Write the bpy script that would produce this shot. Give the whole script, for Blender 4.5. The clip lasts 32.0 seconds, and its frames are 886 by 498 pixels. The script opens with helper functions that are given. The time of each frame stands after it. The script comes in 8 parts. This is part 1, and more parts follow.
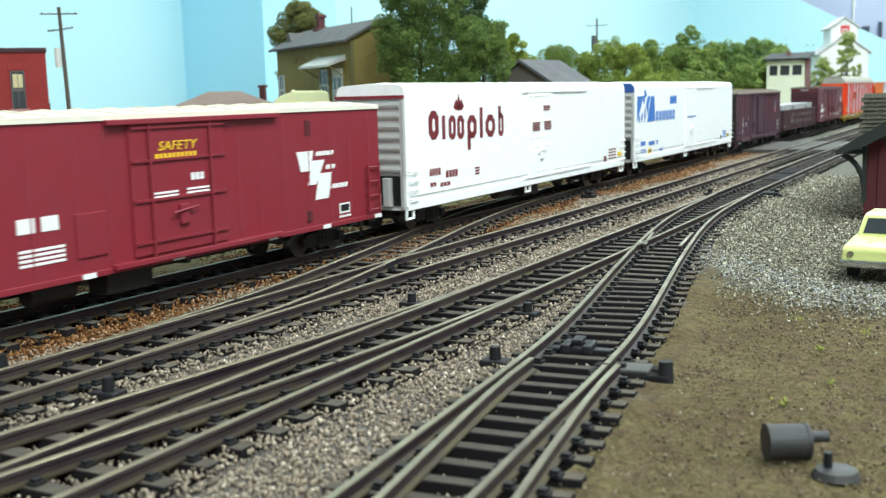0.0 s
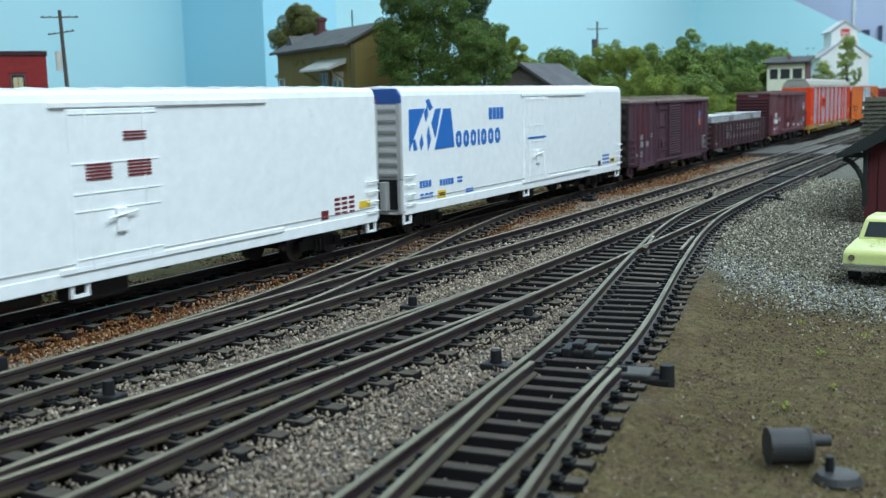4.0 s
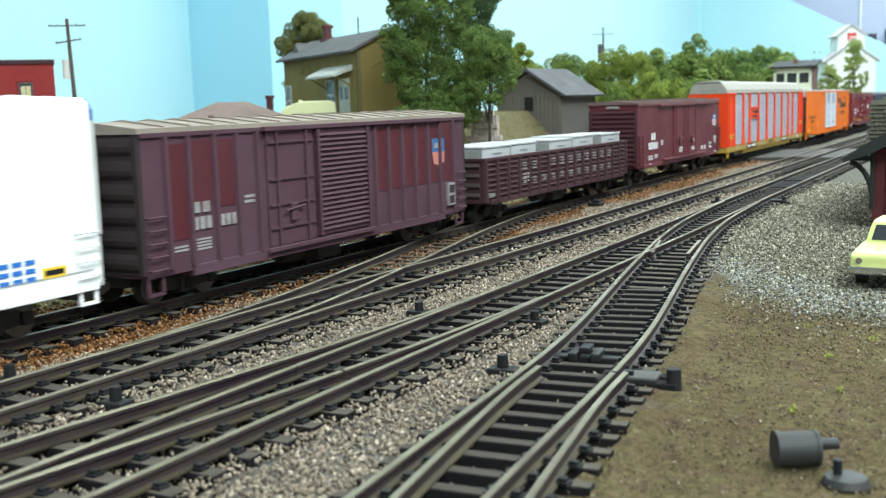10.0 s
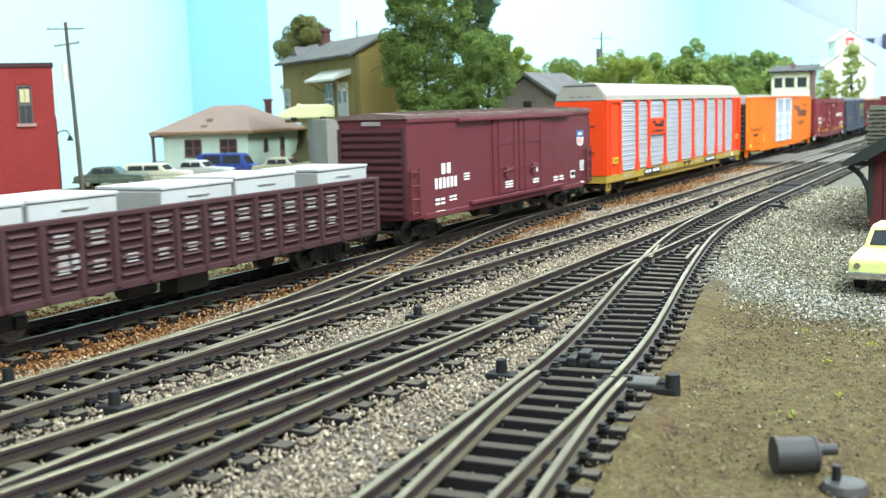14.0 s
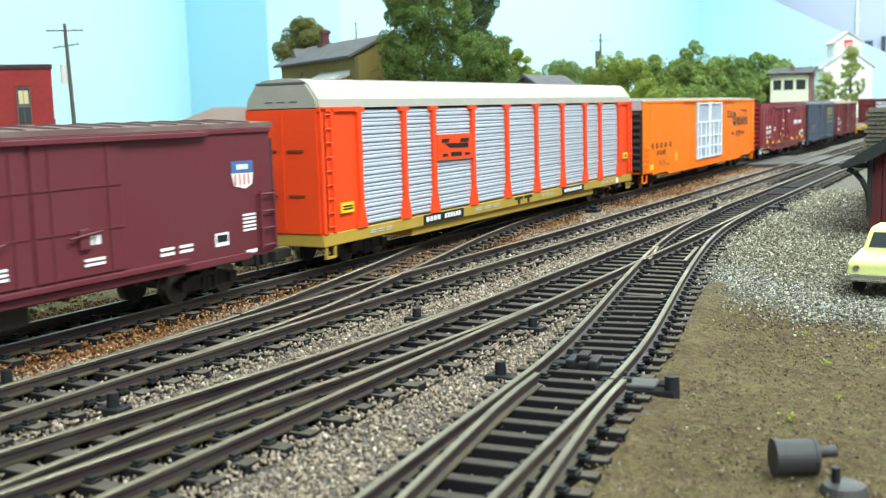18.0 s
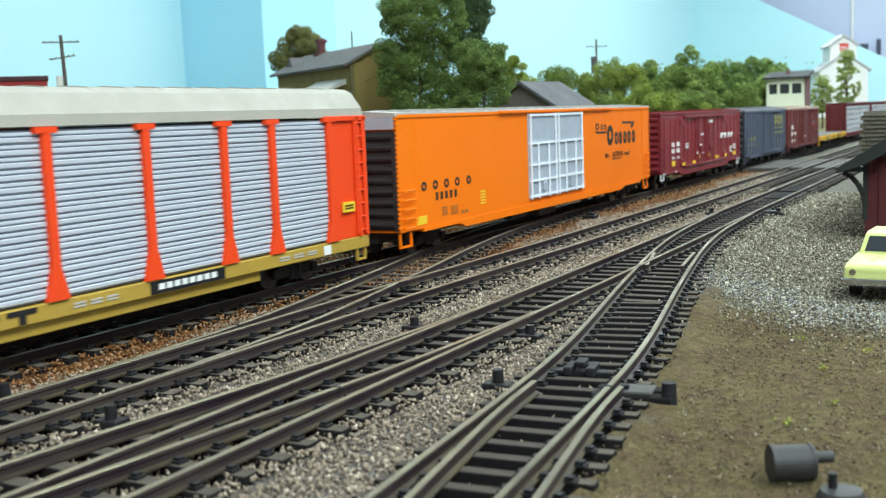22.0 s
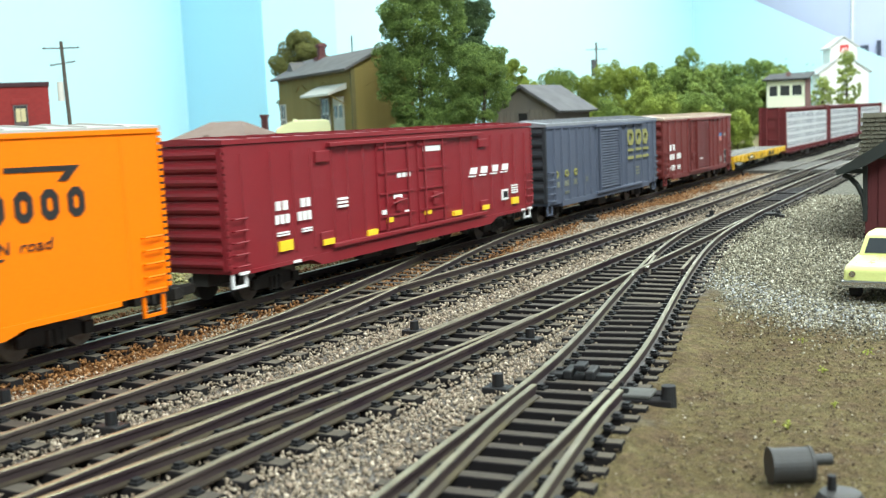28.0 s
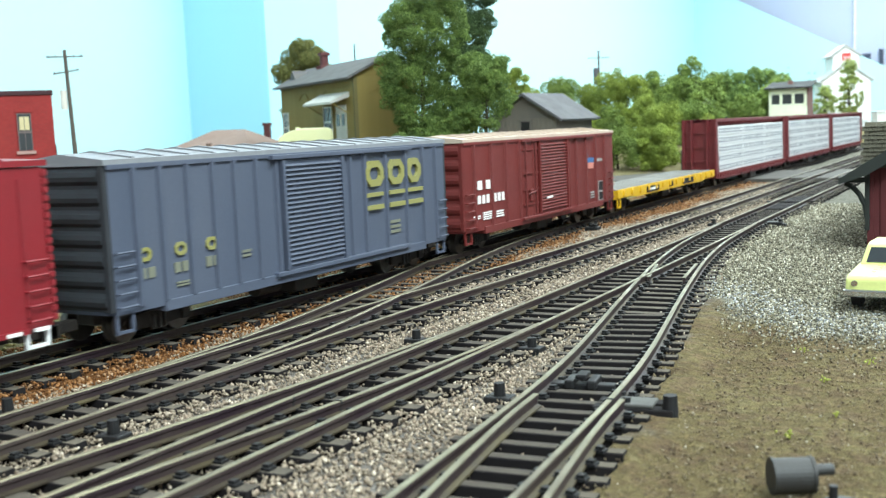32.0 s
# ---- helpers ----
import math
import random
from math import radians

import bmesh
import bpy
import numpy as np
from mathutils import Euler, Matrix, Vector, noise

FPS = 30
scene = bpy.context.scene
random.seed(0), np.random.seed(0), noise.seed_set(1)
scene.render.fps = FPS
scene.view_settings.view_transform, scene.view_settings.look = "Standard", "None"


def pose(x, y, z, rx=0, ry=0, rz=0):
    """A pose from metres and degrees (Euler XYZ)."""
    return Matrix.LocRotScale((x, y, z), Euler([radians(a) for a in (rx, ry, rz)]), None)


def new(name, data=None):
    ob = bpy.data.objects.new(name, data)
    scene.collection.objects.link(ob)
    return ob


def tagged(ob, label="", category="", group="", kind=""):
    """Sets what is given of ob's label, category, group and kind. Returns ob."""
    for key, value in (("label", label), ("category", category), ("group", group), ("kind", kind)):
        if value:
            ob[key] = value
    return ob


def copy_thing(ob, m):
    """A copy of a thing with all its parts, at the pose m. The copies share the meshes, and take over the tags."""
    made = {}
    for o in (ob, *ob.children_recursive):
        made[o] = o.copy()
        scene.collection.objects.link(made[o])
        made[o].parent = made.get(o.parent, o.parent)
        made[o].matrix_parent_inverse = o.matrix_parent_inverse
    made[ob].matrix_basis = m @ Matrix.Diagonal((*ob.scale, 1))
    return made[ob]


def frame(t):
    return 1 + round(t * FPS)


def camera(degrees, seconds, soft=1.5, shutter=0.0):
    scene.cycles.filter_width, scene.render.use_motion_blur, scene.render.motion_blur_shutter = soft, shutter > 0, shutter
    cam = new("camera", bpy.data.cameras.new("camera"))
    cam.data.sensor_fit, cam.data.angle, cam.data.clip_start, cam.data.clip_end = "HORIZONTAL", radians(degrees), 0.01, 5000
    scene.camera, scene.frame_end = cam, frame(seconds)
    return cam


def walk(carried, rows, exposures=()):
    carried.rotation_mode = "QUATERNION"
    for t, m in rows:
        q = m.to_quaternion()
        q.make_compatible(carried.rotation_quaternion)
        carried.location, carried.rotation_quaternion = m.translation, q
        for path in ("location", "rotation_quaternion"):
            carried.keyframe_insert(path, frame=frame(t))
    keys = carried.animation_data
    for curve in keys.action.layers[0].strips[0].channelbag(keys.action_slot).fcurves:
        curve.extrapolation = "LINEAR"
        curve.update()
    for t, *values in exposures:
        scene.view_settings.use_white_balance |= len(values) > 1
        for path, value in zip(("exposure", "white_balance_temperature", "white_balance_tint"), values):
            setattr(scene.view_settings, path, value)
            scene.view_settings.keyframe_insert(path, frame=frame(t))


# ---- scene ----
cam = camera(45.55, 32.0, soft=1.25, shutter=0.5)

# seconds, place in metres, turn in degrees
PATH = [
    (0, 0.00003, -0.00004, 0.05643, 81.690, 1.430, 28.285), (0.5, 0.00011, -0.00006, 0.05639, 81.798, 1.546, 28.250),
    (1, 0.00011, 0.00005, 0.05614, 81.835, 1.586, 28.216), (1.5, -0.00005, -0.00001, 0.05625, 81.847, 1.517, 28.216),
    (2, -0.00006, 0.00007, 0.05625, 81.849, 1.504, 28.250), (2.5, -0.00007, 0.00017, 0.05632, 81.846, 1.540, 28.244),
    (3, -0.00022, 0.00005, 0.05634, 81.853, 1.478, 28.242), (3.5, -0.00020, 0.00005, 0.05645, 81.855, 1.387, 28.287),
    (5.5, -0.00004, 0.00018, 0.05624, 81.933, 1.638, 28.468), (6, 0.00009, 0.00013, 0.05618, 81.956, 1.733, 28.524),
    (6.5, -0.00001, -0.00001, 0.05634, 81.963, 1.638, 28.551), (7, -0.00006, -0.00002, 0.05630, 81.970, 1.612, 28.591),
    (7.5, 0.00011, 0.00006, 0.05622, 82.025, 1.719, 28.615), (8, 0.00003, 0.00023, 0.05605, 82.072, 1.746, 28.618),
    (8.5, 0.00003, 0.00009, 0.05620, 82.057, 1.698, 28.624), (9, 0.00000, -0.00009, 0.05622, 82.092, 1.704, 28.664),
    (9.5, 0.00004, -0.00005, 0.05632, 82.136, 1.647, 28.698), (10, 0.00010, 0.00009, 0.05614, 82.219, 1.732, 28.652),
    (10.5, 0.00010, -0.00007, 0.05622, 82.258, 1.655, 28.611), (11, 0.00011, 0.00002, 0.05627, 82.240, 1.699, 28.590),
    (11.5, -0.00000, 0.00000, 0.05629, 82.289, 1.677, 28.568), (12, -0.00005, -0.00002, 0.05638, 82.335, 1.590, 28.587),
    (12.5, 0.00008, -0.00001, 0.05631, 82.386, 1.607, 28.528), (13, -0.00000, 0.00000, 0.05630, 82.386, 1.606, 28.505),
    (13.5, -0.00000, -0.00000, 0.05630, 82.388, 1.611, 28.548), (14, -0.00006, -0.00011, 0.05645, 82.403, 1.615, 28.555),
    (14.5, 0.00004, -0.00002, 0.05639, 82.466, 1.632, 28.551), (16.5, 0.00003, -0.00007, 0.05661, 82.576, 1.527, 28.480),
    (17, 0.00000, -0.00012, 0.05648, 82.630, 1.526, 28.466), (17.5, -0.00007, -0.00005, 0.05640, 82.589, 1.520, 28.458),
    (18, -0.00017, 0.00001, 0.05640, 82.508, 1.567, 28.502), (18.5, -0.00006, -0.00010, 0.05654, 82.476, 1.586, 28.576),
    (19, 0.00013, -0.00013, 0.05696, 82.513, 1.932, 28.539), (19.5, 0.00022, 0.00008, 0.05691, 82.621, 2.071, 28.487),
    (20, 0.00034, 0.00004, 0.05694, 82.705, 2.094, 28.422), (20.5, 0.00033, 0.00014, 0.05693, 82.739, 2.175, 28.405),
    (21, 0.00041, -0.00011, 0.05707, 82.771, 2.185, 28.404), (21.5, 0.00046, -0.00003, 0.05683, 82.833, 2.150, 28.394),
    (22, 0.00041, -0.00004, 0.05683, 82.878, 2.140, 28.344), (22.5, 0.00039, -0.00014, 0.05689, 82.903, 2.087, 28.335),
    (23, 0.00042, 0.00006, 0.05686, 82.925, 2.145, 28.338), (23.5, 0.00043, -0.00000, 0.05689, 82.947, 2.166, 28.325),
    (24, 0.00046, -0.00001, 0.05690, 82.996, 2.145, 28.337), (24.5, 0.00038, -0.00006, 0.05696, 83.015, 2.045, 28.299),
    (25, 0.00045, 0.00012, 0.05677, 83.055, 2.187, 28.289), (25.5, 0.00068, -0.00009, 0.05683, 83.059, 2.346, 28.261),
    (27.5, 0.00097, -0.00012, 0.05696, 83.051, 2.442, 28.387), (28, 0.00098, -0.00009, 0.05702, 83.068, 2.439, 28.388),
    (28.5, 0.00093, -0.00029, 0.05711, 83.125, 2.271, 28.402), (29, 0.00064, -0.00036, 0.05731, 83.130, 2.173, 28.429),
    (29.5, 0.00108, -0.00019, 0.05708, 83.227, 2.392, 28.416), (30, 0.00101, -0.00037, 0.05732, 83.249, 2.311, 28.448),
    (30.5, 0.00110, -0.00037, 0.05735, 83.306, 2.377, 28.456), (31, 0.00112, -0.00041, 0.05736, 83.397, 2.373, 28.485),
    (31.5, 0.00110, -0.00023, 0.05727, 83.431, 2.379, 28.468), (32, 0.00124, -0.00035, 0.05737, 83.502, 2.412, 28.520)
]
EXPOSURES = [(0, -0.42, 6500, 10), (1, -0.8, 6200, 10), (2, -0.95, 5800, 10), (3, -1.12, 5800, 10), (6, -1.1, 5700, 10), (9.6, -0.7, 6250, 10), (10.6, 0.08, 6500, 11), (13, 0.15, 6500, 10), (17, 0.02, 6500, 10), (19, -0.29, 6600, 10), (22, -0.53, 6400, 10), (24, -0.5, 6600, 10), (28, -0.1, 6700, 11), (32, 0.0, 6450, 10)]
cam.data.dof.use_dof = True
cam.data.dof.focus_distance = 0.33
cam.data.dof.aperture_fstop = 48
walk(cam, [(r[0], pose(*r[1:])) for r in PATH], EXPOSURES)

# ---- light: a closed hobby room with unseen fluorescent panels and added backdrop strips ----
world = bpy.data.worlds.new("room_air")
world.use_nodes = True
world.node_tree.nodes["Background"].inputs[0].default_value = (0.9, 0.95, 1.0, 1)
world.node_tree.nodes["Background"].inputs[1].default_value = 0.05
scene.world = world
# The first panel is added behind the camera to brighten the car ends.
LAMPS = [(0.8, -0.9, 1.18, 62.0), (0.55, 0.5, 1.18, 34.0), (0.0, 1.9, 1.18, 34.0), (-0.05, 3.25, 1.18, 30.0)]
# Strips added out of view to brighten the sky boards.
BACKDROP_FILLS = [(-0.72, 0.9, 1.1, 12.0), (-0.72, 2.7, 1.1, 9.5), (-0.1, 3.75, 1.1, 7.0)]
for lx, ly, lz, watts in LAMPS:
    data = bpy.data.lights.new("panel_light", "AREA")
    data.shape, data.size, data.size_y, data.energy = "RECTANGLE", 0.55, 1.15, watts
    data.color = (0.87, 1.0, 1.0)
    lamp = new("panel_light", data)
    lamp.matrix_world = pose(lx, ly, lz - 0.02)

for lx, ly, lz, watts in BACKDROP_FILLS:
    data = bpy.data.lights.new("strip_light", "AREA")
    data.shape, data.size, data.size_y, data.energy = "RECTANGLE", 0.06, 1.15, watts
    data.color = (0.86, 0.98, 1.0)
    lamp = new("strip_light", data)
    lamp.matrix_world = pose(lx, ly, lz - 0.012, 0, -38 if ly < 3.5 else 0, 0)

# ---- materials ----
MATS = {}


def nodes_of(name):
    m = bpy.data.materials.new(name)
    m.use_nodes = True
    nt = m.node_tree
    b = nt.nodes["Principled BSDF"]
    return m, nt, b


def link(nt, a, b):
    nt.links.new(a, b)


def ramp(nt, src, stops):
    r = nt.nodes.new("ShaderNodeValToRGB")
    while len(r.color_ramp.elements) < len(stops):
        r.color_ramp.elements.new(0.5)
    for e, (p, c) in zip(r.color_ramp.elements, stops):
        e.position, e.color = p, (*c, 1) if len(c) == 3 else c
    link(nt, src, r.inputs[0])
    return r.outputs[0]


def noise_tex(nt, scale, detail=4.0, rough=0.6, stretch=None):
    tc = nt.nodes.new("ShaderNodeTexCoord")
    n = nt.nodes.new("ShaderNodeTexNoise")
    n.inputs["Scale"].default_value = scale
    n.inputs["Detail"].default_value = detail
    n.inputs["Roughness"].default_value = rough
    if stretch:
        mp = nt.nodes.new("ShaderNodeMapping")
        mp.inputs["Scale"].default_value = stretch
        link(nt, tc.outputs["Object"], mp.inputs[0])
        link(nt, mp.outputs[0], n.inputs["Vector"])
    else:
        link(nt, tc.outputs["Object"], n.inputs["Vector"])
    return n.outputs["Fac"]


def mixc(nt, fac, a, b, mode="MIX"):
    x = nt.nodes.new("ShaderNodeMix")
    x.data_type, x.blend_type = "RGBA", mode
    for sock, v in ((x.inputs[0], fac), (x.inputs[6], a), (x.inputs[7], b)):
        if isinstance(v, (int, float)):
            sock.default_value = v
        elif isinstance(v, tuple):
            sock.default_value = (*v, 1)
        else:
            link(nt, v, sock)
    return x.outputs[2]


def bump(nt, b, src, strength, dist):
    n = nt.nodes.new("ShaderNodeBump")
    n.inputs["Strength"].default_value, n.inputs["Distance"].default_value = strength, dist
    link(nt, src, n.inputs["Height"])
    link(nt, n.outputs[0], b.inputs["Normal"])


def paint(name, col, rough=0.5, metal=0.0, dirt=0.25, dirtcol=None, scale=90, grain=1500, bumps=0.15, island=0.0, streak=False, spec=0.4):
    """Painted or moulded surface: broad weathering, fine grain, a little relief."""
    if name in MATS:
        return MATS[name]
    m, nt, b = nodes_of(name)
    dc = dirtcol or tuple(c * 0.55 + 0.02 for c in col)
    big = noise_tex(nt, scale, 5, 0.65, (1, 1, 0.25) if streak else None)
    f = ramp(nt, big, [(0.38, (0, 0, 0)), (0.75, (dirt, dirt, dirt))])
    c = mixc(nt, f, tuple(col), dc)
    fine = noise_tex(nt, grain, 3, 0.6)
    g = ramp(nt, fine, [(0.3, (0.86, 0.86, 0.86)), (0.7, (1.1, 1.1, 1.1))])
    c = mixc(nt, 0.35, c, g, "MULTIPLY")
    if island:
        geo = nt.nodes.new("ShaderNodeNewGeometry")
        v = ramp(nt, geo.outputs["Random Per Island"], [(0, (1 - island,) * 3), (1, (1 + island,) * 3)])
        c = mixc(nt, 1.0, c, v, "MULTIPLY")
    link(nt, c, b.inputs["Base Color"])
    rr = ramp(nt, big, [(0.3, (max(rough - 0.1, 0.05),) * 3), (0.8, (min(rough + 0.2, 1),) * 3)])
    link(nt, rr, b.inputs["Roughness"])
    b.inputs["Metallic"].default_value = metal
    b.inputs["Specular IOR Level"].default_value = spec
    if bumps:
        bump(nt, b, fine, bumps, 0.0004)
    MATS[name] = m
    return m


def pebbles(name, stops, rough=0.85):
    m, nt, b = nodes_of(name)
    geo = nt.nodes.new("ShaderNodeNewGeometry")
    c = ramp(nt, geo.outputs["Random Per Island"], stops)
    n = noise_tex(nt, 2500, 3)
    c = mixc(nt, 0.5, c, ramp(nt, n, [(0.3, (0.6, 0.6, 0.6)), (0.7, (1.2, 1.2, 1.2))]), "MULTIPLY")
    link(nt, c, b.inputs["Base Color"])
    b.inputs["Roughness"].default_value = rough
    b.inputs["Specular IOR Level"].default_value = 0.25
    MATS[name] = m
    return m


def ground_material():
    m, nt, b = nodes_of("layout_ground")
    tc = nt.nodes.new("ShaderNodeTexCoord")
    sep = nt.nodes.new("ShaderNodeSeparateXYZ")
    link(nt, tc.outputs["Object"], sep.inputs[0])

    def math_(op, a, c, clamp=False):
        n = nt.nodes.new("ShaderNodeMath")
        n.operation, n.use_clamp = op, clamp
        for s, v in ((n.inputs[0], a), (n.inputs[1], c)):
            if isinstance(v, (int, float)):
                s.default_value = v
            else:
                link(nt, v, s)
        return n.outputs[0]

    n3 = noise_tex(nt, 420, 4, 0.7)
    wob = math_("MULTIPLY", math_("SUBTRACT", noise_tex(nt, 45, 5), 0.5), 0.05)
    n1, n2 = noise_tex(nt, 140, 6, 0.7), noise_tex(nt, 1100, 5, 0.75)
    ballast = mixc(nt, 1.0, ramp(nt, n1, [(0.3, (0.11, 0.095, 0.083)), (0.7, (0.22, 0.2, 0.18))]),
                   ramp(nt, n2, [(0.3, (0.55,) * 3), (0.7, (1.3,) * 3)]), "MULTIPLY")
    dirt = mixc(nt, 1.0, ramp(nt, n1, [(0.3, (0.088, 0.058, 0.038)), (0.42, (0.158, 0.114, 0.066)), (0.55, (0.148, 0.118, 0.056)), (0.72, (0.205, 0.168, 0.096))]),
                ramp(nt, n2, [(0.25, (0.55,) * 3), (0.75, (1.4,) * 3)]), "MULTIPLY")
    dirt = mixc(nt, 1.0, dirt, ramp(nt, n3, [(0.3, (0.62,) * 3), (0.7, (1.32,) * 3)]), "MULTIPLY")
    dirt = mixc(nt, 1.0, dirt, ramp(nt, noise_tex(nt, 26, 3, 0.6), [(0.35, (0.8, 0.76, 0.72)), (0.65, (1.1, 1.12, 1.08))]), "MULTIPLY")
    gravel = mixc(nt, 1.0, ramp(nt, n1, [(0.3, (0.12, 0.115, 0.092)), (0.7, (0.23, 0.222, 0.185))]),
                  ramp(nt, n2, [(0.3, (0.45,) * 3), (0.7, (1.4,) * 3)]), "MULTIPLY")
    turf = mixc(nt, 1.0, ramp(nt, n1, [(0.3, (0.11, 0.1, 0.04)), (0.55, (0.2, 0.17, 0.09)), (0.75, (0.12, 0.16, 0.05))]),
                ramp(nt, n2, [(0.3, (0.6,) * 3), (0.7, (1.3,) * 3)]), "MULTIPLY")
    x = math_("ADD", sep.outputs[0], wob)
    y = math_("ADD", sep.outputs[1], wob)
    right = math_("MULTIPLY", math_("ADD", math_("ADD", x, math_("MULTIPLY", y, 0.145)), 0.043), 150, True)
    back = math_("MULTIPLY", math_("SUBTRACT", -0.237, x), 120, True)
    slope = math_("MINIMUM", math_("MULTIPLY", math_("ADD", x, 0.085), 1.1), 0.04)
    far = math_("MULTIPLY", math_("SUBTRACT", math_("ADD", y, slope), 0.316), 36, True)
    rusty = mixc(nt, 1.0, ramp(nt, n1, [(0.3, (0.09, 0.035, 0.012)), (0.7, (0.24, 0.1, 0.03))]),
                 ramp(nt, n2, [(0.3, (0.5,) * 3), (0.7, (1.3,) * 3)]), "MULTIPLY")
    band = math_("MULTIPLY", math_("SUBTRACT", -0.187, x), 160, True)
    c = mixc(nt, band, ballast, rusty)
    c = mixc(nt, right, c, mixc(nt, far, dirt, gravel))
    c = mixc(nt, back, c, turf)
    link(nt, c, b.inputs["Base Color"])
    b.inputs["Roughness"].default_value = 0.95
    b.inputs["Specular IOR Level"].default_value = 0.1
    rough_ = math_("ADD", math_("MULTIPLY", n2, 0.55), math_("MULTIPLY", n3, 1.3))
    bump(nt, b, rough_, 1.0, 0.0016)
    MATS["ground"] = m
    return m


GROUND = ground_material()
STONE = pebbles("ballast_stone", [(0, (0.1, 0.076, 0.058)), (0.3, (0.21, 0.168, 0.124)), (0.6, (0.315, 0.26, 0.19)), (0.85, (0.295, 0.222, 0.163)), (1, (0.6, 0.52, 0.41))])
RUST = pebbles("rusty_stone", [(0, (0.067, 0.029, 0.011)), (0.45, (0.192, 0.082, 0.024)), (0.8, (0.288, 0.134, 0.048)), (1, (0.384, 0.269, 0.173))])
STONE_PALE = pebbles("pale_gravel_stone", [(0, (0.1, 0.1, 0.1)), (0.5, (0.26, 0.27, 0.265)), (1, (0.52, 0.54, 0.54))])
GRAVEL = pebbles("grey_gravel", [(0, (0.055, 0.049, 0.034)), (0.35, (0.15, 0.136, 0.095)), (0.7, (0.265, 0.243, 0.172)), (0.9, (0.41, 0.385, 0.29)), (1, (0.68, 0.65, 0.53))])
SOIL = pebbles("soil_crumb", [(0, (0.085, 0.06, 0.042)), (0.35, (0.145, 0.108, 0.062)), (0.75, (0.2, 0.158, 0.095)), (0.97, (0.25, 0.205, 0.135)), (1, (0.5, 0.45, 0.36))])
TIE = paint("tie_plastic", (0.014, 0.0125, 0.0135), 0.75, dirt=0.4, dirtcol=(0.024, 0.021, 0.019), scale=120, spec=0.1)
# Tie tops: overhead light put into a paler, dusty colour; the sides stay near black.
TIETOP = paint("lit_dusty_tie_top", (0.055, 0.047, 0.04), 0.85, dirt=0.9, dirtcol=(0.125, 0.108, 0.082), scale=110, spec=0.1)
RAIL = paint("rail_side", (0.024, 0.014, 0.019), 0.65, 0.0, dirt=0.75, dirtcol=(0.085, 0.067, 0.05), scale=26, spec=0.2)
RAILFOOT = paint("rail_foot", (0.018, 0.012, 0.013), 0.6, 0.0, dirt=0.7, dirtcol=(0.12, 0.098, 0.04), scale=22, spec=0.2)
RAILTOP = paint("rail_head", (0.275, 0.25, 0.165), 0.36, 0.5, dirt=0.9, dirtcol=(0.06, 0.048, 0.042), scale=26, spec=0.3)
BLACK = paint("black_plastic", (0.014, 0.014, 0.015), 0.55, dirt=0.4, spec=0.2)
TRUCK = paint("truck_black", (0.022, 0.02, 0.019), 0.6, dirt=0.4, dirtcol=(0.07, 0.055, 0.04), spec=0.25)
STEEL = paint("bright_steel", (0.55, 0.54, 0.52), 0.3, 0.9, dirt=0.2)
WHITE = paint("white_paint", (0.82, 0.82, 0.8), 0.4, dirt=0.08)
YELLOW = paint("yellow_label", (0.85, 0.55, 0.03), 0.45, dirt=0.05)
SKY = paint("sky_blue_wall_paint", (0.55, 0.86, 0.93), 0.9, dirt=0.12, dirtcol=(0.55, 0.83, 0.95), scale=2.5, bumps=0.05)
# Shade on the pillar's face is put into a deeper sky blue.
SKYSHADE = paint("shaded_sky_blue_paint", (0.43, 0.79, 0.95), 0.9, dirt=0.12, dirtcol=(0.45, 0.81, 0.96), scale=2.5, bumps=0.05)
CEIL = paint("ceiling_white", (0.62, 0.63, 0.66), 0.9, dirt=0.1, scale=3, bumps=0.05)

# ---- mesh helpers, in millimetres ----
MM = 0.001


def part(name, bm, material, parent=None, label="", smooth=False):
    me = bpy.data.meshes.new(name)
    bmesh.ops.scale(bm, vec=(MM, MM, MM), verts=bm.verts)
    bmesh.ops.recalc_face_normals(bm, faces=bm.faces)
    bm.to_mesh(me)
    bm.free()
    mats = material if isinstance(material, (list, tuple)) else [material]
    for m in mats:
        me.materials.append(m)
    if smooth:
        me.shade_smooth()
    ob = new(name, me)
    if parent:
        ob.parent = parent
    if label:
        ob["label"] = label
    return ob


def again(ob, dx, dy, dz, parent=None, rz=0):
    """The same piece once more, its mesh shared, moved by millimetres."""
    o = ob.copy()
    scene.collection.objects.link(o)
    o.parent = parent or ob.parent
    o.matrix_basis = pose(dx * MM, dy * MM, dz * MM, 0, 0, rz) @ ob.matrix_basis
    return o


def thing(name, x, y, z=0, rz=0, label="", category="", group=""):
    e = new(name)
    e.empty_display_size = 0.01
    e.matrix_basis = pose(x * MM, y * MM, z * MM, 0, 0, rz)
    return tagged(e, label, category, group)


def B():
    return bmesh.new()


def box(bm, x0, x1, y0, y1, z0, z1, bev=0.0, mi=0):
    v = [bm.verts.new((x, y, z)) for z in (z0, z1) for y in (y0, y1) for x in (x0, x1)]
    fs = [bm.faces.new([v[i] for i in q]) for q in ((0, 2, 3, 1), (4, 5, 7, 6), (0, 1, 5, 4), (2, 6, 7, 3), (0, 4, 6, 2), (1, 3, 7, 5))]
    if bev:
        es = {e for f in fs for e in f.edges}
        r = bmesh.ops.bevel(bm, geom=list(es), offset=bev, segments=2, affect="EDGES", profile=0.5)
        fs = r["faces"]
    for f in fs:
        if f.is_valid:
            f.material_index = mi
    return bm


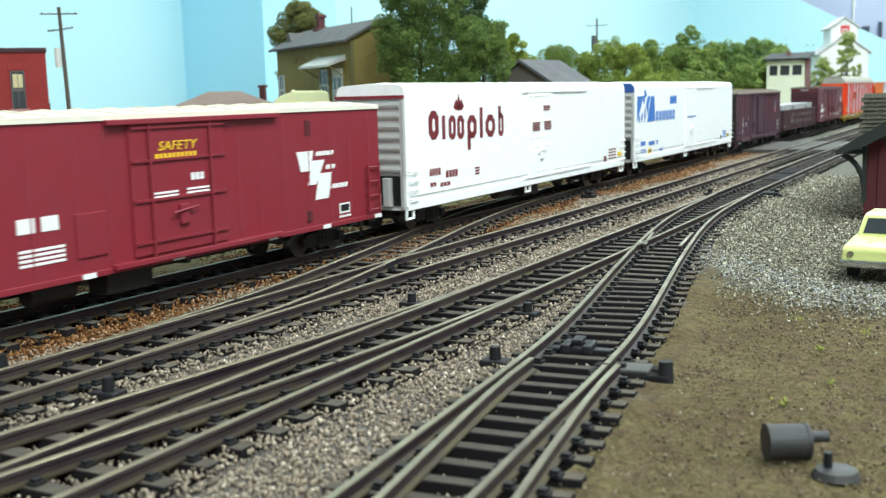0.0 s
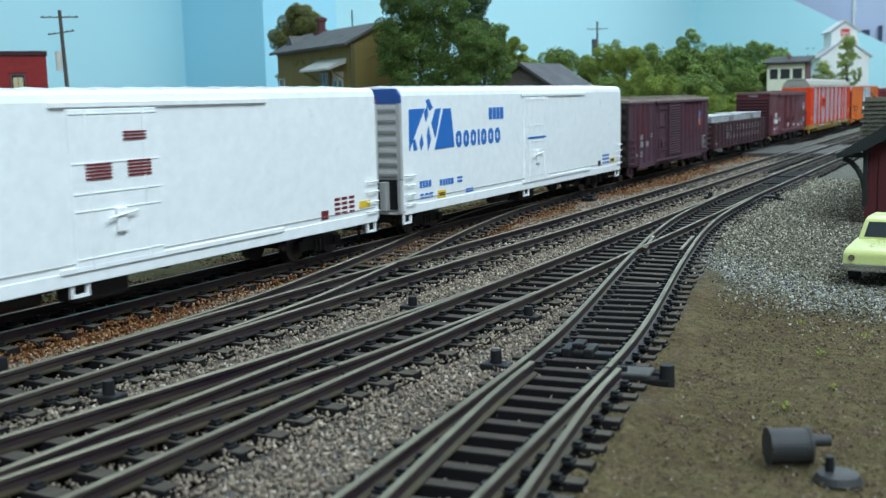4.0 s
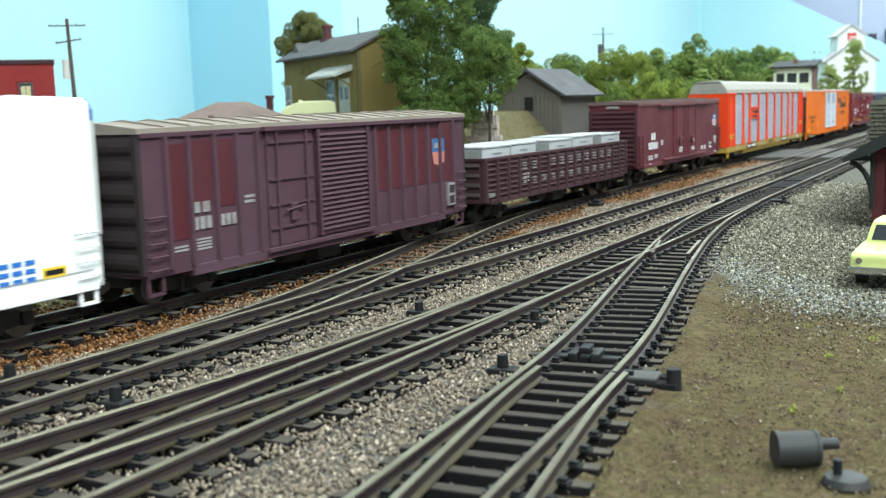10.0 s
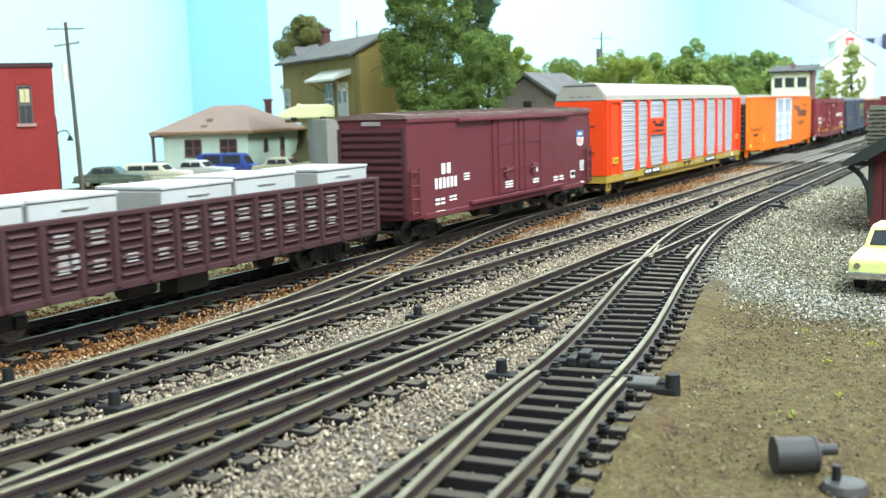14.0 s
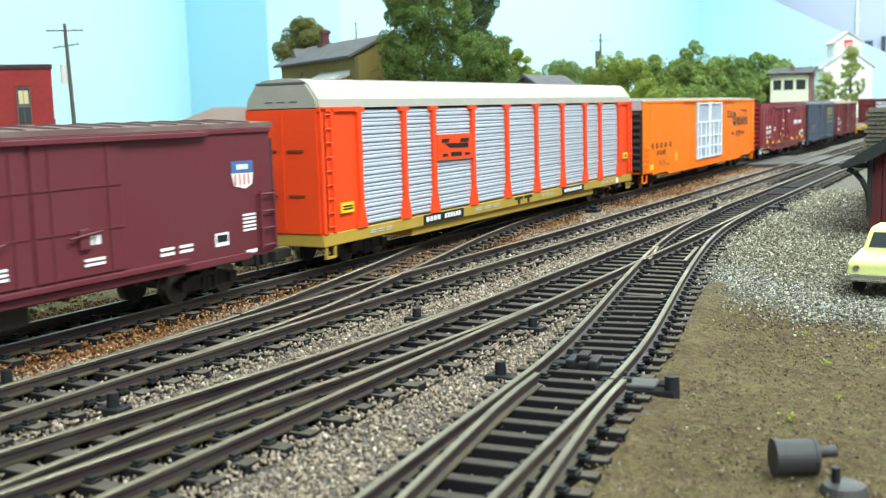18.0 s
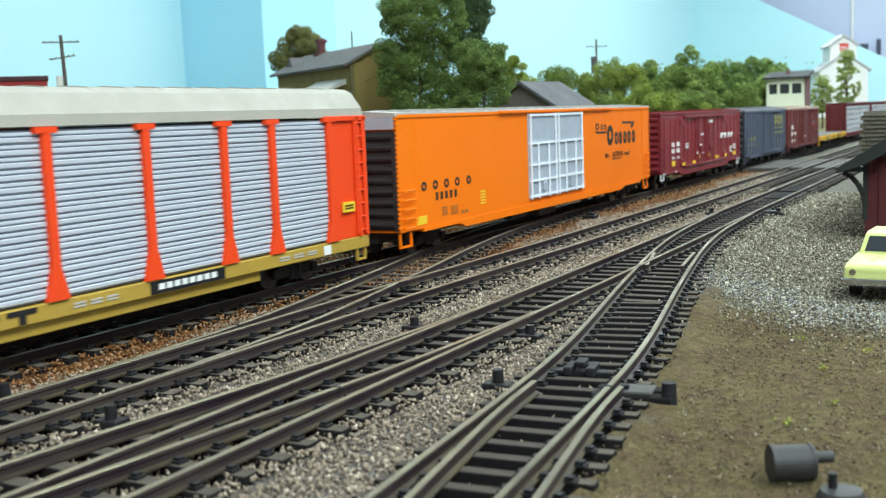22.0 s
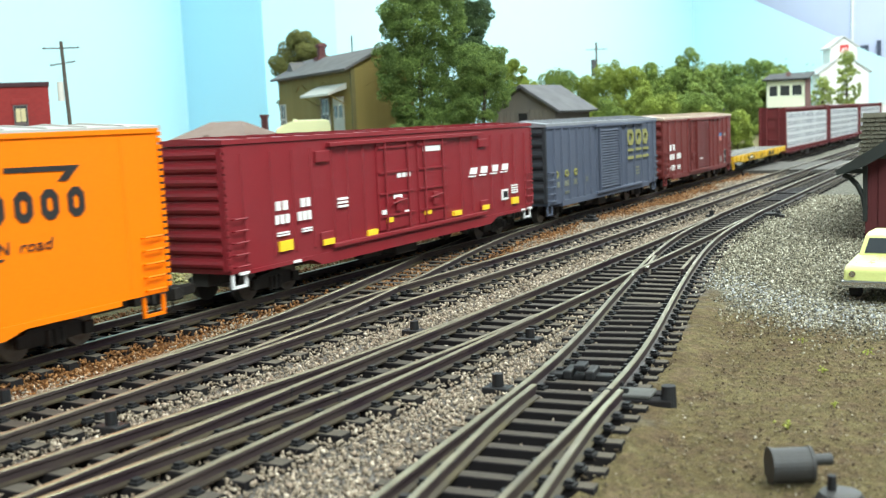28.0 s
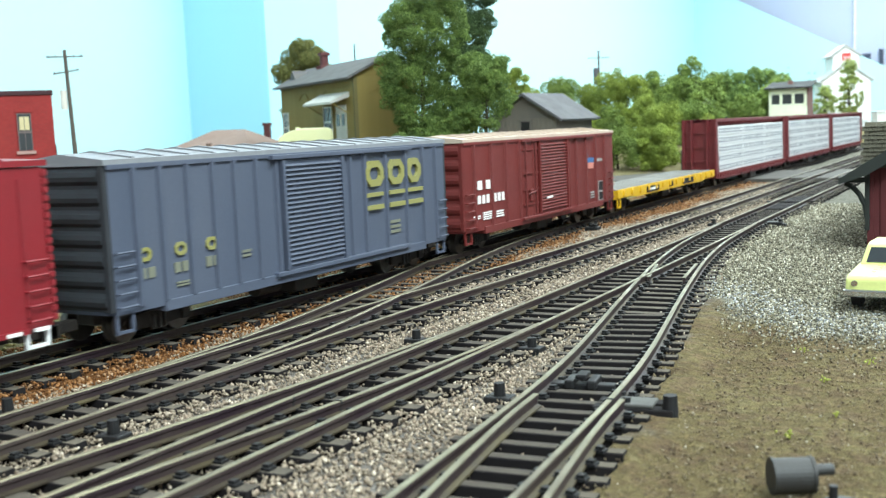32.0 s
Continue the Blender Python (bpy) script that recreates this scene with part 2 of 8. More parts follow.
def prism(bm, prof, a, b, axis="y", mi=0):
    """A closed profile drawn out from a to b along an axis: profile (x, z) for y, (y, z) for x, (x, y) for z."""
    def at(p, s):
        return {"y": (p[0], s, p[1]), "x": (s, p[0], p[1]), "z": (p[0], p[1], s)}[axis]
    va = [bm.verts.new(at(p, a)) for p in prof]
    vb = [bm.verts.new(at(p, b)) for p in prof]
    n = len(prof)
    fs = [bm.faces.new(va), bm.faces.new(vb[::-1])]
    fs += [bm.faces.new((va[i], vb[i], vb[(i + 1) % n], va[(i + 1) % n])) for i in range(n)]
    for f in fs:
        f.material_index = mi
    return bm


def cyl(bm, a, b, r, n=10, r2=None, mi=0):
    a, b = Vector(a), Vector(b)
    q = (b - a).to_track_quat("Z", "Y")
    r2 = r if r2 is None else r2
    ring = [(math.cos(2 * math.pi * i / n), math.sin(2 * math.pi * i / n)) for i in range(n)]
    va = [bm.verts.new(a + q @ Vector((c * r, s * r, 0))) for c, s in ring]
    vb = [bm.verts.new(b + q @ Vector((c * r2, s * r2, 0))) for c, s in ring]
    fs = [bm.faces.new(va[::-1]), bm.faces.new(vb)]
    fs += [bm.faces.new((va[i], va[(i + 1) % n], vb[(i + 1) % n], vb[i])) for i in range(n)]
    for f in fs:
        f.material_index = mi
    return bm


def interp(pts, y):
    """x of a line of (x, y) points at y, smoothly."""
    for (x0, y0), (x1, y1) in zip(pts, pts[1:]):
        if y <= y1 or (x1, y1) == pts[-1]:
            k = (y - y0) / (y1 - y0)
            return x0 + (x1 - x0) * k
    return pts[-1][0]


def smooth_line(pts, step=12.0):
    """(x, y) points thickened and rounded."""
    y0, y1 = pts[0][1], pts[-1][1]
    n = max(2, int((y1 - y0) / step))
    ys = [y0 + (y1 - y0) * i / n for i in range(n + 1)]
    w = 22.0
    out = []
    for y in ys:
        s = [interp(pts, min(max(y + d, y0), y1)) for d in (-w, -w / 2, 0, w / 2, w)]
        out.append((sum(s) / 5, y))
    return out


# ---- room ----
room = B()
box(room, -1250, 1800, -2500, 4400, 1220, 1260)
tagged(part("ceiling", room, CEIL), "plain pale grey ceiling of the hobby room", "ceiling", kind="structure")
for nm, q in (("wall_west", (-1250, -1200, -2500, 4400)), ("wall_east", (1800, 1850, -2500, 4400)), ("wall_south", (-1250, 1850, -2550, -2500)), ("wall_north", (-1250, 1850, 4400, 4450))):
    tagged(part(nm, box(B(), *q, -1000, 1220), CEIL), "plain pale painted room wall", "wall", kind="structure")
tagged(part("floor", box(B(), -1250, 1850, -2550, 4450, -1040, -1000), paint("floor_grey", (0.3, 0.29, 0.28), 0.7)), "grey hobby room floor", "floor", kind="structure")
for lx, ly, lz, watts in LAMPS:
    t = thing("ceiling_light", lx * 1000, ly * 1000, 1190, label="unseen white framed fluorescent ceiling light panel", category="ceiling light", group="ceiling light panels")
    fr = B()
    for q in ((-300, -280, -600, 600), (280, 300, -600, 600), (-280, 280, -600, -580), (-280, 280, 580, 600)):
        box(fr, *q, -12, 30)
    part("frame", fr, WHITE, t)
    part("housing", box(B(), -279, 279, -579, 579, 12, 30), WHITE, t)

for lx, ly, lz, watts in BACKDROP_FILLS:
    t = thing("strip_light", lx * 1000, ly * 1000, 1125, label="slim white strip added unseen over the backdrop to brighten it", category="strip light", group="strip lights")
    part("housing", box(B(), -40, 40, -600, 600, 0, 30, 3), WHITE, t)
    part("hanger", box(B(), -4, 4, -4, 4, 30, 95), WHITE, t)

# what shows of the room above the low end of the backdrop
lilac = paint("lilac_grey_wall", (0.56, 0.6, 0.76), 0.9, dirt=0.2, scale=3)
tagged(part("wall_panel", box(B(), -1200, 900, 4392, 4399, 0, 1215), lilac), "lilac-grey room wall beyond the backdrop", "wall", kind="structure")
pp = thing("wall_pipe", -566, 4386, 293, 0, "pale vertical pipe on the room wall", "pipe")
part("pipe", cyl(B(), (0, 0, 0), (0, 0, 600), 5, 12), WHITE, pp)
part("pipe_clip", box(B(), -8, 8, -1, 6, 60, 68), WHITE, pp)
for bx, bw, bz, bh in ((-524, 34, 251, 22), (-469, 14, 229, 58)):
    wb = thing("wall_box", bx, 4391, bz, 0, "dark blue-grey box fixed to the room wall", "wall box", "boxes on the room wall")
    part("case", box(B(), -bw / 2, bw / 2, -16, 0, 0, bh, 1), paint("slate_case", (0.06, 0.07, 0.11), 0.6), wb)
    part("lid", box(B(), -bw / 2 - 1, bw / 2 + 1, -17, 0, bh, bh + 2, 0.6), MATS["slate_case"], wb)

# painted sky boards behind the layout
tagged(part("backdrop_left", box(B(), -1170, -1150, -300, 1286, -76, 900), SKY), "pale sky blue painted backdrop board", "backdrop", kind="structure")
tagged(part("backdrop_pillar", box(B(), -1170, -993, 1286, 1480, -76, 900), SKYSHADE), "sky blue painted boxed pillar in the backdrop", "backdrop", kind="structure")
tagged(part("backdrop_side", box(B(), -1170, -1150, 1480, 4290, -76, 900), SKY), "pale sky blue painted backdrop board", "backdrop", kind="structure")
tagged(part("backdrop_end", prism(B(), [(-1150, -60), (900, -60), (900, 40), (-120, 45), (-440, 217), (-1150, 599)], 4270, 4290, "y"), SKY), "pale sky blue painted backdrop board", "backdrop", kind="structure")

# ---- ground ----


def ground_z(x, y):
    """Height of the layout's ground in millimetres."""
    z = 0.0
    # the terrace behind the retaining wall
    if x < -395:
        front = interp([(740, -509), (775, -440), (800, -395)], x) if x > -509 else 742 + (-509 - x) * 1.02
        d = y - front - 17
        k = min(max(d / 10.0, 0), 1)
        side = min(max((-395 - x) / 45.0, 0), 1) if x > -440 else 1
        fade = min(max((1500 - y) / 300.0, 0), 1)
        z = 48 * k * side * (0.4 + 0.6 * fade) * min(max((x + 800) / 70.0, 0), 1)
    elif x < -300:
        pass
    back = min(max((-275 - x) / 120.0, 0), 1) * min(max((y - 850) / 250.0, 0), 1)
    z = max(z, 9 * back)
    # it falls away behind the car lot, in front of the terrace
    if x < -705:
        k = min(max((y - 742 - (-509 - x) * 1.02 - 17) / 10.0, 0), 1)
        z -= (60 * min((-705 - x) / 150.0, 1) + 9 * back) * (1 - k) * min(max((1500 - y) / 150.0, 0), 1)
    return z + 1.4 * (noise.noise(Vector((x / 60, y / 60, 0))))


# centre lines of the tracks, (x, y)
LINE_A = [(-218.3, -250), (-218.3, 4200)]
LINE_B = [(-169, -250), (-168.7, 140), (-168, 270), (-165.6, 340), (-163.4, 400), (-162.4, 600), (-162, 4200)]
LINE_X = [(-168.6, 125), (-169.5, 175), (-173.5, 230), (-180, 263), (-186, 297), (-192.5, 330), (-199, 360), (-206, 395), (-214.5, 455), (-218.2, 545)]
LINE_C = [(-120, -250), (-120.5, 150), (-120.7, 300), (-121.6, 420), (-123.4, 560), (-125, 800), (-125, 4200)]
LINE_CX = [(-150, -30), (-138.5, 70), (-133.5, 112), (-130.5, 140), (-127, 170), (-124, 205), (-121, 260)]
LINE_D = [(-44, -150), (-60, 20), (-71.2, 131), (-74.4, 165), (-77, 195), (-80.2, 220), (-85, 247), (-97.2, 310), (-105.6, 357), (-112.8, 400), (-119.3, 455), (-123.2, 545)]
LINE_DX = [(-40.5, -20), (-54, 60), (-66.3, 131), (-70.9, 160), (-75.4, 190)]
SMOOTH_G = {"A": LINE_A, "B": LINE_B, "X": LINE_X, "C": LINE_C, "CX": LINE_CX, "D": LINE_D, "DX": LINE_DX}


def axis_lines(a, b, fine0, fine1, fine, coarse):
    out, v = [], a
    while v < b:
        out.append(v)
        v += fine if fine0 <= v < fine1 else coarse
    return out + [b]


def build_ground():
    xs = axis_lines(-1150, 900, -560, 60, 5, 22)
    ys = axis_lines(-330, 4270, 40, 860, 5, 28)
    vs = []
    for y in ys:
        for x in xs:
            z = ground_z(x, y)
            under = [k for k in SMOOTH_G if SMOOTH_G[k][0][1] <= y <= SMOOTH_G[k][-1][1] and abs(x - interp(SMOOTH_G[k], y)) < 10.5]
            if under and y < 1000:
                z = 0.7 if y > 300 and under[0] in "ABX" else -3.0
            elif 60 < y < 330 and 10.5 <= x - interp(LINE_D, y) < 21:
                z = 1.1 + 0.5 * noise.noise(Vector((x / 7, y / 7, 5)))
            elif -245 < x < 60 and y < 900:
                flat = 1 if x < -40 else 0.5
                z = z * (1 - flat) + 0.5 * noise.noise(Vector((x / 9, y / 9, 3)))
            vs.append((x * MM, y * MM, (z - 0.4) * MM))
    n = len(xs)
    fs = [(j * n + i, j * n + i + 1, (j + 1) * n + i + 1, (j + 1) * n + i) for j in range(len(ys) - 1) for i in range(n - 1)]
    me = bpy.data.meshes.new("ground")
    me.from_pydata(vs, [], fs)
    me.materials.append(GROUND)
    me.shade_smooth()
    tagged(new("ground", me), "layout ground of ballast, brown soil and grey gravel", "ground", kind="structure")


build_ground()
tagged(part("layout_base", box(B(), -690, 899, -329, 4269, -75, -8), paint("base_board", (0.42, 0.34, 0.24), 0.7)), "pale board base under the layout", "base", kind="structure")
tagged(part("layout_table", box(B(), -1150, 900, -330, 4270, -120, -76), paint("table_wood", (0.3, 0.2, 0.12), 0.6)), "wooden table under the layout", "table", kind="structure")

# ---- tracks ----
RAIL_PROF = [(-1.2, 1.4), (1.2, 1.4), (1.2, 1.75), (0.35, 2.05), (0.35, 3.1), (0.62, 3.3), (0.62, 3.95), (0.5, 4.1), (-0.5, 4.1), (-0.62, 3.95), (-0.62, 3.3), (-0.35, 3.1), (-0.35, 2.05), (-1.2, 1.75)]


def offset_line(line, d):
    out = []
    for i, (x, y) in enumerate(line):
        x0, y0 = line[max(i - 1, 0)]
        x1, y1 = line[min(i + 1, len(line) - 1)]
        l = math.hypot(x1 - x0, y1 - y0)
        out.append((x + (y1 - y0) / l * d, y - (x1 - x0) / l * d))
    return out


def rail(parent, line, dz=0.0, name="rail", label=""):
    bm = B()
    rings = []
    for i, (x, y) in enumerate(line):
        x0, y0 = line[max(i - 1, 0)]
        x1, y1 = line[min(i + 1, len(line) - 1)]
        l = math.hypot(x1 - x0, y1 - y0)
        nx, ny = (y1 - y0) / l, -(x1 - x0) / l
        rings.append([bm.verts.new((x + nx * px, y + ny * px, pz + dz)) for px, pz in RAIL_PROF])
    n = len(RAIL_PROF)
    for r0, r1 in zip(rings, rings[1:]):
        for k in range(n):
            f = bm.faces.new((r0[k], r0[(k + 1) % n], r1[(k + 1) % n], r1[k]))
            f.material_index = 1 if 6 <= k <= 8 else 2 if k in (1, 2, 12, 13) else 0
    bm.faces.new(rings[0])
    bm.faces.new(rings[-1][::-1])
    return part(name, bm, [RAIL, RAILTOP, RAILFOOT], parent, label)


def between(line, y0, y1):
    return [p for p in line if y0 <= p[1] <= y1]


# Black for the shaded gaps and the plastic web between ties.
GAP_SHADE = paint("gap_shade_black", (0.016, 0.014, 0.013), 0.9, dirt=0.7, dirtcol=(0.045, 0.038, 0.028), spec=0.05)
SMOOTH = {k: smooth_line(v) for k, v in (("A", LINE_A), ("B", LINE_B), ("X", LINE_X), ("C", LINE_C), ("CX", LINE_CX), ("D", LINE_D), ("DX", LINE_DX))}


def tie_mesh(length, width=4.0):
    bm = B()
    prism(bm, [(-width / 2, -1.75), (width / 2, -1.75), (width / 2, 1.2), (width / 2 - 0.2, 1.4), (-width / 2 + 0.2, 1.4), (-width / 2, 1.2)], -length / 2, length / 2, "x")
    # Top faces take the paler lit colour.
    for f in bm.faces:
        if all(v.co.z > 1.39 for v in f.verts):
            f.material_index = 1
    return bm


TIE_MESHES = {}


def tie(parent, x, y, rz, length, lift, width=3.7):
    key = (round(length), width)
    if key not in TIE_MESHES:
        bm = tie_mesh(*key)
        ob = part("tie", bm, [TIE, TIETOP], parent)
        TIE_MESHES[key] = ob.data
    else:
        ob = new("tie", TIE_MESHES[key])
        ob.parent = parent
    ob.matrix_basis = pose(x * MM, y * MM, lift * MM, 0, 0, rz)
    return ob


# Strip below the ties that draws gap shade and web as one black.
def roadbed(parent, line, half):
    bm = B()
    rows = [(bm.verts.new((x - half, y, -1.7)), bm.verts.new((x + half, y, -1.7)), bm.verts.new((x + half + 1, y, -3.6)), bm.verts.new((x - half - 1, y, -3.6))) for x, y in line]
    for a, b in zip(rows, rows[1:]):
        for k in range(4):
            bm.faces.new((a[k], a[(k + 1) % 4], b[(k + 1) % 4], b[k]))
    part("roadbed", bm, GAP_SHADE, parent, "black strip for the shaded gaps and plastic web between ties")


def clips(parent, spots):
    """Rail clips on the ties, joined into one part for a rail."""
    bm = B()
    for x, y in spots:
        box(bm, x - 1.05, x + 1.05, y - 1.05, y + 1.05, 1.3, 1.8)
        box(bm, x - 0.65, x + 0.65, y - 0.7, y + 0.7, 1.8, 2.35)
    part("rail_fastening", bm, BLACK, parent)["kind"] = "stuff"


def build_track(key, label, others=(), y0=None, y1=None, near=1050):
    line = SMOOTH[key]
    t = thing("railway_track", 0, 0, 0, 0, label, "track", "railway tracks")
    for d in (-8.8, 8.8):
        rail(t, offset_line(line, d))
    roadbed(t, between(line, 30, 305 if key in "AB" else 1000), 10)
    a, b = max(line[0][1], 40), line[-1][1]
    y, k, far = a, 0, B()
    spots = []
    while y < min(b, 4200):
        x = interp(line, y)
        rz = -math.degrees(math.atan2(interp(line, y + 5) - interp(line, y - 5), 10))
        lo, hi = x - 15, x + 15
        for o in others:
            ol = SMOOTH[o]
            if ol[0][1] <= y <= ol[-1][1]:
                ox = interp(ol, y)
                if abs(ox - x) < 27:
                    lo, hi = min(lo, ox - 15), max(hi, ox + 15)
        rnd = random.uniform(-0.5, 0.5)
        if y < near:
            tie(t, (lo + hi) / 2 + rnd, y, rz + random.uniform(-1, 1), hi - lo, random.uniform(-0.12, 0))
            if y < 620:
                for d in (-8.8, 8.8):
                    for s in (-1.9, 1.9):
                        spots.append((x + d + s, y))
        else:
            c = tie_mesh(30)
            bmesh.ops.translate(c, vec=(x, y, -0.1), verts=c.verts)
            me = bpy.data.meshes.new("tmp")
            c.to_mesh(me)
            far.from_mesh(me)
            bpy.data.meshes.remove(me)
            c.free()
        y += 8.8
        k += 1
    if len(far.verts):
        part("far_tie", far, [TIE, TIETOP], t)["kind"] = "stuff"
    if spots:
        clips(t, spots)
    return t


def build_branch(key, label, main, others=(), pitch=8.8):
    """The second route of a turnout: rails start where they have left the main route's rails; own ties only once clear of it."""
    line, ml = SMOOTH[key], SMOOTH[main]
    t = thing("railway_turnout", 0, 0, 0, 0, label, "track", "railway turnouts")
    for d in (-8.8, 8.8):
        rl = []
        for x, y in offset_line(line, d):
            gaps = [abs(x - (interp(SMOOTH[m], y) + d)) for m in ("A", "B", "C", "D") if m != key and SMOOTH[m][0][1] <= y <= SMOOTH[m][-1][1]]
            if min(gaps) > 0.45:
                rl.append((x, y))
        rail(t, rl, -0.14)
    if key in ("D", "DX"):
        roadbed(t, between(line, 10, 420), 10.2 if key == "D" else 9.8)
    y, spots = max(line[0][1], 40), []
    while y < line[-1][1]:
        x = interp(line, y)
        if min([99] + [abs(x - interp(SMOOTH[m], y)) for m in ("A", "B", "C", "D") if m != key and SMOOTH[m][0][1] <= y <= SMOOTH[m][-1][1]]) >= 27:
            lo, hi = x - 14.5, x + 14.5
            for o in others:
                if SMOOTH[o][0][1] <= y <= SMOOTH[o][-1][1] and abs(interp(SMOOTH[o], y) - x) < 27:
                    lo, hi = min(lo, interp(SMOOTH[o], y) - 14.5), max(hi, interp(SMOOTH[o], y) + 14.5)
            tie(t, (lo + hi) / 2, y, -math.degrees(math.atan2(interp(line, y + 5) - interp(line, y - 5), 10)) + random.uniform(-0.8, 0.8), hi - lo, random.uniform(-0.15, 0), 2.9)
        for d in (-8.8, 8.8):
            spots.append((x + d + (1.9 if d > 0 else -1.9), y))
            if key == "D":
                spots.append((x + d - (1.9 if d > 0 else -1.9), y))
        y += pitch
    clips(t, spots)
    return t


build_track("A", "main track with dark ties and rusty ballast under the train", ("X",))
build_track("B", "track with dark plastic ties in stone ballast", ("X",))
build_track("C", "track with dark plastic ties in stone ballast", ("CX", "D"))
build_branch("X", "crossover rails between two tracks", "B")
build_branch("CX", "turnout rails with long dark ties", "C")


def build_spur():
    build_branch("D", "spur track leaving the turnout over brown soil", "C", ("DX",), 7.4)
    build_branch("DX", "second route of the spur turnout", "D", (), 7.4)


build_spur()


def rail_joints():
    prof = [(x * 1.08 + (0.04 if x > 0 else -0.04), 1.3 + (z - 1.4) * 1.03) for x, z in RAIL_PROF]
    for jx, jy in ((-127.2, 170), (-115.9, 171), (-180.6, 217), (-153.4, 395), (-111.8, 420), (-65.6, 190)):
        near = min((abs(jx - interp(SMOOTH[k], jy) - d), k, d) for k in ("B", "C", "CX", "D", "X") for d in (-8.8, 8.8) if SMOOTH[k][0][1] <= jy <= SMOOTH[k][-1][1])
        x = interp(SMOOTH[near[1]], jy) + near[2]
        t = thing("rail_joint", x, jy, 0, 0, "thin dark gap between two rail ends", "rail joint", "rail joints")
        part("joint", prism(B(), prof, -0.3, 0.3), BLACK, t)


rail_joints()


def point_plate():
    t = thing("turnout_points", -126, 690, 0, 1, "black plastic point plate between the rails", "track")
    for i in range(9):
        part("plate_tie", box(B(), -13.5 if i in (0, 8) else -7.6, 13.5 if i in (0, 8) else 7.6, -46 + i * 11, -37.5 + i * 11, 1.0, 1.9, 0.2), TIE, t)
    part("throw_rod", box(B(), -15, 15, -1.2, 1.2, 1.95, 2.7, 0.2), BLACK, t)


point_plate()


def guard_rail(x0, y0, x1, y1):
    t = thing("guard_rail", 0, 0, 0, 0, "short dark guard rail inside the turnout", "guard rail", "guard rails")
    rail(t, [(x0 + (x1 - x0) * i / 6, y0 + (y1 - y0) * i / 6) for i in range(7)], -0.3)


guard_rail(-98.2, 349, -103.6, 385)
guard_rail(-110.6, 349, -117.4, 381)

# ---- the train: cars built from the near end (y = 0) to the far end (y = length), on the main track ----
TRACK_X = -218.3
CAR_X = -214.7
TRAIN = []
HW = 15.0
WHEEL_R = 4.75


def bars(parent, mat, y0, y1, z0, z1, n=1, rows=1, name="lettering", label="", lean=0.0, fill=0.72, out=0.18, gap=0.22):
    """Unreadable or brand lettering as plain blocks of its size: n blocks in each of the rows, on the near side."""
    bm = B()
    dz, dy = (z1 - z0) / rows, (y1 - y0) / n
    for r in range(rows):
        za = z0 + dz * r + dz * gap
        zb = z0 + dz * (r + 1) - dz * gap
        if rows == 1:
            za, zb = z0, z1
        for i in range(n):
            ya = y0 + dy * i
            yb = ya + dy * (fill if n > 1 else 1)
            s = lean * (zb - za)
            v = [(HW - 0.05, ya, za), (HW - 0.05, yb, za), (HW - 0.05, yb + s, zb), (HW - 0.05, ya + s, zb)]
            lo = [bm.verts.new(p) for p in v]
            hi = [bm.verts.new((p[0] + out + 0.05, p[1], p[2])) for p in v]
            bm.faces.new(hi)
            for k in range(4):
                bm.faces.new((lo[k], lo[(k + 1) % 4], hi[(k + 1) % 4], hi[k]))
    return part(name, bm, mat, parent, label)


def shapes(parent, mat, rects, name="emblem", label="", out=0.22):
    """Plain flat patches [(y, z), ...] on the near side, each a part."""
    for r in rects:
        bm = B()
        lo = [bm.verts.new((HW - 0.05, y, z)) for y, z in r]
        hi = [bm.verts.new((HW + out, y, z)) for y, z in r]
        bm.faces.new(hi)
        for k in range(len(r)):
            bm.faces.new((lo[k], lo[(k + 1) % len(r)], hi[(k + 1) % len(r)], hi[k]))
        part(name, bm, mat, parent, label)


def plain(parent, mat, blocks, name="letter_block", label="", out=0.22):
    """Brand lettering as plain hollow blocks (y0, y1, z0, z1)."""
    for y0, y1, z0, z1 in blocks:
        w = min((y1 - y0) * 0.34, (z1 - z0) * 0.26)
        if y1 - y0 < 3:
            shapes(parent, mat, [[(y0, z1), (y1, z1), (y1, z0), (y0, z0)]], name, label, out)
            continue
        k = min(y1 - y0, z1 - z0) * 0.3

        def ring(y2, y3, z2, z3, c):
            return [(y2 + c, z3), (y3 - c, z3), (y3, z3 - c), (y3, z2 + c), (y3 - c, z2), (y2 + c, z2), (y2, z2 + c), (y2, z3 - c)]
        o, i = ring(y0, y1, z0, z1, k), ring(y0 + w, y1 - w, z0 + w, z1 - w, k * 0.5)
        bm = B()
        rows = [[bm.verts.new((x, y, z)) for y, z in q] for x, q in ((HW - 0.05, o), (HW + out, o), (HW + out, i), (HW - 0.05, i))]
        for r0, r1 in zip(rows, rows[1:] + rows[:1]):
            for n in range(8):
                bm.faces.new((r0[n], r0[(n + 1) % 8], r1[(n + 1) % 8], r1[n]))
        part(name, bm, mat, parent, label)


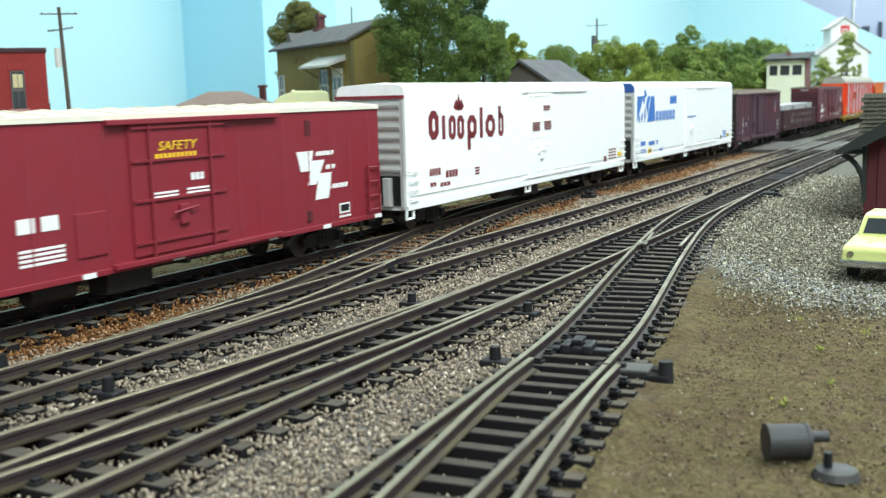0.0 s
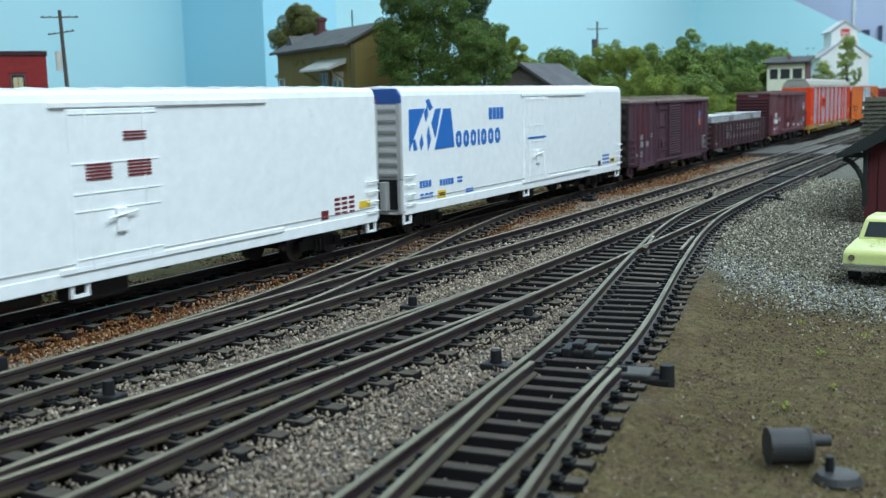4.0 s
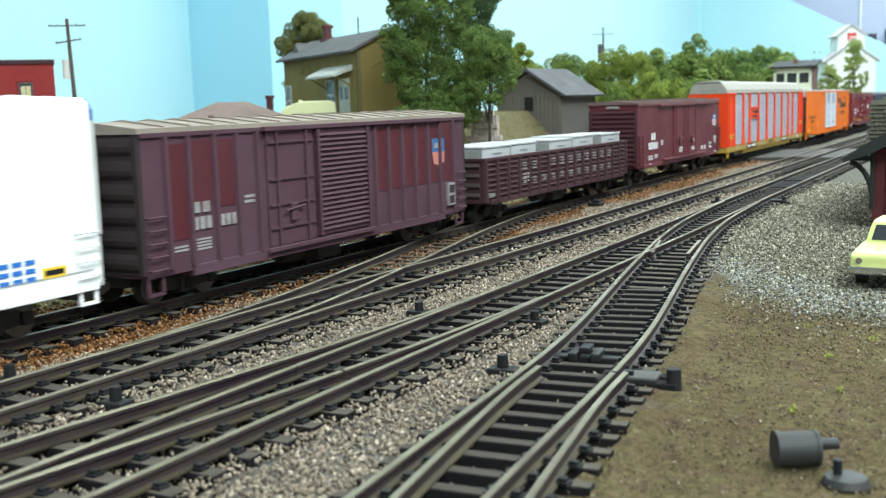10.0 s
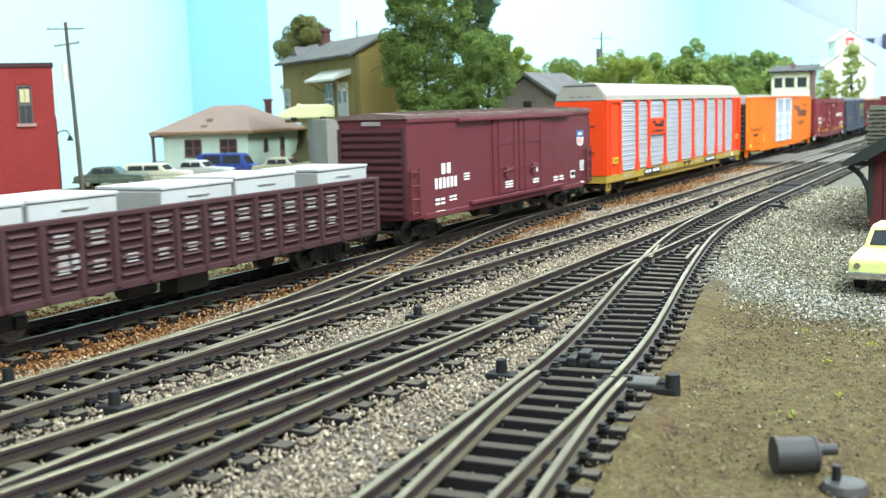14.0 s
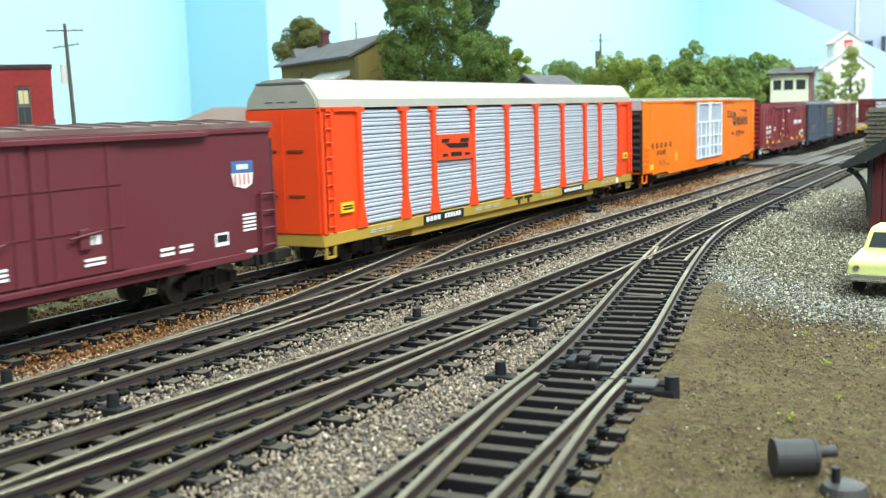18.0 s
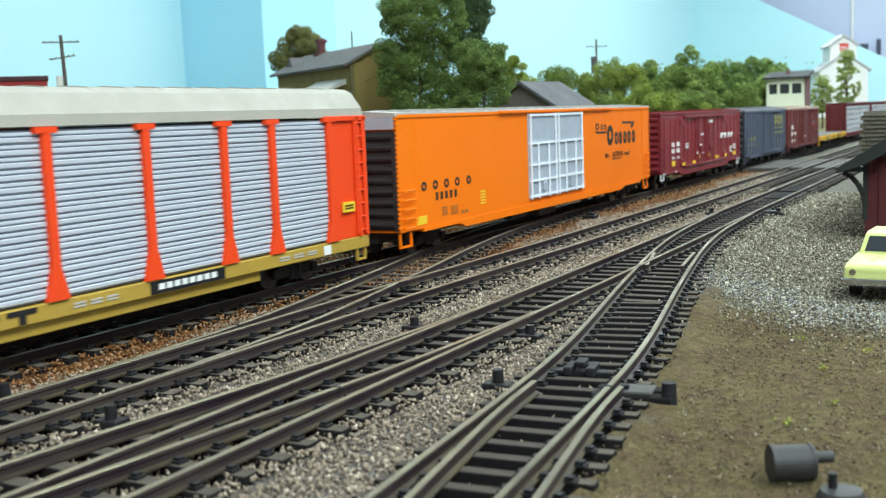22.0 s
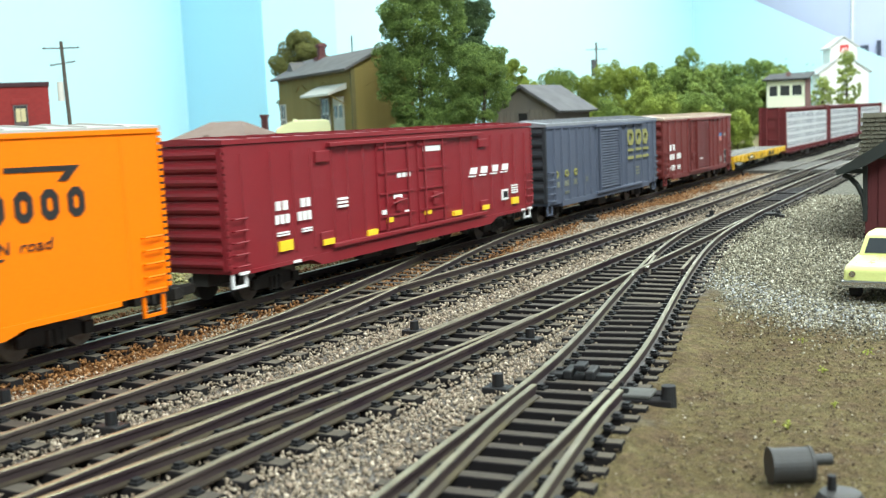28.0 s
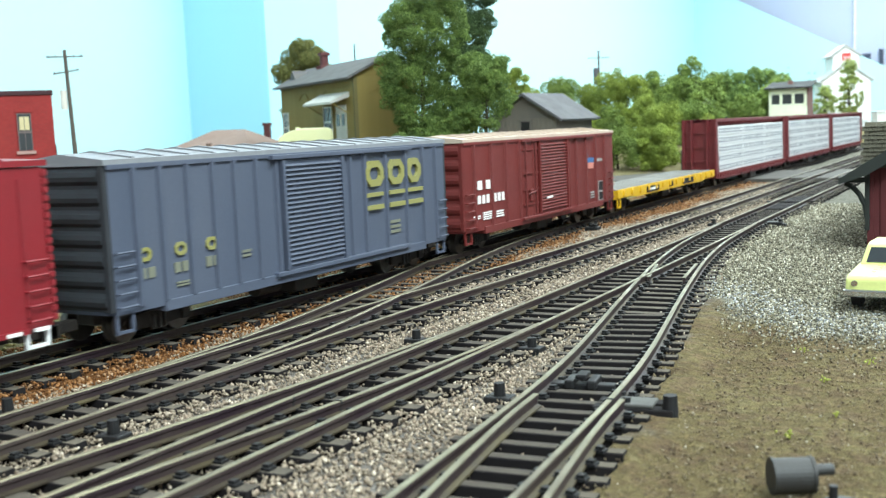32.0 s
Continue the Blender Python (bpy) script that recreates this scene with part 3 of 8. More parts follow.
def words(parent, mat, text, y, z, size, lean=0.0, out=0.25, stretch=1.0):
    """Legible words on the near side, as a thin mesh that starts at y with its foot at z."""
    cu = bpy.data.curves.new("slogan", "FONT")
    cu.body, cu.size, cu.shear, cu.resolution_u = text, size, lean, 2
    cu.extrude = 0.06
    tmp = bpy.data.objects.new("slogan", cu)
    scene.collection.objects.link(tmp)
    me = bpy.data.meshes.new_from_object(tmp.evaluated_get(bpy.context.evaluated_depsgraph_get()))
    bpy.data.objects.remove(tmp)
    bpy.data.curves.remove(cu)
    bm = bmesh.new()
    bm.from_mesh(me)
    bpy.data.meshes.remove(me)
    for v in bm.verts:
        v.co = (HW + out + v.co.z, y + v.co.x * stretch, z + v.co.y)
    return part("slogan", bm, mat, parent, "slogan lettering")


def trucks(car, L, inset, mat=None):
    mat = mat or TRUCK
    first = None
    for k, yc in enumerate((inset, L - inset)):
        if first is None:
            bm = B()
            for sx in (-1, 1):
                prism(bm, [(-10.5, 9.6), (-8.5, 11.2), (-3.5, 11.6), (0, 12.4), (3.5, 11.6), (8.5, 11.2), (10.5, 9.6), (8.7, 7.6), (3.2, 7.2), (2.2, 6.2), (-2.2, 6.2), (-3.2, 7.2), (-8.7, 7.6)], sx * 11.2 - 0.9, sx * 11.2 + 0.9, "x")
                for yy in (-2.2, 0, 2.2):
                    cyl(bm, (sx * 12.3, yy, 6.6), (sx * 12.3, yy, 10.6), 0.75, 8)
                for yy in (-10.2, 10.2):
                    box(bm, sx * 12.4 - 0.8, sx * 12.4 + 0.8, yy - 1.6, yy + 1.6, 7.4, 10.6, 0.3)
            box(bm, -11, 11, -2.4, 2.4, 8, 11.5)
            box(bm, -4, 4, -4, 4, 11, 13.5)
            first = part("truck", bm, mat, car, "dark cast truck with two axles")
            for yy in (-10.2, 10.2):
                w = B()
                for sx in (-1, 1):
                    cyl(w, (sx * 7.2, 0, 0), (sx * 9.6, 0, 0), WHEEL_R, 24)
                    cyl(w, (sx * 6.7, 0, 0), (sx * 7.2, 0, 0), 5.3, 24)
                    cyl(w, (sx * 9.6, 0, 0), (sx * 9.75, 0, 0), 3.6, 20, 2.6)
                cyl(w, (-11, 0, 0), (11, 0, 0), 0.9, 8)
                part("wheelset", w, STEEL_DARK, first, "dark wheels with bright steel treads").matrix_basis = pose(0, yy * MM, 8.85 * MM)
            first.matrix_basis = pose((TRACK_X - CAR_X) * MM, yc * MM, 0)
        else:
            m = copy_thing(first, pose((TRACK_X - CAR_X) * MM, yc * MM, 0))
            m.parent = car


STEEL_DARK = paint("wheel_steel", (0.16, 0.15, 0.14), 0.35, 0.85, dirt=0.5, dirtcol=(0.05, 0.04, 0.03))
BRAKE = paint("chalky_grey", (0.45, 0.44, 0.42), 0.6, dirt=0.3)


def couplers(car, L):
    first = None
    for y, s in ((0, -1), (L, 1)):
        bm = B()
        box(bm, -1.6, 1.6, min(y, y + s * 7), max(y, y + s * 7), 9.4, 12.2, 0.3)
        box(bm, -2.8, 2.4, min(y + s * 6, y + s * 11), max(y + s * 6, y + s * 11), 8.6, 12.8, 0.5)
        box(bm, 2.4, 3.4, min(y + s * 8, y + s * 11), max(y + s * 8, y + s * 11), 9, 12.4, 0.3)
        cyl(bm, (0.5, y + s * 9, 8.6), (0.5, y + s * 9, 5.2), 0.3, 6)
        part("coupler", bm, TRUCK, car, "dark knuckle coupler")


def ladder(car, mat, y0, y1, z0, z1, n=5, x=HW, rails=False):
    bm = B()
    for i in range(n):
        z = z0 + (z1 - z0) * i / (n - 1)
        cyl(bm, (x + 1.2, y0, z), (x + 1.2, y1, z), 0.32, 6)
        for y in (y0, y1):
            cyl(bm, (x - 0.2, y, z), (x + 1.2, y, z), 0.32, 6)
    if rails:
        for y in (y0, y1):
            box(bm, x + 0.9, x + 1.5, y - 0.4, y + 0.4, z0 - 1.2, z1 + 1.2)
    part("ladder", bm, mat, car)


def stirrup(car, mat, y, z0, z1, w=5.5):
    bm = B()
    for yy in (y, y + w):
        box(bm, HW - 1.2, HW - 0.4, yy - 0.45, yy + 0.45, z0, z1)
    box(bm, HW - 1.2, HW - 0.4, y - 0.45, y + w + 0.45, z0 - 0.6, z0 + 0.2)
    part("step", bm, mat, car)


def underframe(car, L, zb, skirt=None, mat=None):
    bm = B()
    box(bm, -3, 3, 4, L - 4, zb - 3.5, zb + 0.5)
    for y in (L * 0.3, L * 0.42, L * 0.58, L * 0.7):
        box(bm, -13, 13, y - 1, y + 1, zb - 2, zb + 0.5)
    box(bm, 3.5, 11, L * 0.46, L * 0.53, zb - 6.5, zb + 0.4, 0.6)
    cyl(bm, (8, L * 0.36, zb - 2.8), (8, L * 0.42, zb - 2.8), 2.6, 12)
    part("underframe", bm, TRUCK, car, "black underframe with brake gear")


def rib_end(car, mat, zb, zt, n, y, s, label="", depth=1.3):
    """Corrugated steel end: n rounded horizontal ribs."""
    bm = box(B(), -HW + 0.05, HW - 0.05, min(y, y + 0.8 * s), max(y, y + 0.8 * s), zb, zt)
    panel = part("end_panel", bm, mat, car, label)
    h = (zt - zb) / n
    prof = [(0.0, -h * 0.42), (depth * 0.75, -h * 0.22), (depth, 0), (depth * 0.75, h * 0.22), (0.0, h * 0.42)]
    rib = part("end_rib", prism(B(), [(y + 0.75 * s + s * d, zb + h * 0.5 + dz) for d, dz in prof], -HW + 1.6, HW - 1.6, "x"), mat, panel)
    for i in range(1, n):
        again(rib, 0, 0, h * i)
    post = part("corner_post", box(B(), HW - 1.7, HW - 0.1, min(y, y + s * 1.6), max(y, y + s * 1.6), zb, zt), mat, panel)
    again(post, -2 * HW + 1.8, 0, 0)


def roof(car, mat, L, zt, label="", rib=10.5, peak=1.8, over=0.5):
    bm = B()
    w = HW + over
    prism(bm, [(-w, zt - 1.4), (w, zt - 1.4), (w, zt), (0, zt + peak), (-w, zt)], -0.6, L + 0.6)
    n = int(L / rib)
    top = part("roof", bm, mat, car, label)
    y = L / n
    first = part("roof_rib", prism(B(), [(-w + 0.5, zt), (w - 0.5, zt), (w - 0.5, zt + 0.45), (0, zt + peak + 0.5), (-w + 0.5, zt + 0.45)], y - 0.45, y + 0.45), mat, top)
    for i in range(2, n):
        again(first, 0, L * (i - 1) / n, 0)


def posts(car, mat, ys, zb, zt, w=2.0, d=1.0):
    first = None
    for y in ys:
        if first is None:
            a, b = HW - 0.1, HW + d
            first = part("side_post", prism(B(), [(a, -w / 2), (b, -w / 2 + 0.4), (b, w / 2 - 0.4), (a, w / 2)], zb, zt, "z"), mat, car)
            first.matrix_basis = pose(0, y * MM, 0)
        else:
            o = first.copy()
            scene.collection.objects.link(o)
            o.matrix_basis = pose(0, y * MM, 0)
        o = first.copy()
        scene.collection.objects.link(o)
        o.matrix_basis = pose(0, y * MM, 0, 0, 0, 180)


def louvre_door(car, mat, y0, y1, z0, z1, n=22):
    d = part("sliding_door", box(B(), HW - 0.2, HW + 0.9, y0, y1, z0, z1), mat, car)
    h = (z1 - z0 - 2) / n
    z = z0 + 1
    slat = part("slat", prism(B(), [(HW + 0.85, z + h * 0.1), (HW + 1.7, z + h * 0.35), (HW + 1.5, z + h * 0.6), (HW + 0.85, z + h * 0.85)], y0 + 1.4, y1 - 1.4), mat, d)
    for i in range(1, n):
        again(slat, 0, 0, h * i)
    e = part("door_edge", box(B(), HW + 0.6, HW + 1.9, y0, y0 + 1.3, z0, z1), mat, d)
    again(e, 0, y1 - y0 - 1.3, 0)


def plug_door(car, mat, y0, y1, z0, z1, bands=(0.16, 0.36, 0.58, 0.9), name="plug_door", k=1.0):
    d = part(name, box(B(), HW - 0.2, HW + 0.7, y0, y1, z0, z1, 0.25), mat, car)
    y = y0 + (y1 - y0) * 0.18
    rod = part("locking_bar", cyl(B(), (HW + 0.5 + 0.8 * k, y, z0 - 0.6), (HW + 0.5 + 0.8 * k, y, z1 + 0.4), 0.4 * k, 8), mat, d)
    again(rod, 0, (y1 - y0) * 0.64, 0)
    band = part("door_band", box(B(), HW + 0.6, HW + 0.6 + 0.7 * k, y0 + 0.3, y1 - 0.3, z0 - 0.35 * k, z0 + 0.35 * k), mat, d)
    for b in bands[1:]:
        again(band, 0, 0, (z1 - z0) * b)
    band.matrix_basis = pose(0, 0, (z1 - z0) * bands[0] * MM)
    hb = B()
    yc = (y0 + y1) / 2
    box(hb, HW + 0.6, HW + 1.7, yc - 1.7, yc + 1.7, z0 + (z1 - z0) * 0.2, z0 + (z1 - z0) * 0.36, 0.3)
    cyl(hb, (HW + 1.9, yc - 5, z0 + (z1 - z0) * 0.3), (HW + 1.9, yc + 5, z0 + (z1 - z0) * 0.33), 0.35, 6)
    part("latch", hb, mat, d)
    return d


def door_track(car, mat, y0, y1, z, k=1.0):
    part("door_rail", box(B(), HW - 0.2, HW + 1.9 * k, y0, y1, z - 0.7, z + 0.7, 0.2), mat, car)


def car_thing(name, ref, label, category, group="train cars"):
    t = thing(name, CAR_X, ref, 0, 0, label, category, group)
    TRAIN.append((t, ref, CAR_X, 0))
    return t


def body(car, mat, L, zb, zt, label="", bev=0.0, name="body"):
    return part(name, box(B(), -HW, HW, 0.8, L - 0.8, zb, zt, bev), mat, car, label)


# dark red mechanical reefer at the head of the visible train
def fruit_car():
    red = paint("reefer_red", (0.235, 0.02, 0.032), 0.42, dirt=0.3, scale=35)
    cream = paint("cream_roof", (0.78, 0.72, 0.6), 0.6, dirt=0.2)
    L = 235
    c = car_thing("refrigerator_car", 157, "dark red ribbed refrigerator car with cream roof and white letters", "train car")
    body(c, red, L, 14, 52.5)
    roof(c, cream, L, 53.6, "cream ribbed roof", 11, 1.3)
    for y, s in ((0.9, -1), (L - 0.9, 1)):
        rib_end(c, red, 14.5, 52, 9, y, s)
    posts(c, red, [10, 22, 34, 46, 58, 70, 82, 96, 106, 158, 168, 180, 192.5, 205, 217, 229], 17, 50, 1.0, 0.3)
    d = plug_door(c, red, 114, 151, 16.5, 51, (0.1, 0.42, 0.72, 0.97))
    door_track(c, red, 106, 176, 51.6)
    door_track(c, red, 106, 176, 15.2)
    part("side_sill", box(B(), -HW - 0.4, HW + 0.4, 2, L - 2, 13.6, 15.2, 0.2), red, c)
    ladder(c, red, 226.5, 233.2, 17, 32, 4, rails=True)
    ladder(c, red, 2, 8.5, 17, 32, 4, rails=True)
    part("hatch", box(B(), HW - 0.1, HW + 0.5, 95, 105, 19, 30, 0.2), red, c)
    words(c, YELLOW, "SAFETY", 124, 43.7, 3.5, 0.2, 0.9, 1.28)
    bars(c, YELLOW, 123, 139.5, 41.7, 42.9, 10, fill=0.6, name="slogan", label="yellow slogan lettering", out=0.9)
    bars(c, WHITE, 136.4, 142, 35, 37, 3, out=0.9)
    bars(c, WHITE, 121.5, 131, 31, 33, 1, 2, out=0.9)
    bars(c, WHITE, 134.5, 143.5, 31.2, 33.2, 1, 2, out=0.9)
    # large slanted white initials and small words
    shapes(c, WHITE, [[(186.2, 39.6), (195.2, 39.6), (193.4, 33.2), (188.2, 33.2)], [(194.5, 36.4), (201.5, 36.4), (196.2, 28.6), (191.9, 28.6)], [(198.2, 32), (205.5, 32), (203, 23.6), (195.6, 23.6)]], "emblem", "three slanted white blocks")
    bars(c, WHITE, 196.8, 207, 37.8, 39.2, 6, lean=0.3)
    bars(c, WHITE, 202, 207.5, 33.2, 34.6, 4, lean=0.3)
    bars(c, WHITE, 204.5, 214.8, 26.5, 28, 7, lean=0.3)
    bars(c, WHITE, 209.3, 215.6, 17.6, 21, 1, name="data_plate")
    bars(c, BLACK, 210, 214.9, 18.3, 20.5, 1, name="data_plate", out=0.3)
    bars(c, WHITE, 209, 216.5, 16.2, 16.9, 5)
    bars(c, WHITE, 78, 92, 27, 30.5, 2)
    bars(c, WHITE, 78, 91.5, 19, 23.5, 1, 4)
    for y in (96, 128, 170, 199, 231):
        bars(c, WHITE, y, y + 4.2, 13.7, 15, 1, name="jacking_mark", out=0.6)
    part("vent_slot", box(B(), HW - 0.1, HW + 0.25, 191.2, 194, 44.5, 49.3), paint("slot_maroon", (0.07, 0.012, 0.016), 0.6), c)
    part("vent_slot", box(B(), HW - 0.1, HW + 0.25, 190.8, 193.4, 16.8, 20.4), paint("slot_maroon", (0.07, 0.012, 0.016), 0.6), c)
    underframe(c, L, 13.8)
    trucks(c, L, 27)
    couplers(c, L)


def white_reefer(ref, L, label):
    c = car_thing("refrigerator_car", ref, label, "train car")
    wh = paint("reefer_white", (0.93, 0.94, 0.93), 0.35, dirt=0.1, bumps=0.04, grain=300, dirtcol=(0.66, 0.62, 0.52), scale=25)
    # tall body with rounded upper edges
    prof = [(-HW, 15), (HW, 15), (HW, 57.6), (HW - 0.5, 59.4), (HW - 1.9, 60.5), (0, 61.3), (-HW + 1.9, 60.5), (-HW + 0.5, 59.4), (-HW, 57.6)]
    part("body", prism(B(), prof, 0.8, L - 0.8), wh, c, "white smooth body")
    rib = part("roof_rib", prism(B(), [(-HW + 2, 60.5), (HW - 2, 60.5), (HW - 2, 60.8), (0, 61.7), (-HW + 2, 60.8)], -0.5, 0.5), wh, c)
    rib.matrix_basis = pose(0, L / 22 * MM, 0)
    for i in range(1, 21):
        again(rib, 0, L * i / 22, 0)
    part("side_sill", box(B(), -HW - 0.25, HW + 0.25, 1.5, L - 1.5, 13.4, 17.0, 0.3), wh, c)
    part("belt_seam", box(B(), HW - 0.1, HW + 0.18, 3, L - 3, 18.4, 18.8), BRAKE, c)
    for y, s in ((0.9, -1), (L - 0.9, 1)):
        rib_end(c, paint("aluminium_end", (0.55, 0.54, 0.52), 0.4, 0.2, dirt=0.3), 27, 55, 7, y, s, "grey corrugated end")
        if ref < 600:
            part("end_band", box(B(), -HW + 0.1, HW - 0.1, min(y, y + s * 1.8), max(y, y + s * 1.8), 55.5, 56.7), MATS["reefer_red"], c, "thin dark red band")
        else:
            part("end_band", prism(B(), [(-HW + 0.1, 55), (HW - 0.1, 55), (HW - 0.1, 57.6), (HW - 2, 60.3), (-HW + 2, 60.3), (-HW + 0.1, 57.6)], min(y, y + s * 1.2), max(y, y + s * 1.2)), paint("reefer_blue", (0.03, 0.1, 0.36), 0.4), c, "blue panel over the end")
        g = B()
        box(g, -9, 4, min(y, y + s * 5), max(y, y + s * 5), 15, 20, 0.6)
        box(g, 6, 9, min(y, y + s * 3), max(y, y + s * 3), 15, 26, 0.4)
        box(g, -13, -10, min(y, y + s * 4), max(y, y + s * 4), 18, 25, 0.6)
        # A flat black panel draws the shade of the open recess.
        part("end_recess", box(B(), -HW + 1.4, HW - 1.4, min(y, y + s * 0.5), max(y, y + s * 0.5), 15.4, 26.6), BLACK, c, "flat black panel for the shaded recess under the end")
        part("machinery", g, BRAKE, c, "pale cooling machinery in the end platform")
        for sx in (-1, 1):
            part("corner_frame", box(B(), sx * (HW - 1.2) - 0.8, sx * (HW - 1.2) + 0.8, min(y, y + s * 1.6), max(y, y + s * 1.6), 14, 27, 0.3), BRAKE, c)
    m = plug_door(c, wh, 113 if ref < 600 else 111, 143 if ref < 600 else 139, 17.2, 56, (0.06, 0.36, 0.47, 0.66, 0.97), k=0.4)
    door_track(c, wh, 108, 190, 57, 0.4)
    door_track(c, wh, 108, 196, 17.2, 0.4)
    ladder(c, wh, 2, 8, 17.5, 28, 4)
    ladder(c, wh, L - 8, L - 2, 17.5, 28, 4)
    stirrup(c, wh, 1.5, 10.5, 14, 5)
    stirrup(c, wh, L - 7, 10.5, 14, 5)
    stirrup(c, wh, 112, 10.8, 14, 5)
    underframe(c, L, 14.5)
    trucks(c, L, 29)
    couplers(c, L)
    return c


def potato_reefer():
    c = white_reefer(411, 253, "white smooth-sided refrigerator car with large maroon lettering")
    red = paint("maroon_letter", (0.17, 0.018, 0.022), 0.4, dirt=0.05)
    # a maroon wordmark as plain blocks
    plain(c, red, [(18.7, 26.6, 39.3, 50.4), (29.6, 32, 39, 48.3), (35.2, 41, 38.6, 48.2), (42.6, 48.4, 38.5, 48), (51.6, 60, 38.3, 47.8), (63.4, 65.8, 38, 50.8), (68.8, 78, 38, 47.5), (81.6, 86.6, 37.9, 48)], "wordmark", "maroon wordmark in plain blocks")
    shapes(c, red, [[(51.6, 40), (54.2, 40), (54.2, 33.6), (51.6, 33.6)]], "wordmark_stem")
    shapes(c, red, [[(81.6, 51), (84.2, 51), (84.2, 46.4), (81.6, 46.4)]], "wordmark_stem")
    shapes(c, red, [[(39.6, 51.4), (42, 54.6), (44.6, 51.4), (42, 50)], [(42.4, 51.6), (44.2, 56.6), (46, 51.6), (44.2, 49.6)], [(44.2, 51.4), (46.6, 54.6), (48.6, 51.4), (46.2, 50)]], "emblem", "maroon leaf emblem")
    bars(c, red, 18.6, 28, 25.2, 28, 4)
    bars(c, red, 32, 42.6, 23.6, 26.4, 4)
    bars(c, red, 19, 24, 21, 22.6, 2)
    bars(c, red, 27, 36, 20.4, 22, 3)
    bars(c, red, 58, 62, 22.6, 26.2, 1, 3)
    bars(c, red, 117.6, 126, 38.5, 42.8, 1, 5, out=1.0)
    bars(c, red, 131.6, 139.8, 38.6, 43, 1, 5, out=1.0)
    bars(c, red, 130.7, 138.6, 47.8, 50.4, 1, 3, out=1.0)
    bars(c, red, 217, 221, 17.7, 20.6, 1, name="data_plate")
    bars(c, red, 225, 238, 18, 24.5, 3, 4)
    bars(c, YELLOW, 240, 247, 19.2, 21.6, 1, name="warning_label", label="yellow warning label")


def polar_reefer():
    c = white_reefer(681, 247.5, "white smooth-sided refrigerator car with large blue lettering")
    blue = paint("letter_blue", (0.03, 0.16, 0.52), 0.4, dirt=0.05)
    # a blue block with white peaks, a big initial, small glyph blocks
    tri = [[(6, 52.6), (18.2, 52.8), (12.4, 46), (5.6, 37.2)],
           [(19.2, 55.6), (21.4, 56.4), (24.4, 53), (22, 51.8)], [(17.6, 51.2), (20.2, 53.8), (20.6, 50.2), (18.8, 47.6)],
           [(8.2, 41), (10, 41.4), (11.6, 37.4), (9.2, 37)], [(13.6, 40), (15.4, 43), (16.4, 39.6), (14.6, 37)], [(19.4, 42), (20.8, 46), (22.4, 40.6), (20, 36.6)],
           [(23.2, 47), (26.6, 52.4), (31, 52.6), (26, 41)]]
    shapes(c, blue, tri, "emblem", "blue mountain emblem")
    shapes(c, blue, [[(33.2, 52.4), (39.4, 52.4), (41.8, 37), (36.8, 37), (25.4, 36.7)]], "emblem_block", "large blue slanted block")
    bl, y = [], 43.6
    for w in (5, 5.2, 5, 1.8, 5.2, 5.4, 5.2):
        bl.append((y, y + w * 0.92, 36.6, 43.2))
        y += w + 1.5
    plain(c, blue, bl, "wordmark", "blue wordmark in plain blocks")
    bars(c, blue, 74.4, 89.6, 47, 52, 4, fill=0.8)
    bars(c, blue, 12.8, 22.4, 22.6, 25.2, 4)
    bars(c, blue, 29, 41, 22.2, 24.6, 5)
    bars(c, blue, 44, 48, 22, 25, 1, 2)
    bars(c, blue, 13, 24, 18, 20.6, 3, 2)
    bars(c, YELLOW, 27, 33.4, 17.4, 20.4, 1, name="warning_label", label="yellow warning label")
    bars(c, BLACK, 27.6, 32.8, 18.2, 19.6, 1, 2, out=0.3)
    bars(c, blue, 51, 58, 17.4, 19.4, 1, 2)
    bars(c, blue, 114, 135, 36.8, 37.6, 1, out=1.0)
    bars(c, BLACK, 209.7, 213.5, 17.8, 20.6, 1, name="data_plate")
    bars(c, blue, 217, 228, 18, 24, 3, 3)
    bars(c, YELLOW, 229, 236, 18.4, 21, 1, name="warning_label", label="yellow warning label")
    bars(c, BLACK, 229.8, 235.2, 19.2, 20.4, 1, out=0.3)


def box_car(ref, label, mat, roofmat, zt, zb, L, post_ys, door, ends, endmat=None):
    c = car_thing("box_car", ref, label, "train car")
    body(c, mat, L, zb, zt - 1)
    roof(c, roofmat, L, zt, "", 10)
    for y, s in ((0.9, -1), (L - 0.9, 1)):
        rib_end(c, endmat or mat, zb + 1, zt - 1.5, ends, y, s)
    posts(c, mat, post_ys, zb + 1.4, zt - 2.2)
    part("side_sill", box(B(), -HW - 0.7, HW + 0.7, 18, L - 18, zb - 1.6, zb + 1.4, 0.2), mat, c)
    part("top_chord", box(B(), -HW - 0.6, HW + 0.6, 0.5, L - 0.5, zt - 2.6, zt - 1.2, 0.2), mat, c)
    ladder(c, mat, 1.2, 7.4, zb + 2, zb + 16, 5)
    ladder(c, mat, L - 7.4, L - 1.2, zb + 2, zb + 16, 5)
    stirrup(c, mat, 1.4, zb - 4.4, zb)
    stirrup(c, mat, L - 7, zb - 4.4, zb)
    underframe(c, L, zb)
    trucks(c, L, 22)
    couplers(c, L)
    return c


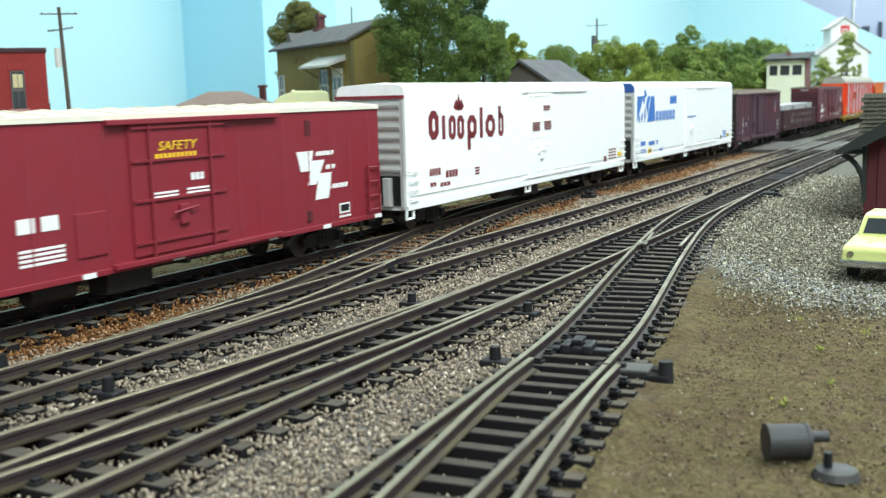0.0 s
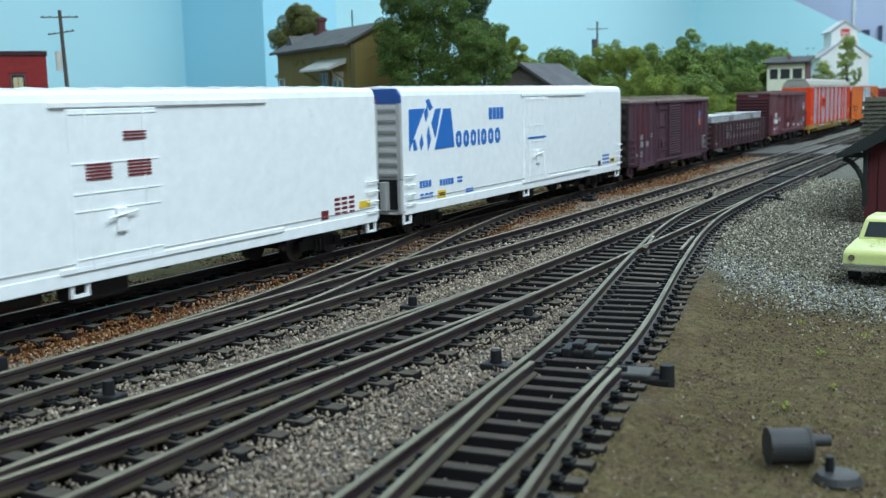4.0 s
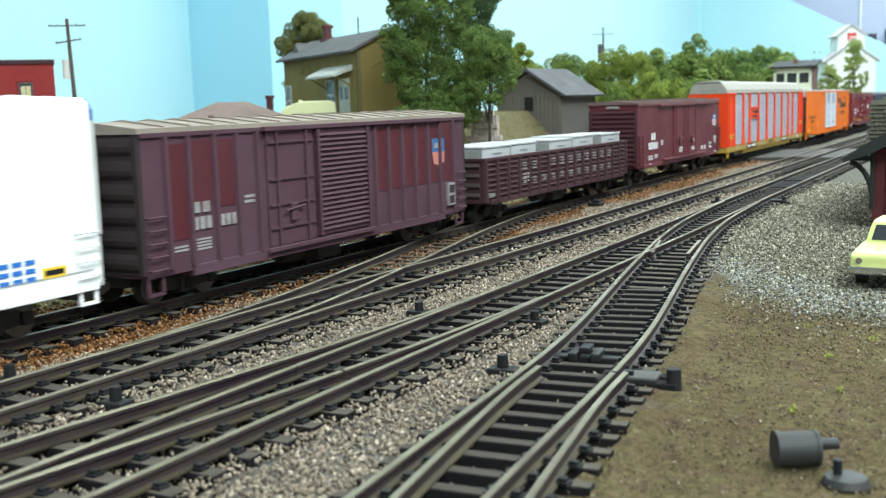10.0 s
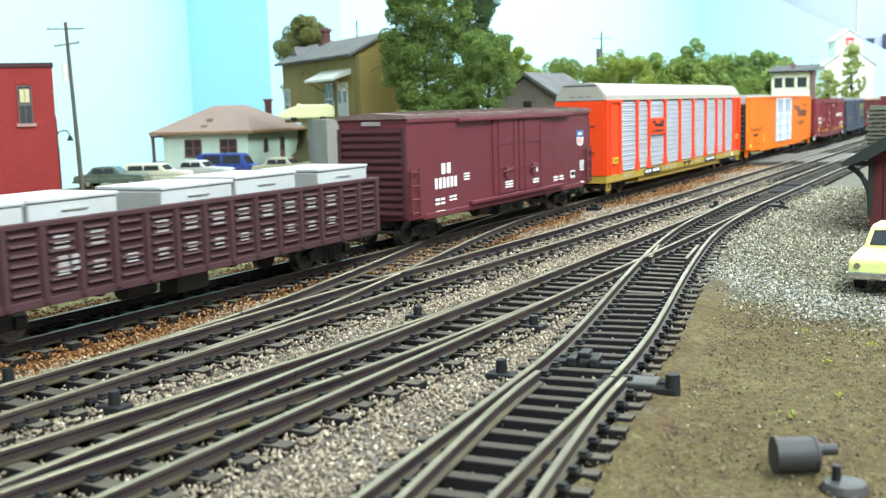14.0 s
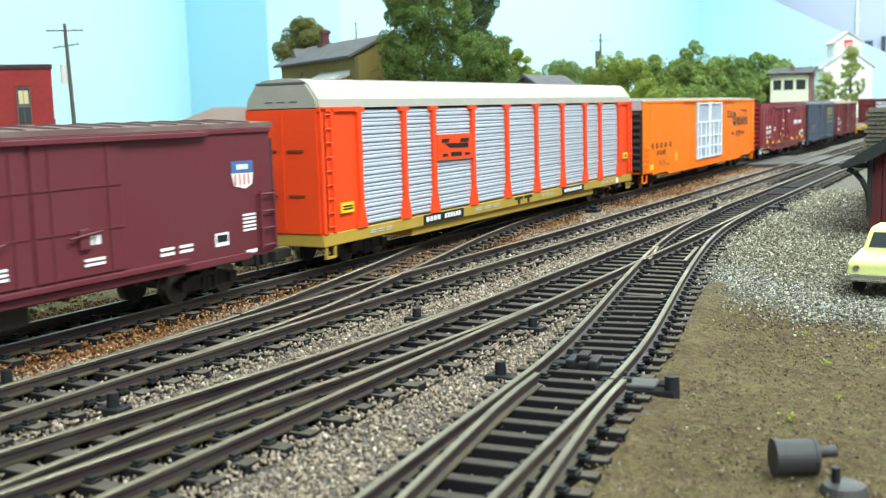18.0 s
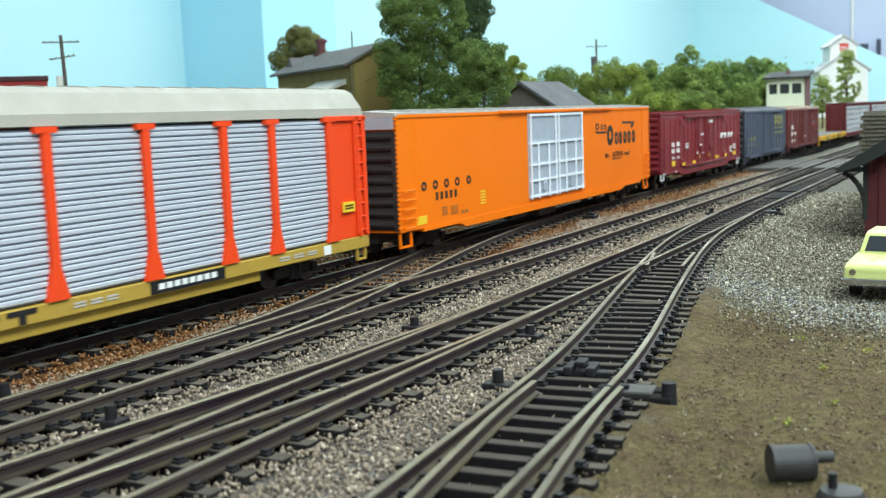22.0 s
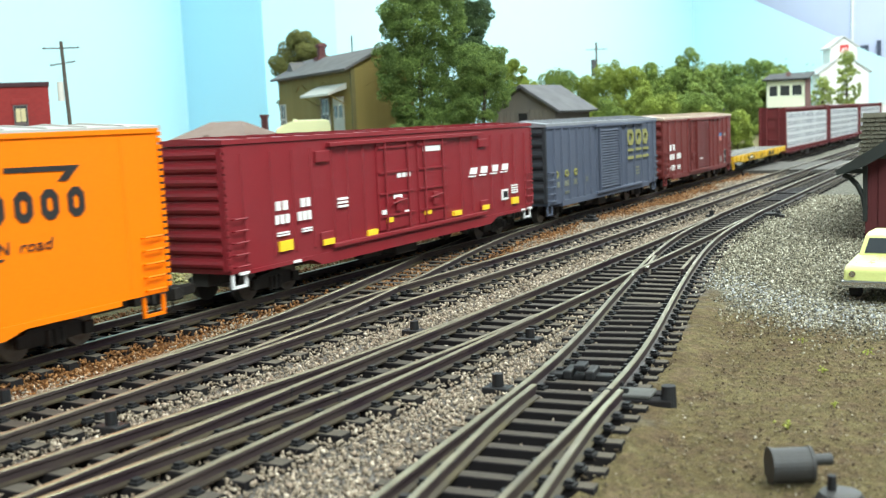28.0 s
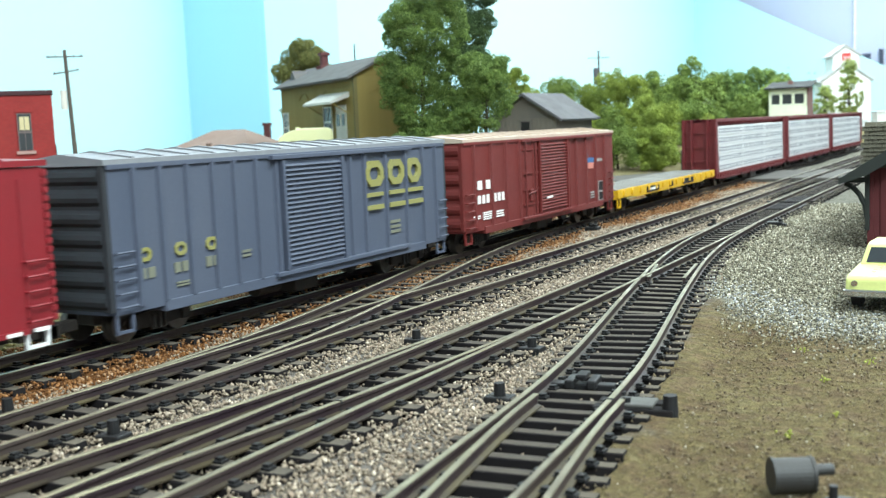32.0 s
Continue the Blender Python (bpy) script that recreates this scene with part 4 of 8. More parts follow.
def faded_box_car():
    mat = paint("faded_maroon", (0.07, 0.027, 0.04), 0.75, dirt=0.7, dirtcol=(0.105, 0.054, 0.075), scale=30)
    red = paint("fresh_maroon", (0.085, 0.014, 0.02), 0.6, dirt=0.3)
    rf = paint("dusty_roof", (0.3, 0.25, 0.2), 0.85, dirt=0.6)
    # Darker maroon than the sides, for the ends and plate insets.
    end = paint("dark_maroon", (0.029, 0.0174, 0.0174), 0.8, dirt=0.4)
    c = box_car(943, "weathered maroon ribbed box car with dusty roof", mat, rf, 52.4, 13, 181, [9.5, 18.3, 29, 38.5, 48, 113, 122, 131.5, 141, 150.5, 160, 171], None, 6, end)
    for y0, y1, z0, z1 in ((10.6, 17.2, 22, 48), (19.5, 27.8, 31, 48.5), (30.2, 37.2, 29.5, 48.5), (114.3, 120.9, 26.6, 49), (123.2, 130.3, 26.6, 49), (132.8, 139.8, 26.6, 49), (142.3, 149.3, 26.6, 49), (151.7, 158.8, 26.6, 49), (161.2, 169.8, 26.6, 49)):
        part("repainted_panel", box(B(), HW - 0.1, HW + 0.2, y0, y1, z0, z1), red, c, "darker repainted panel")
    louvre_door(c, mat, 77, 107.5, 15.5, 49.6, 20)
    plug_door(c, mat, 52, 75.5, 14.8, 50)
    door_track(c, mat, 50, 160, 50.6)
    door_track(c, mat, 50, 110, 14)
    wp = paint("worn_white", (0.34, 0.32, 0.31), 0.6, dirt=0.6, dirtcol=(0.12, 0.07, 0.07))
    bars(c, wp, 18.8, 27, 28.6, 31.6, 2, fill=0.7, out=0.5)
    bars(c, wp, 18.8, 27, 24, 27.4, 3, fill=0.7, out=0.5)
    bars(c, wp, 30, 37.6, 24, 27.2, 3, fill=0.7, out=0.5)
    bars(c, wp, 41.5, 46, 29, 32, 1, 2)
    bars(c, wp, 11, 16.5, 18.5, 20.5, 1, 2)
    bars(c, wp, 20, 26, 18, 21.6, 1, 4)
    shield = paint("shield_blue", (0.05, 0.14, 0.32), 0.5)
    shapes(c, shield, [[(154.4, 43.4), (164, 43.2), (164, 38), (154.4, 38.2)]], "emblem", "blue and red shield emblem")
    pk = paint("shield_red", (0.55, 0.2, 0.16), 0.5)
    shapes(c, pk, [[(154.4, 38.2), (164, 38), (163.6, 34), (160, 32.8), (155.4, 33.6)]], "emblem", "blue and red shield emblem")
    bars(c, wp, 156, 162.4, 39.6, 41.6, 4, out=0.4)
    bars(c, wp, 164.9, 170.4, 16.6, 25.4, 1, name="data_plate", out=1.2)
    bars(c, end, 165.7, 169.7, 21.5, 24.6, 1, name="data_plate", out=1.3)
    bars(c, end, 165.7, 169.7, 17.4, 20.4, 1, name="data_plate", out=1.3)


def gondola():
    mat = paint("gondola_maroon", (0.0462, 0.0146, 0.0184), 0.7, dirt=0.6, dirtcol=(0.0706, 0.0313, 0.0345), scale=45)
    dark = paint("gondola_inside", (0.05, 0.035, 0.03), 0.85, dirt=0.4)
    L, zb, zt = 184, 14, 32.3
    c = car_thing("gondola_car", 1141, "weathered maroon louvred gondola car carrying pale crates", "train car")
    part("floor", box(B(), -HW + 1, HW - 1, 2, L - 2, 14.5, 16), dark, c)
    for sx, nm in ((1, "side_wall"), (-1, "side_wall")):
        bm = B()
        box(bm, min(sx * (HW - 1), sx * HW), max(sx * (HW - 1), sx * HW), 0.8, L - 0.8, zb, zt)
        part(nm, bm, mat, c)
    for y in (0.8, L - 1.8):
        part("end_wall", box(B(), -HW + 1, HW - 1, y, y + 1, zb, zt), mat, c)
        z = zb + 3
        yy = y if y < 10 else y + 1
        rib = part("end_rib", prism(B(), [(yy, z - 1.4), (yy + (-1.2 if y < 10 else 1.2), z), (yy, z + 1.4)], -HW + 2, HW - 2, "x"), dark, c)
        for i in range(1, 4):
            again(rib, 0, 0, i * 4.2)
    for q in ((HW - 1.2, HW + 0.8, 0.3, L - 0.3), (-HW - 0.8, -HW + 1.2, 0.3, L - 0.3), (-HW + 1.2, HW - 1.2, 0.3, 2.2), (-HW + 1.2, HW - 1.2, L - 2.2, L - 0.3)):
        part("top_rail", box(B(), *q, zt - 0.6, zt + 0.8, 0.25), mat, c)
    part("side_sill", box(B(), -HW - 0.6, HW + 0.6, 6, L - 6, zb - 1, zb + 1, 0.2), mat, c)
    ys = [2.2 + i * 11.22 for i in range(17)]
    posts(c, mat, ys, zb, zt - 0.5, 2.2, 1.1)
    first = None
    for a, b in zip(ys, ys[1:]):
        if first is None:
            z = zb + 1.8
            first = part("pressed_rib", prism(B(), [(HW - 0.1, z), (HW + 0.85, z + 0.7), (HW + 0.6, z + 1.15), (HW - 0.1, z + 1.3)], 1.8, b - a - 1.8), mat, c)
        for i in range(7):
            if a > ys[0] or i:
                again(first, 0, a, 2.25 * i)
    wp = MATS["worn_white"]
    for k in range(3, 14):
        y = ys[k] + 2.4
        if k != 5:
            bars(c, wp, y + 1, y + 5.4, 25.6 - (k % 3) * 0.3, 29.6, 1, 3, out=0.75, gap=0.3)
        bars(c, wp, y + 1.4, y + 5, 18.2 + (k % 2) * 1.2, 22.2, 1, 3, out=0.75, gap=0.3)
    first.matrix_basis = pose(0, ys[0] * MM, 0)
    bars(c, wp, 40, 48, 20, 24.5, 2, 3, out=0.75)
    bars(c, wp, 3.6, 9.6, 16, 18, 1, 3, out=0.75)
    underframe(c, L, 14)
    trucks(c, L, 23)
    couplers(c, L)
    grey = paint("crate_grey", (0.4464, 0.4536, 0.4608), 0.7, dirt=0.35, dirtcol=(0.288, 0.2736, 0.252), scale=60)
    end = paint("crate_side", (0.288, 0.288, 0.272), 0.8, dirt=0.3)
    for i, (y, ln, h) in enumerate([(6, 28, 37.8), (36, 27.6, 37.9), (79.4, 29, 37.6), (110.8, 29, 38.2), (152, 29.4, 37.8)]):
        cr = thing("crate", CAR_X, 1141 + y, 16, 0, "pale grey lidded crate carried in the gondola", "crate", "crates in the gondola")
        w = 11.9 - 0.4 * (i % 2)
        box_ = B()
        box(box_, -w, w, 0, ln, 0, h - 17.0, 0.3)
        part("case", box_, [grey], cr)
        part("lid", box(B(), -w - 0.4, w + 0.4, -0.4, ln + 0.4, h - 17.0, h - 16, 0.3), grey, cr, "pale lid")
        part("end_board", box(B(), -w + 0.2, w - 0.2, -0.3, 0.1, 1, h - 17.7), end, cr, "darker end board")
        part("handle", box(B(), w, w + 0.4, ln * 0.35, ln * 0.65, h - 19.4, h - 19.1), end, cr)
        TRAIN.append((cr, 1141 + y, CAR_X, 16))


def maroon_double_door():
    mat = paint("plain_maroon", (0.125, 0.02, 0.028), 0.5, dirt=0.3, scale=30)
    rf = paint("maroon_roof", (0.1392, 0.0754, 0.0696), 0.7, dirt=0.5, dirtcol=(0.261, 0.2204, 0.1914))
    L, zt, zb = 190, 54, 15
    c = car_thing("box_car", 1345, "smooth maroon double door box car with white lettering", "train car")
    body(c, mat, L, zb, zt - 1)
    roof(c, rf, L, zt + 0.3, "", 10, 0.9)
    for y, s in ((0.9, -1), (L - 0.9, 1)):
        # Ends in a darker maroon: their shade is put into the colour.
        rib_end(c, paint("shaded_maroon_end", (0.06, 0.012, 0.018), 0.7, dirt=0.5), zb + 1, zt - 4.5, 12, y, s, depth=0.9)
        part("end_plate", box(B(), -4, 4, min(y, y + s * 1.2), max(y, y + s * 1.2), zt - 3.4, zt - 1.9), MATS["worn_white"], c, "pale number plate")
    part("side_sill", box(B(), -HW - 0.4, HW + 0.4, 12, L - 12, zb - 0.8, zb + 1.4, 0.3), mat, c)
    part("top_chord", box(B(), -HW - 0.6, HW + 0.6, 0.5, L - 0.5, zt - 2.6, zt - 1.2, 0.2), mat, c)
    plug_door(c, mat, 73, 98.5, 18.5, 51, (0.34, 0.67), k=0.5)
    plug_door(c, mat, 100, 128, 18.5, 51, (0.34, 0.67), k=0.5)
    door_track(c, mat, 40, 160, 51.6)
    door_track(c, mat, 50, 150, 17.4)
    bars(c, WHITE, 27, 36, 30.8, 35.0, 2, fill=0.62)
    bars(c, WHITE, 21.4, 40.6, 25.2, 29.4, 6, fill=0.6)
    bars(c, WHITE, 46, 50.8, 26.8, 30.2, 1, 3)
    bars(c, WHITE, 21.5, 30, 18.6, 21.8, 2, 2)
    bars(c, WHITE, 33, 40, 19.4, 22, 2, 2)
    bars(c, WHITE, 22, 29, 15.4, 16.6, 1)
    bars(c, WHITE, 84, 91.5, 20.6, 24, 1, 3, out=1)
    bars(c, WHITE, 113, 120, 26, 28.2, 3, out=1)
    bars(c, WHITE, 114, 120.5, 20.6, 23, 1, 2, out=1)
    shapes(c, MATS["shield_blue"], [[(171, 43.4), (180.6, 43.3), (180.6, 39.8), (171, 40)]], "emblem", "blue and red shield emblem")
    shapes(c, WHITE, [[(171, 39.9), (180.6, 39.7), (180, 36.4), (177, 35.2), (172, 36.2)]], "emblem", "blue and red shield emblem")
    shapes(c, MATS["shield_red"], [[(y, 39.6), (y + 0.9, 39.6), (y + 0.9, 36.4), (y, 36.4)] for y in (172, 174, 176, 178)], "emblem_stripes", out=0.3)
    bars(c, WHITE, 173.2, 178.6, 40.9, 42.4, 4, out=0.3)
    bars(c, WHITE, 162.5, 168.3, 19.6, 23.4, 1, 1, name="data_plate")
    bars(c, BLACK, 163.2, 167.6, 20.8, 22.8, 1, 1, name="data_plate", out=0.3)
    bars(c, WHITE, 140.6, 155.2, 19.4, 22.2, 2, 2)
    bars(c, WHITE, 175.2, 181, 22.4, 28, 1, 5)
    bars(c, WHITE, 176, 181, 16, 17, 1)
    ladder(c, mat, L - 7.4, L - 1.2, 17.6, 33, 4, rails=True)
    ladder(c, mat, 1.2, 7.4, 17.6, 33, 4, rails=True)
    underframe(c, L, zb)
    trucks(c, L, 24)
    couplers(c, L)


def auto_rack():
    org = paint("rack_orange", (0.84, 0.065, 0.012), 0.5, dirt=0.1, spec=0.2)
    sil = paint("rack_silver", (0.66, 0.69, 0.76), 0.36, 0.15, dirt=0.3, dirtcol=(0.5, 0.53, 0.62), scale=30)
    crm = paint("rack_roof", (0.3596, 0.342, 0.2915), 0.6, dirt=0.2)
    yel = paint("rack_yellow", (0.434, 0.28, 0.042), 0.55, dirt=0.3)
    L = 314
    c = car_thing("auto_rack_car", 1561, "orange and silver auto rack car on a yellow flat car", "train car")
    part("deck", box(B(), -HW, HW, 0, L, 12.6, 16.8, 0.3), yel, c, "yellow flat car sill")
    part("lower_sill", box(B(), -HW + 1.5, HW - 1.5, 60, L - 60, 9.4, 12.5, 0.3), yel, c)
    inner = HW - 1.6
    part("inner_wall", box(B(), -inner, inner, 6, L - 6, 16.9, 58), BLACK, c)
    # cream roof with sloping upper sides
    prof = [(-HW + 0.2, 58.2), (HW - 0.2, 58.2), (HW - 0.6, 61), (HW - 4.4, 66.2), (HW - 7, 67.6), (0, 68.2), (-HW + 7, 67.6), (-HW + 4.4, 66.2), (-HW + 0.6, 61)]
    part("roof", prism(B(), prof, 0.5, L - 0.5), crm, c, "cream rounded roof")
    rib = part("roof_rib", prism(B(), [(-HW + 4.6, 66.2), (HW - 4.6, 66.2), (HW - 7.2, 67.9), (0, 68.5), (-HW + 7.2, 67.9)], L / 24 - 0.5, L / 24 + 0.5), crm, c)
    for i in range(1, 23):
        again(rib, 0, L * i / 24, 0)
    ys = [23, 53.5, 76, 109.5, 143, 175.6, 208, 239, 261.5, 292]
    for a, b in zip(ys, ys[1:]):
        for sx in (1, -1):
            bm = B()
            y0, y1 = a + 0.3, b - 0.3
            n = 14
            h = (57.2 - 17.4) / n
            x = sx * (HW - 1.2)
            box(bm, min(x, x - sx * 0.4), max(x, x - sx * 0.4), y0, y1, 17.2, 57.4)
            # Darker grey backing shows in the grooves between the silver ribs.
            panel = part("side_panel", bm, paint("rack_groove", (0.24, 0.26, 0.32), 0.5, 0.2, dirt=0.3), c, "silver corrugated panel")
            z = 17.4
            wb = prism(B(), [(x - sx * 0.05, z + h * 0.06), (x + sx * 0.6, z + h * 0.16), (x + sx * 0.7, z + h * 0.44), (x - sx * 0.05, z + h * 0.52)], y0, y1)
            prism(wb, [(x - sx * 0.05, z + h * 0.62), (x + sx * 0.45, z + h * 0.68), (x + sx * 0.5, z + h * 0.86), (x - sx * 0.05, z + h * 0.92)], y0, y1)
            wave = part("corrugation", wb, sil, panel)
            for i in range(1, n):
                again(wave, 0, 0, h * i)
    for y in ys:
        wide = y in (23, 292)
        for sx in (1, -1):
            bm = B()
            x = sx * (HW - 0.1)
            q = [(y - 1.2, 57.8), (y + 1.2, 57.8), (y + 1.2, 25), (y + 3.4, 16.9), (y - 3.4, 16.9), (y - 1.2, 25)]
            prism(bm, q, x - 0.7, x + 0.7, "x")
            box(bm, x - 0.8, x + 0.8, y - 3.2, y + 3.2, 56.6, 58.1)
            part("side_post", bm, org, c, "orange post")
    for y0, y1 in ((0, 22), (293, 314)):
        for sx in (1, -1):
            bm = B()
            x = sx * (HW - 0.4)
            box(bm, min(x, x - sx), max(x, x - sx), y0, y1, 16.8, 58.2, 0.3)
            for yy in ((y0, y0 + 1.6, y0 + 6) if y0 < 5 else (y1 - 1.6, y1 - 6)):
                box(bm, x - 0.6, x + 0.9, yy, yy + 1.4, 16.8, 58.2, 0.2)
            part("end_frame", bm, org, c, "orange end frame")
        ye = 0.2 if y0 < 5 else 313.8
        bm = B()
        box(bm, -HW + 1, HW - 1, min(ye, ye - (0.8 if y0 < 5 else -0.8)), max(ye, ye - (0.8 if y0 < 5 else -0.8)), 17, 58)
        door = part("end_door", bm, org, c, "orange end door")
        so = -1 if y0 < 5 else 1
        rib = part("door_rib", box(B(), -0.5, 0.5, min(ye, ye + so * 1.1), max(ye, ye + so * 1.1), 18, 57), org, door)
        for z in (29.6, 44.4):
            for sx in (-1, 1):
                part("door_latch", box(B(), sx * 5.5 - 3.2, sx * 5.5 + 3.2, min(ye, ye + so * 1.4), max(ye, ye + so * 1.4), z - 0.35, z + 0.35), paint("latch_brown", (0.16, 0.05, 0.02), 0.6), door)
        part("visor_frame", box(B(), -HW + 5, HW - 5, min(ye, ye + so * 0.7), max(ye, ye + so * 0.7), 66.0, 66.9, 0.2), paint("visor_grey", (0.1, 0.1, 0.11), 0.6), c, "dark edge over the pale end")
        for xx in (-6.4, -1.4, 3.6):
            part("visor_slot", box(B(), xx, xx + 3.2, min(ye, ye + so * 0.75), max(ye, ye + so * 0.75), 60.2, 60.6), MATS["visor_grey"], c)
        part("end_visor", prism(B(), [(-HW + 0.8, 58.4), (HW - 0.8, 58.4), (HW - 1.2, 61), (HW - 4.8, 65.9), (-HW + 4.8, 65.9), (-HW + 1.2, 61)], ye - 0.6, ye + 0.6), crm, c, "pale end of the roof")
    ladder(c, org, 2, 7.5, 19, 56, 9, HW - 1.0, rails=True)
    ladder(c, org, 307, 312, 19, 56, 9, HW - 1.0, rails=True)
    for y0, y1 in ((-0.4, 25), (290, L + 0.4)):
        part("end_header", box(B(), HW - 1.2, HW + 0.5, y0, y1, 56.8, 58.5, 0.2), org, c)
    shapes(c, org, [[(78, 47), (108.4, 46.8), (108.4, 36.6), (78, 37)]], "name_board", "orange name board with dark letters", out=0.5)
    shapes(c, BLACK, [[(82, 45.2), (88, 45.2), (87, 43.8), (81, 43.8)], [(84, 43.4), (104, 43), (104, 41.2), (88, 41.6)], [(98, 45), (105, 44.9), (104, 43.4), (97, 43.5)], [(82, 39.4), (86, 39.3), (86, 38.2), (82, 38.3)], [(89, 39.8), (98, 39.6), (98, 38), (89, 38.2)], [(101, 39.2), (105, 39.1), (105, 38.1), (101, 38.2)]], "wordmark", out=0.7)
    bars(c, BLACK, 66, 99.4, 13, 16.6, 1, name="number_board", label="black number board")
    bars(c, WHITE, 68, 80, 14, 15.8, 4, out=0.3)
    bars(c, WHITE, 83, 97, 14, 15.8, 6, out=0.3)
    shapes(c, BLACK, [[(150, 16.4), (158.5, 16.4), (158.5, 15.2), (150, 15.2)], [(153.4, 15.2), (155.4, 15.2), (155.4, 13), (153.4, 13)], [(160.5, 16.4), (169, 16.4), (169, 15.2), (160.5, 15.2)], [(163.8, 15.2), (165.8, 15.2), (165.8, 13), (163.8, 13)]], "emblem")
    bars(c, BLACK, 206, 236, 13, 16.4, 1, name="number_board")
    bars(c, WHITE, 209, 233, 14, 15.6, 8, out=0.3)
    bars(c, YELLOW, 10, 17.6, 23, 26.4, 1, name="warning_label", out=0.6)
    bars(c, BLACK, 10.8, 16.8, 23.8, 25.6, 1, 2, out=0.7)
    bars(c, YELLOW, 298, 305, 26, 29.4, 1, name="warning_label", out=0.6)
    bars(c, BLACK, 299, 304, 26.8, 28.6, 1, 2, out=0.7)
    for y0, y1 in ((28, 44), (110, 136), (180, 196), (262, 284)):
        bars(c, BRAKE, y0, y1, 14, 15.6, 3, 2)
    bars(c, WHITE, 286, 290, 13, 16, 1)
    stirrup(c, yel, 2, 9, 12.6, 5)
    stirrup(c, yel, L - 7, 9, 12.6, 5)
    trucks(c, L, 36)
    couplers(c, L)


def orange_hi_cube():
    org = paint("deep_orange_paint", (0.9, 0.185, 0.003), 0.5, dirt=0.1, dirtcol=(0.7, 0.15, 0.006), scale=25, spec=0.15)
    sil = paint("door_silver", (0.45, 0.5, 0.58), 0.4, 0.2, dirt=0.3)
    bright = paint("door_bright", (0.84, 0.88, 0.93), 0.4, 0.1, dirt=0.15)
    blk = paint("end_black", (0.022, 0.02, 0.02), 0.6, dirt=0.4, dirtcol=(0.06, 0.045, 0.04))
    L, zb, zt = 304, 14.6, 59
    c = car_thing("box_car", 1896, "long tall orange box car with silver double doors and black ends", "train car")
    body(c, org, L, zb, zt - 0.8)
    roof(c, paint("silver_roof", (0.5, 0.48, 0.45), 0.5, 0.2, dirt=0.3), L, zt, "pale metal roof", 12, 1.0, 0.3)
    for y, s in ((0.9, -1), (L - 0.9, 1)):
        rib_end(c, blk, zb + 1, 52.5, 9, y, s, "black corrugated end")
        bm = B()
        box(bm, -HW + 0.6, HW - 0.6, min(y, y + s * 1.5), max(y, y + s * 1.5), 53, 57.6, 0.2)
        part("end_band", bm, sil, c, "silver band over the end")
        eb = B()
        for i in range(24):
            z = zb + 1.5 + i * 1.75
            for sx in (-1, 1):
                box(eb, sx * (HW - 0.2) - 0.5, sx * (HW - 0.2) + 0.5, min(y, y + s * 1.4), max(y, y + s * 1.4), z, z + 1.1)
        part("end_rivets", eb, org, c)
    prism_prof = [(18, 14.8), (L - 18, 14.8), (L - 18, 13.4), (L - 48, 13.4), (L - 54, 11.6), (54, 11.6), (48, 13.4), (18, 13.4)]
    part("side_sill", prism(B(), prism_prof, -HW - 0.4, HW + 0.4, "x"), org, c)
    part("top_chord", box(B(), -HW - 0.4, HW + 0.4, 0.5, L - 0.5, 57, 58.4, 0.2), org, c)
    part("top_door_rail", box(B(), HW - 0.1, HW + 1.4, 88, 232, 57.4, 58.6, 0.2), org, c)
    for y0, y1 in ((119, 152.6), (153.4, 188.4)):
        d = part("silver_door", box(B(), HW - 0.1, HW + 0.6, y0, y1, 17.2, 57, 0.2), sil, c, "silver plug door")
        for k in (0.04, 0.3, 0.68, 0.95):
            y = y0 + (y1 - y0) * k
            z1 = 57 if k in (0.04, 0.95) else 43
            part("locking_bar", cyl(B(), (HW + 1.2, y, 17), (HW + 1.2, y, z1), 0.55, 8), bright, d)
        for z in (18.2, 25.5, 33, 43, 56.2):
            part("door_band", box(B(), HW + 0.5, HW + 1.4, y0 + 0.3, y1 - 0.3, z - 0.5, z + 0.5), bright, d)
        part("latch", box(B(), HW + 0.6, HW + 1.8, (y0 + y1) / 2 - 2, (y0 + y1) / 2 + 2, 20, 24.6, 0.3), sil, d)
    ladder(c, org, 2.5, 10.5, 16, 30, 5)
    ladder(c, org, L - 9, L - 2.5, 16, 30, 5)
    posts(c, org, [14, L - 14], 17, 56, 0.8, 0.35)
    stirrup(c, org, 1.6, 9.2, 14, 8)
    stirrup(c, org, L - 9, 9.2, 14, 7)
    ink = paint("letter_black", (0.02, 0.018, 0.018), 0.5, dirt=0.05)
    # a black wordmark in plain strokes with two speed lines
    wm = [[(208.6, 46), (228, 45.7), (226, 44.6), (212, 44.9)], [(254, 50.6), (276, 50.2), (272, 46.6), (269, 46.6), (271.6, 49), (254, 49.4)]]
    plain(c, ink, [(210, 215, 46.8, 50.4), (218.6, 220.4, 46.6, 49.8), (223, 227, 46.6, 49.4), (228.4, 238, 37.8, 48.8)] + [(y, y + 5.2, 37.8, 45) for y in (241, 248, 256, 263.6, 271.6)], "wordmark", "black wordmark in plain blocks")
    shapes(c, ink, wm, "wordmark", "black wordmark in plain strokes")
    words(c, ink, "the", 223.6, 31.2, 4.0, 0.2, 0.25, 1.25)
    words(c, ink, "ACTION", 236, 31.0, 4.2, 0.1, 0.25, 1.1)
    bars(c, ink, 236, 252, 29.6, 30.2, 1)
    words(c, ink, "road", 256, 31.0, 4.0, 0.2, 0.25, 1.3)
    plain(c, ink, [(y, y + 3.8, 29, 32.4) for y in (17.6, 26.8, 36, 45.4, 55.6)], "letter_block")
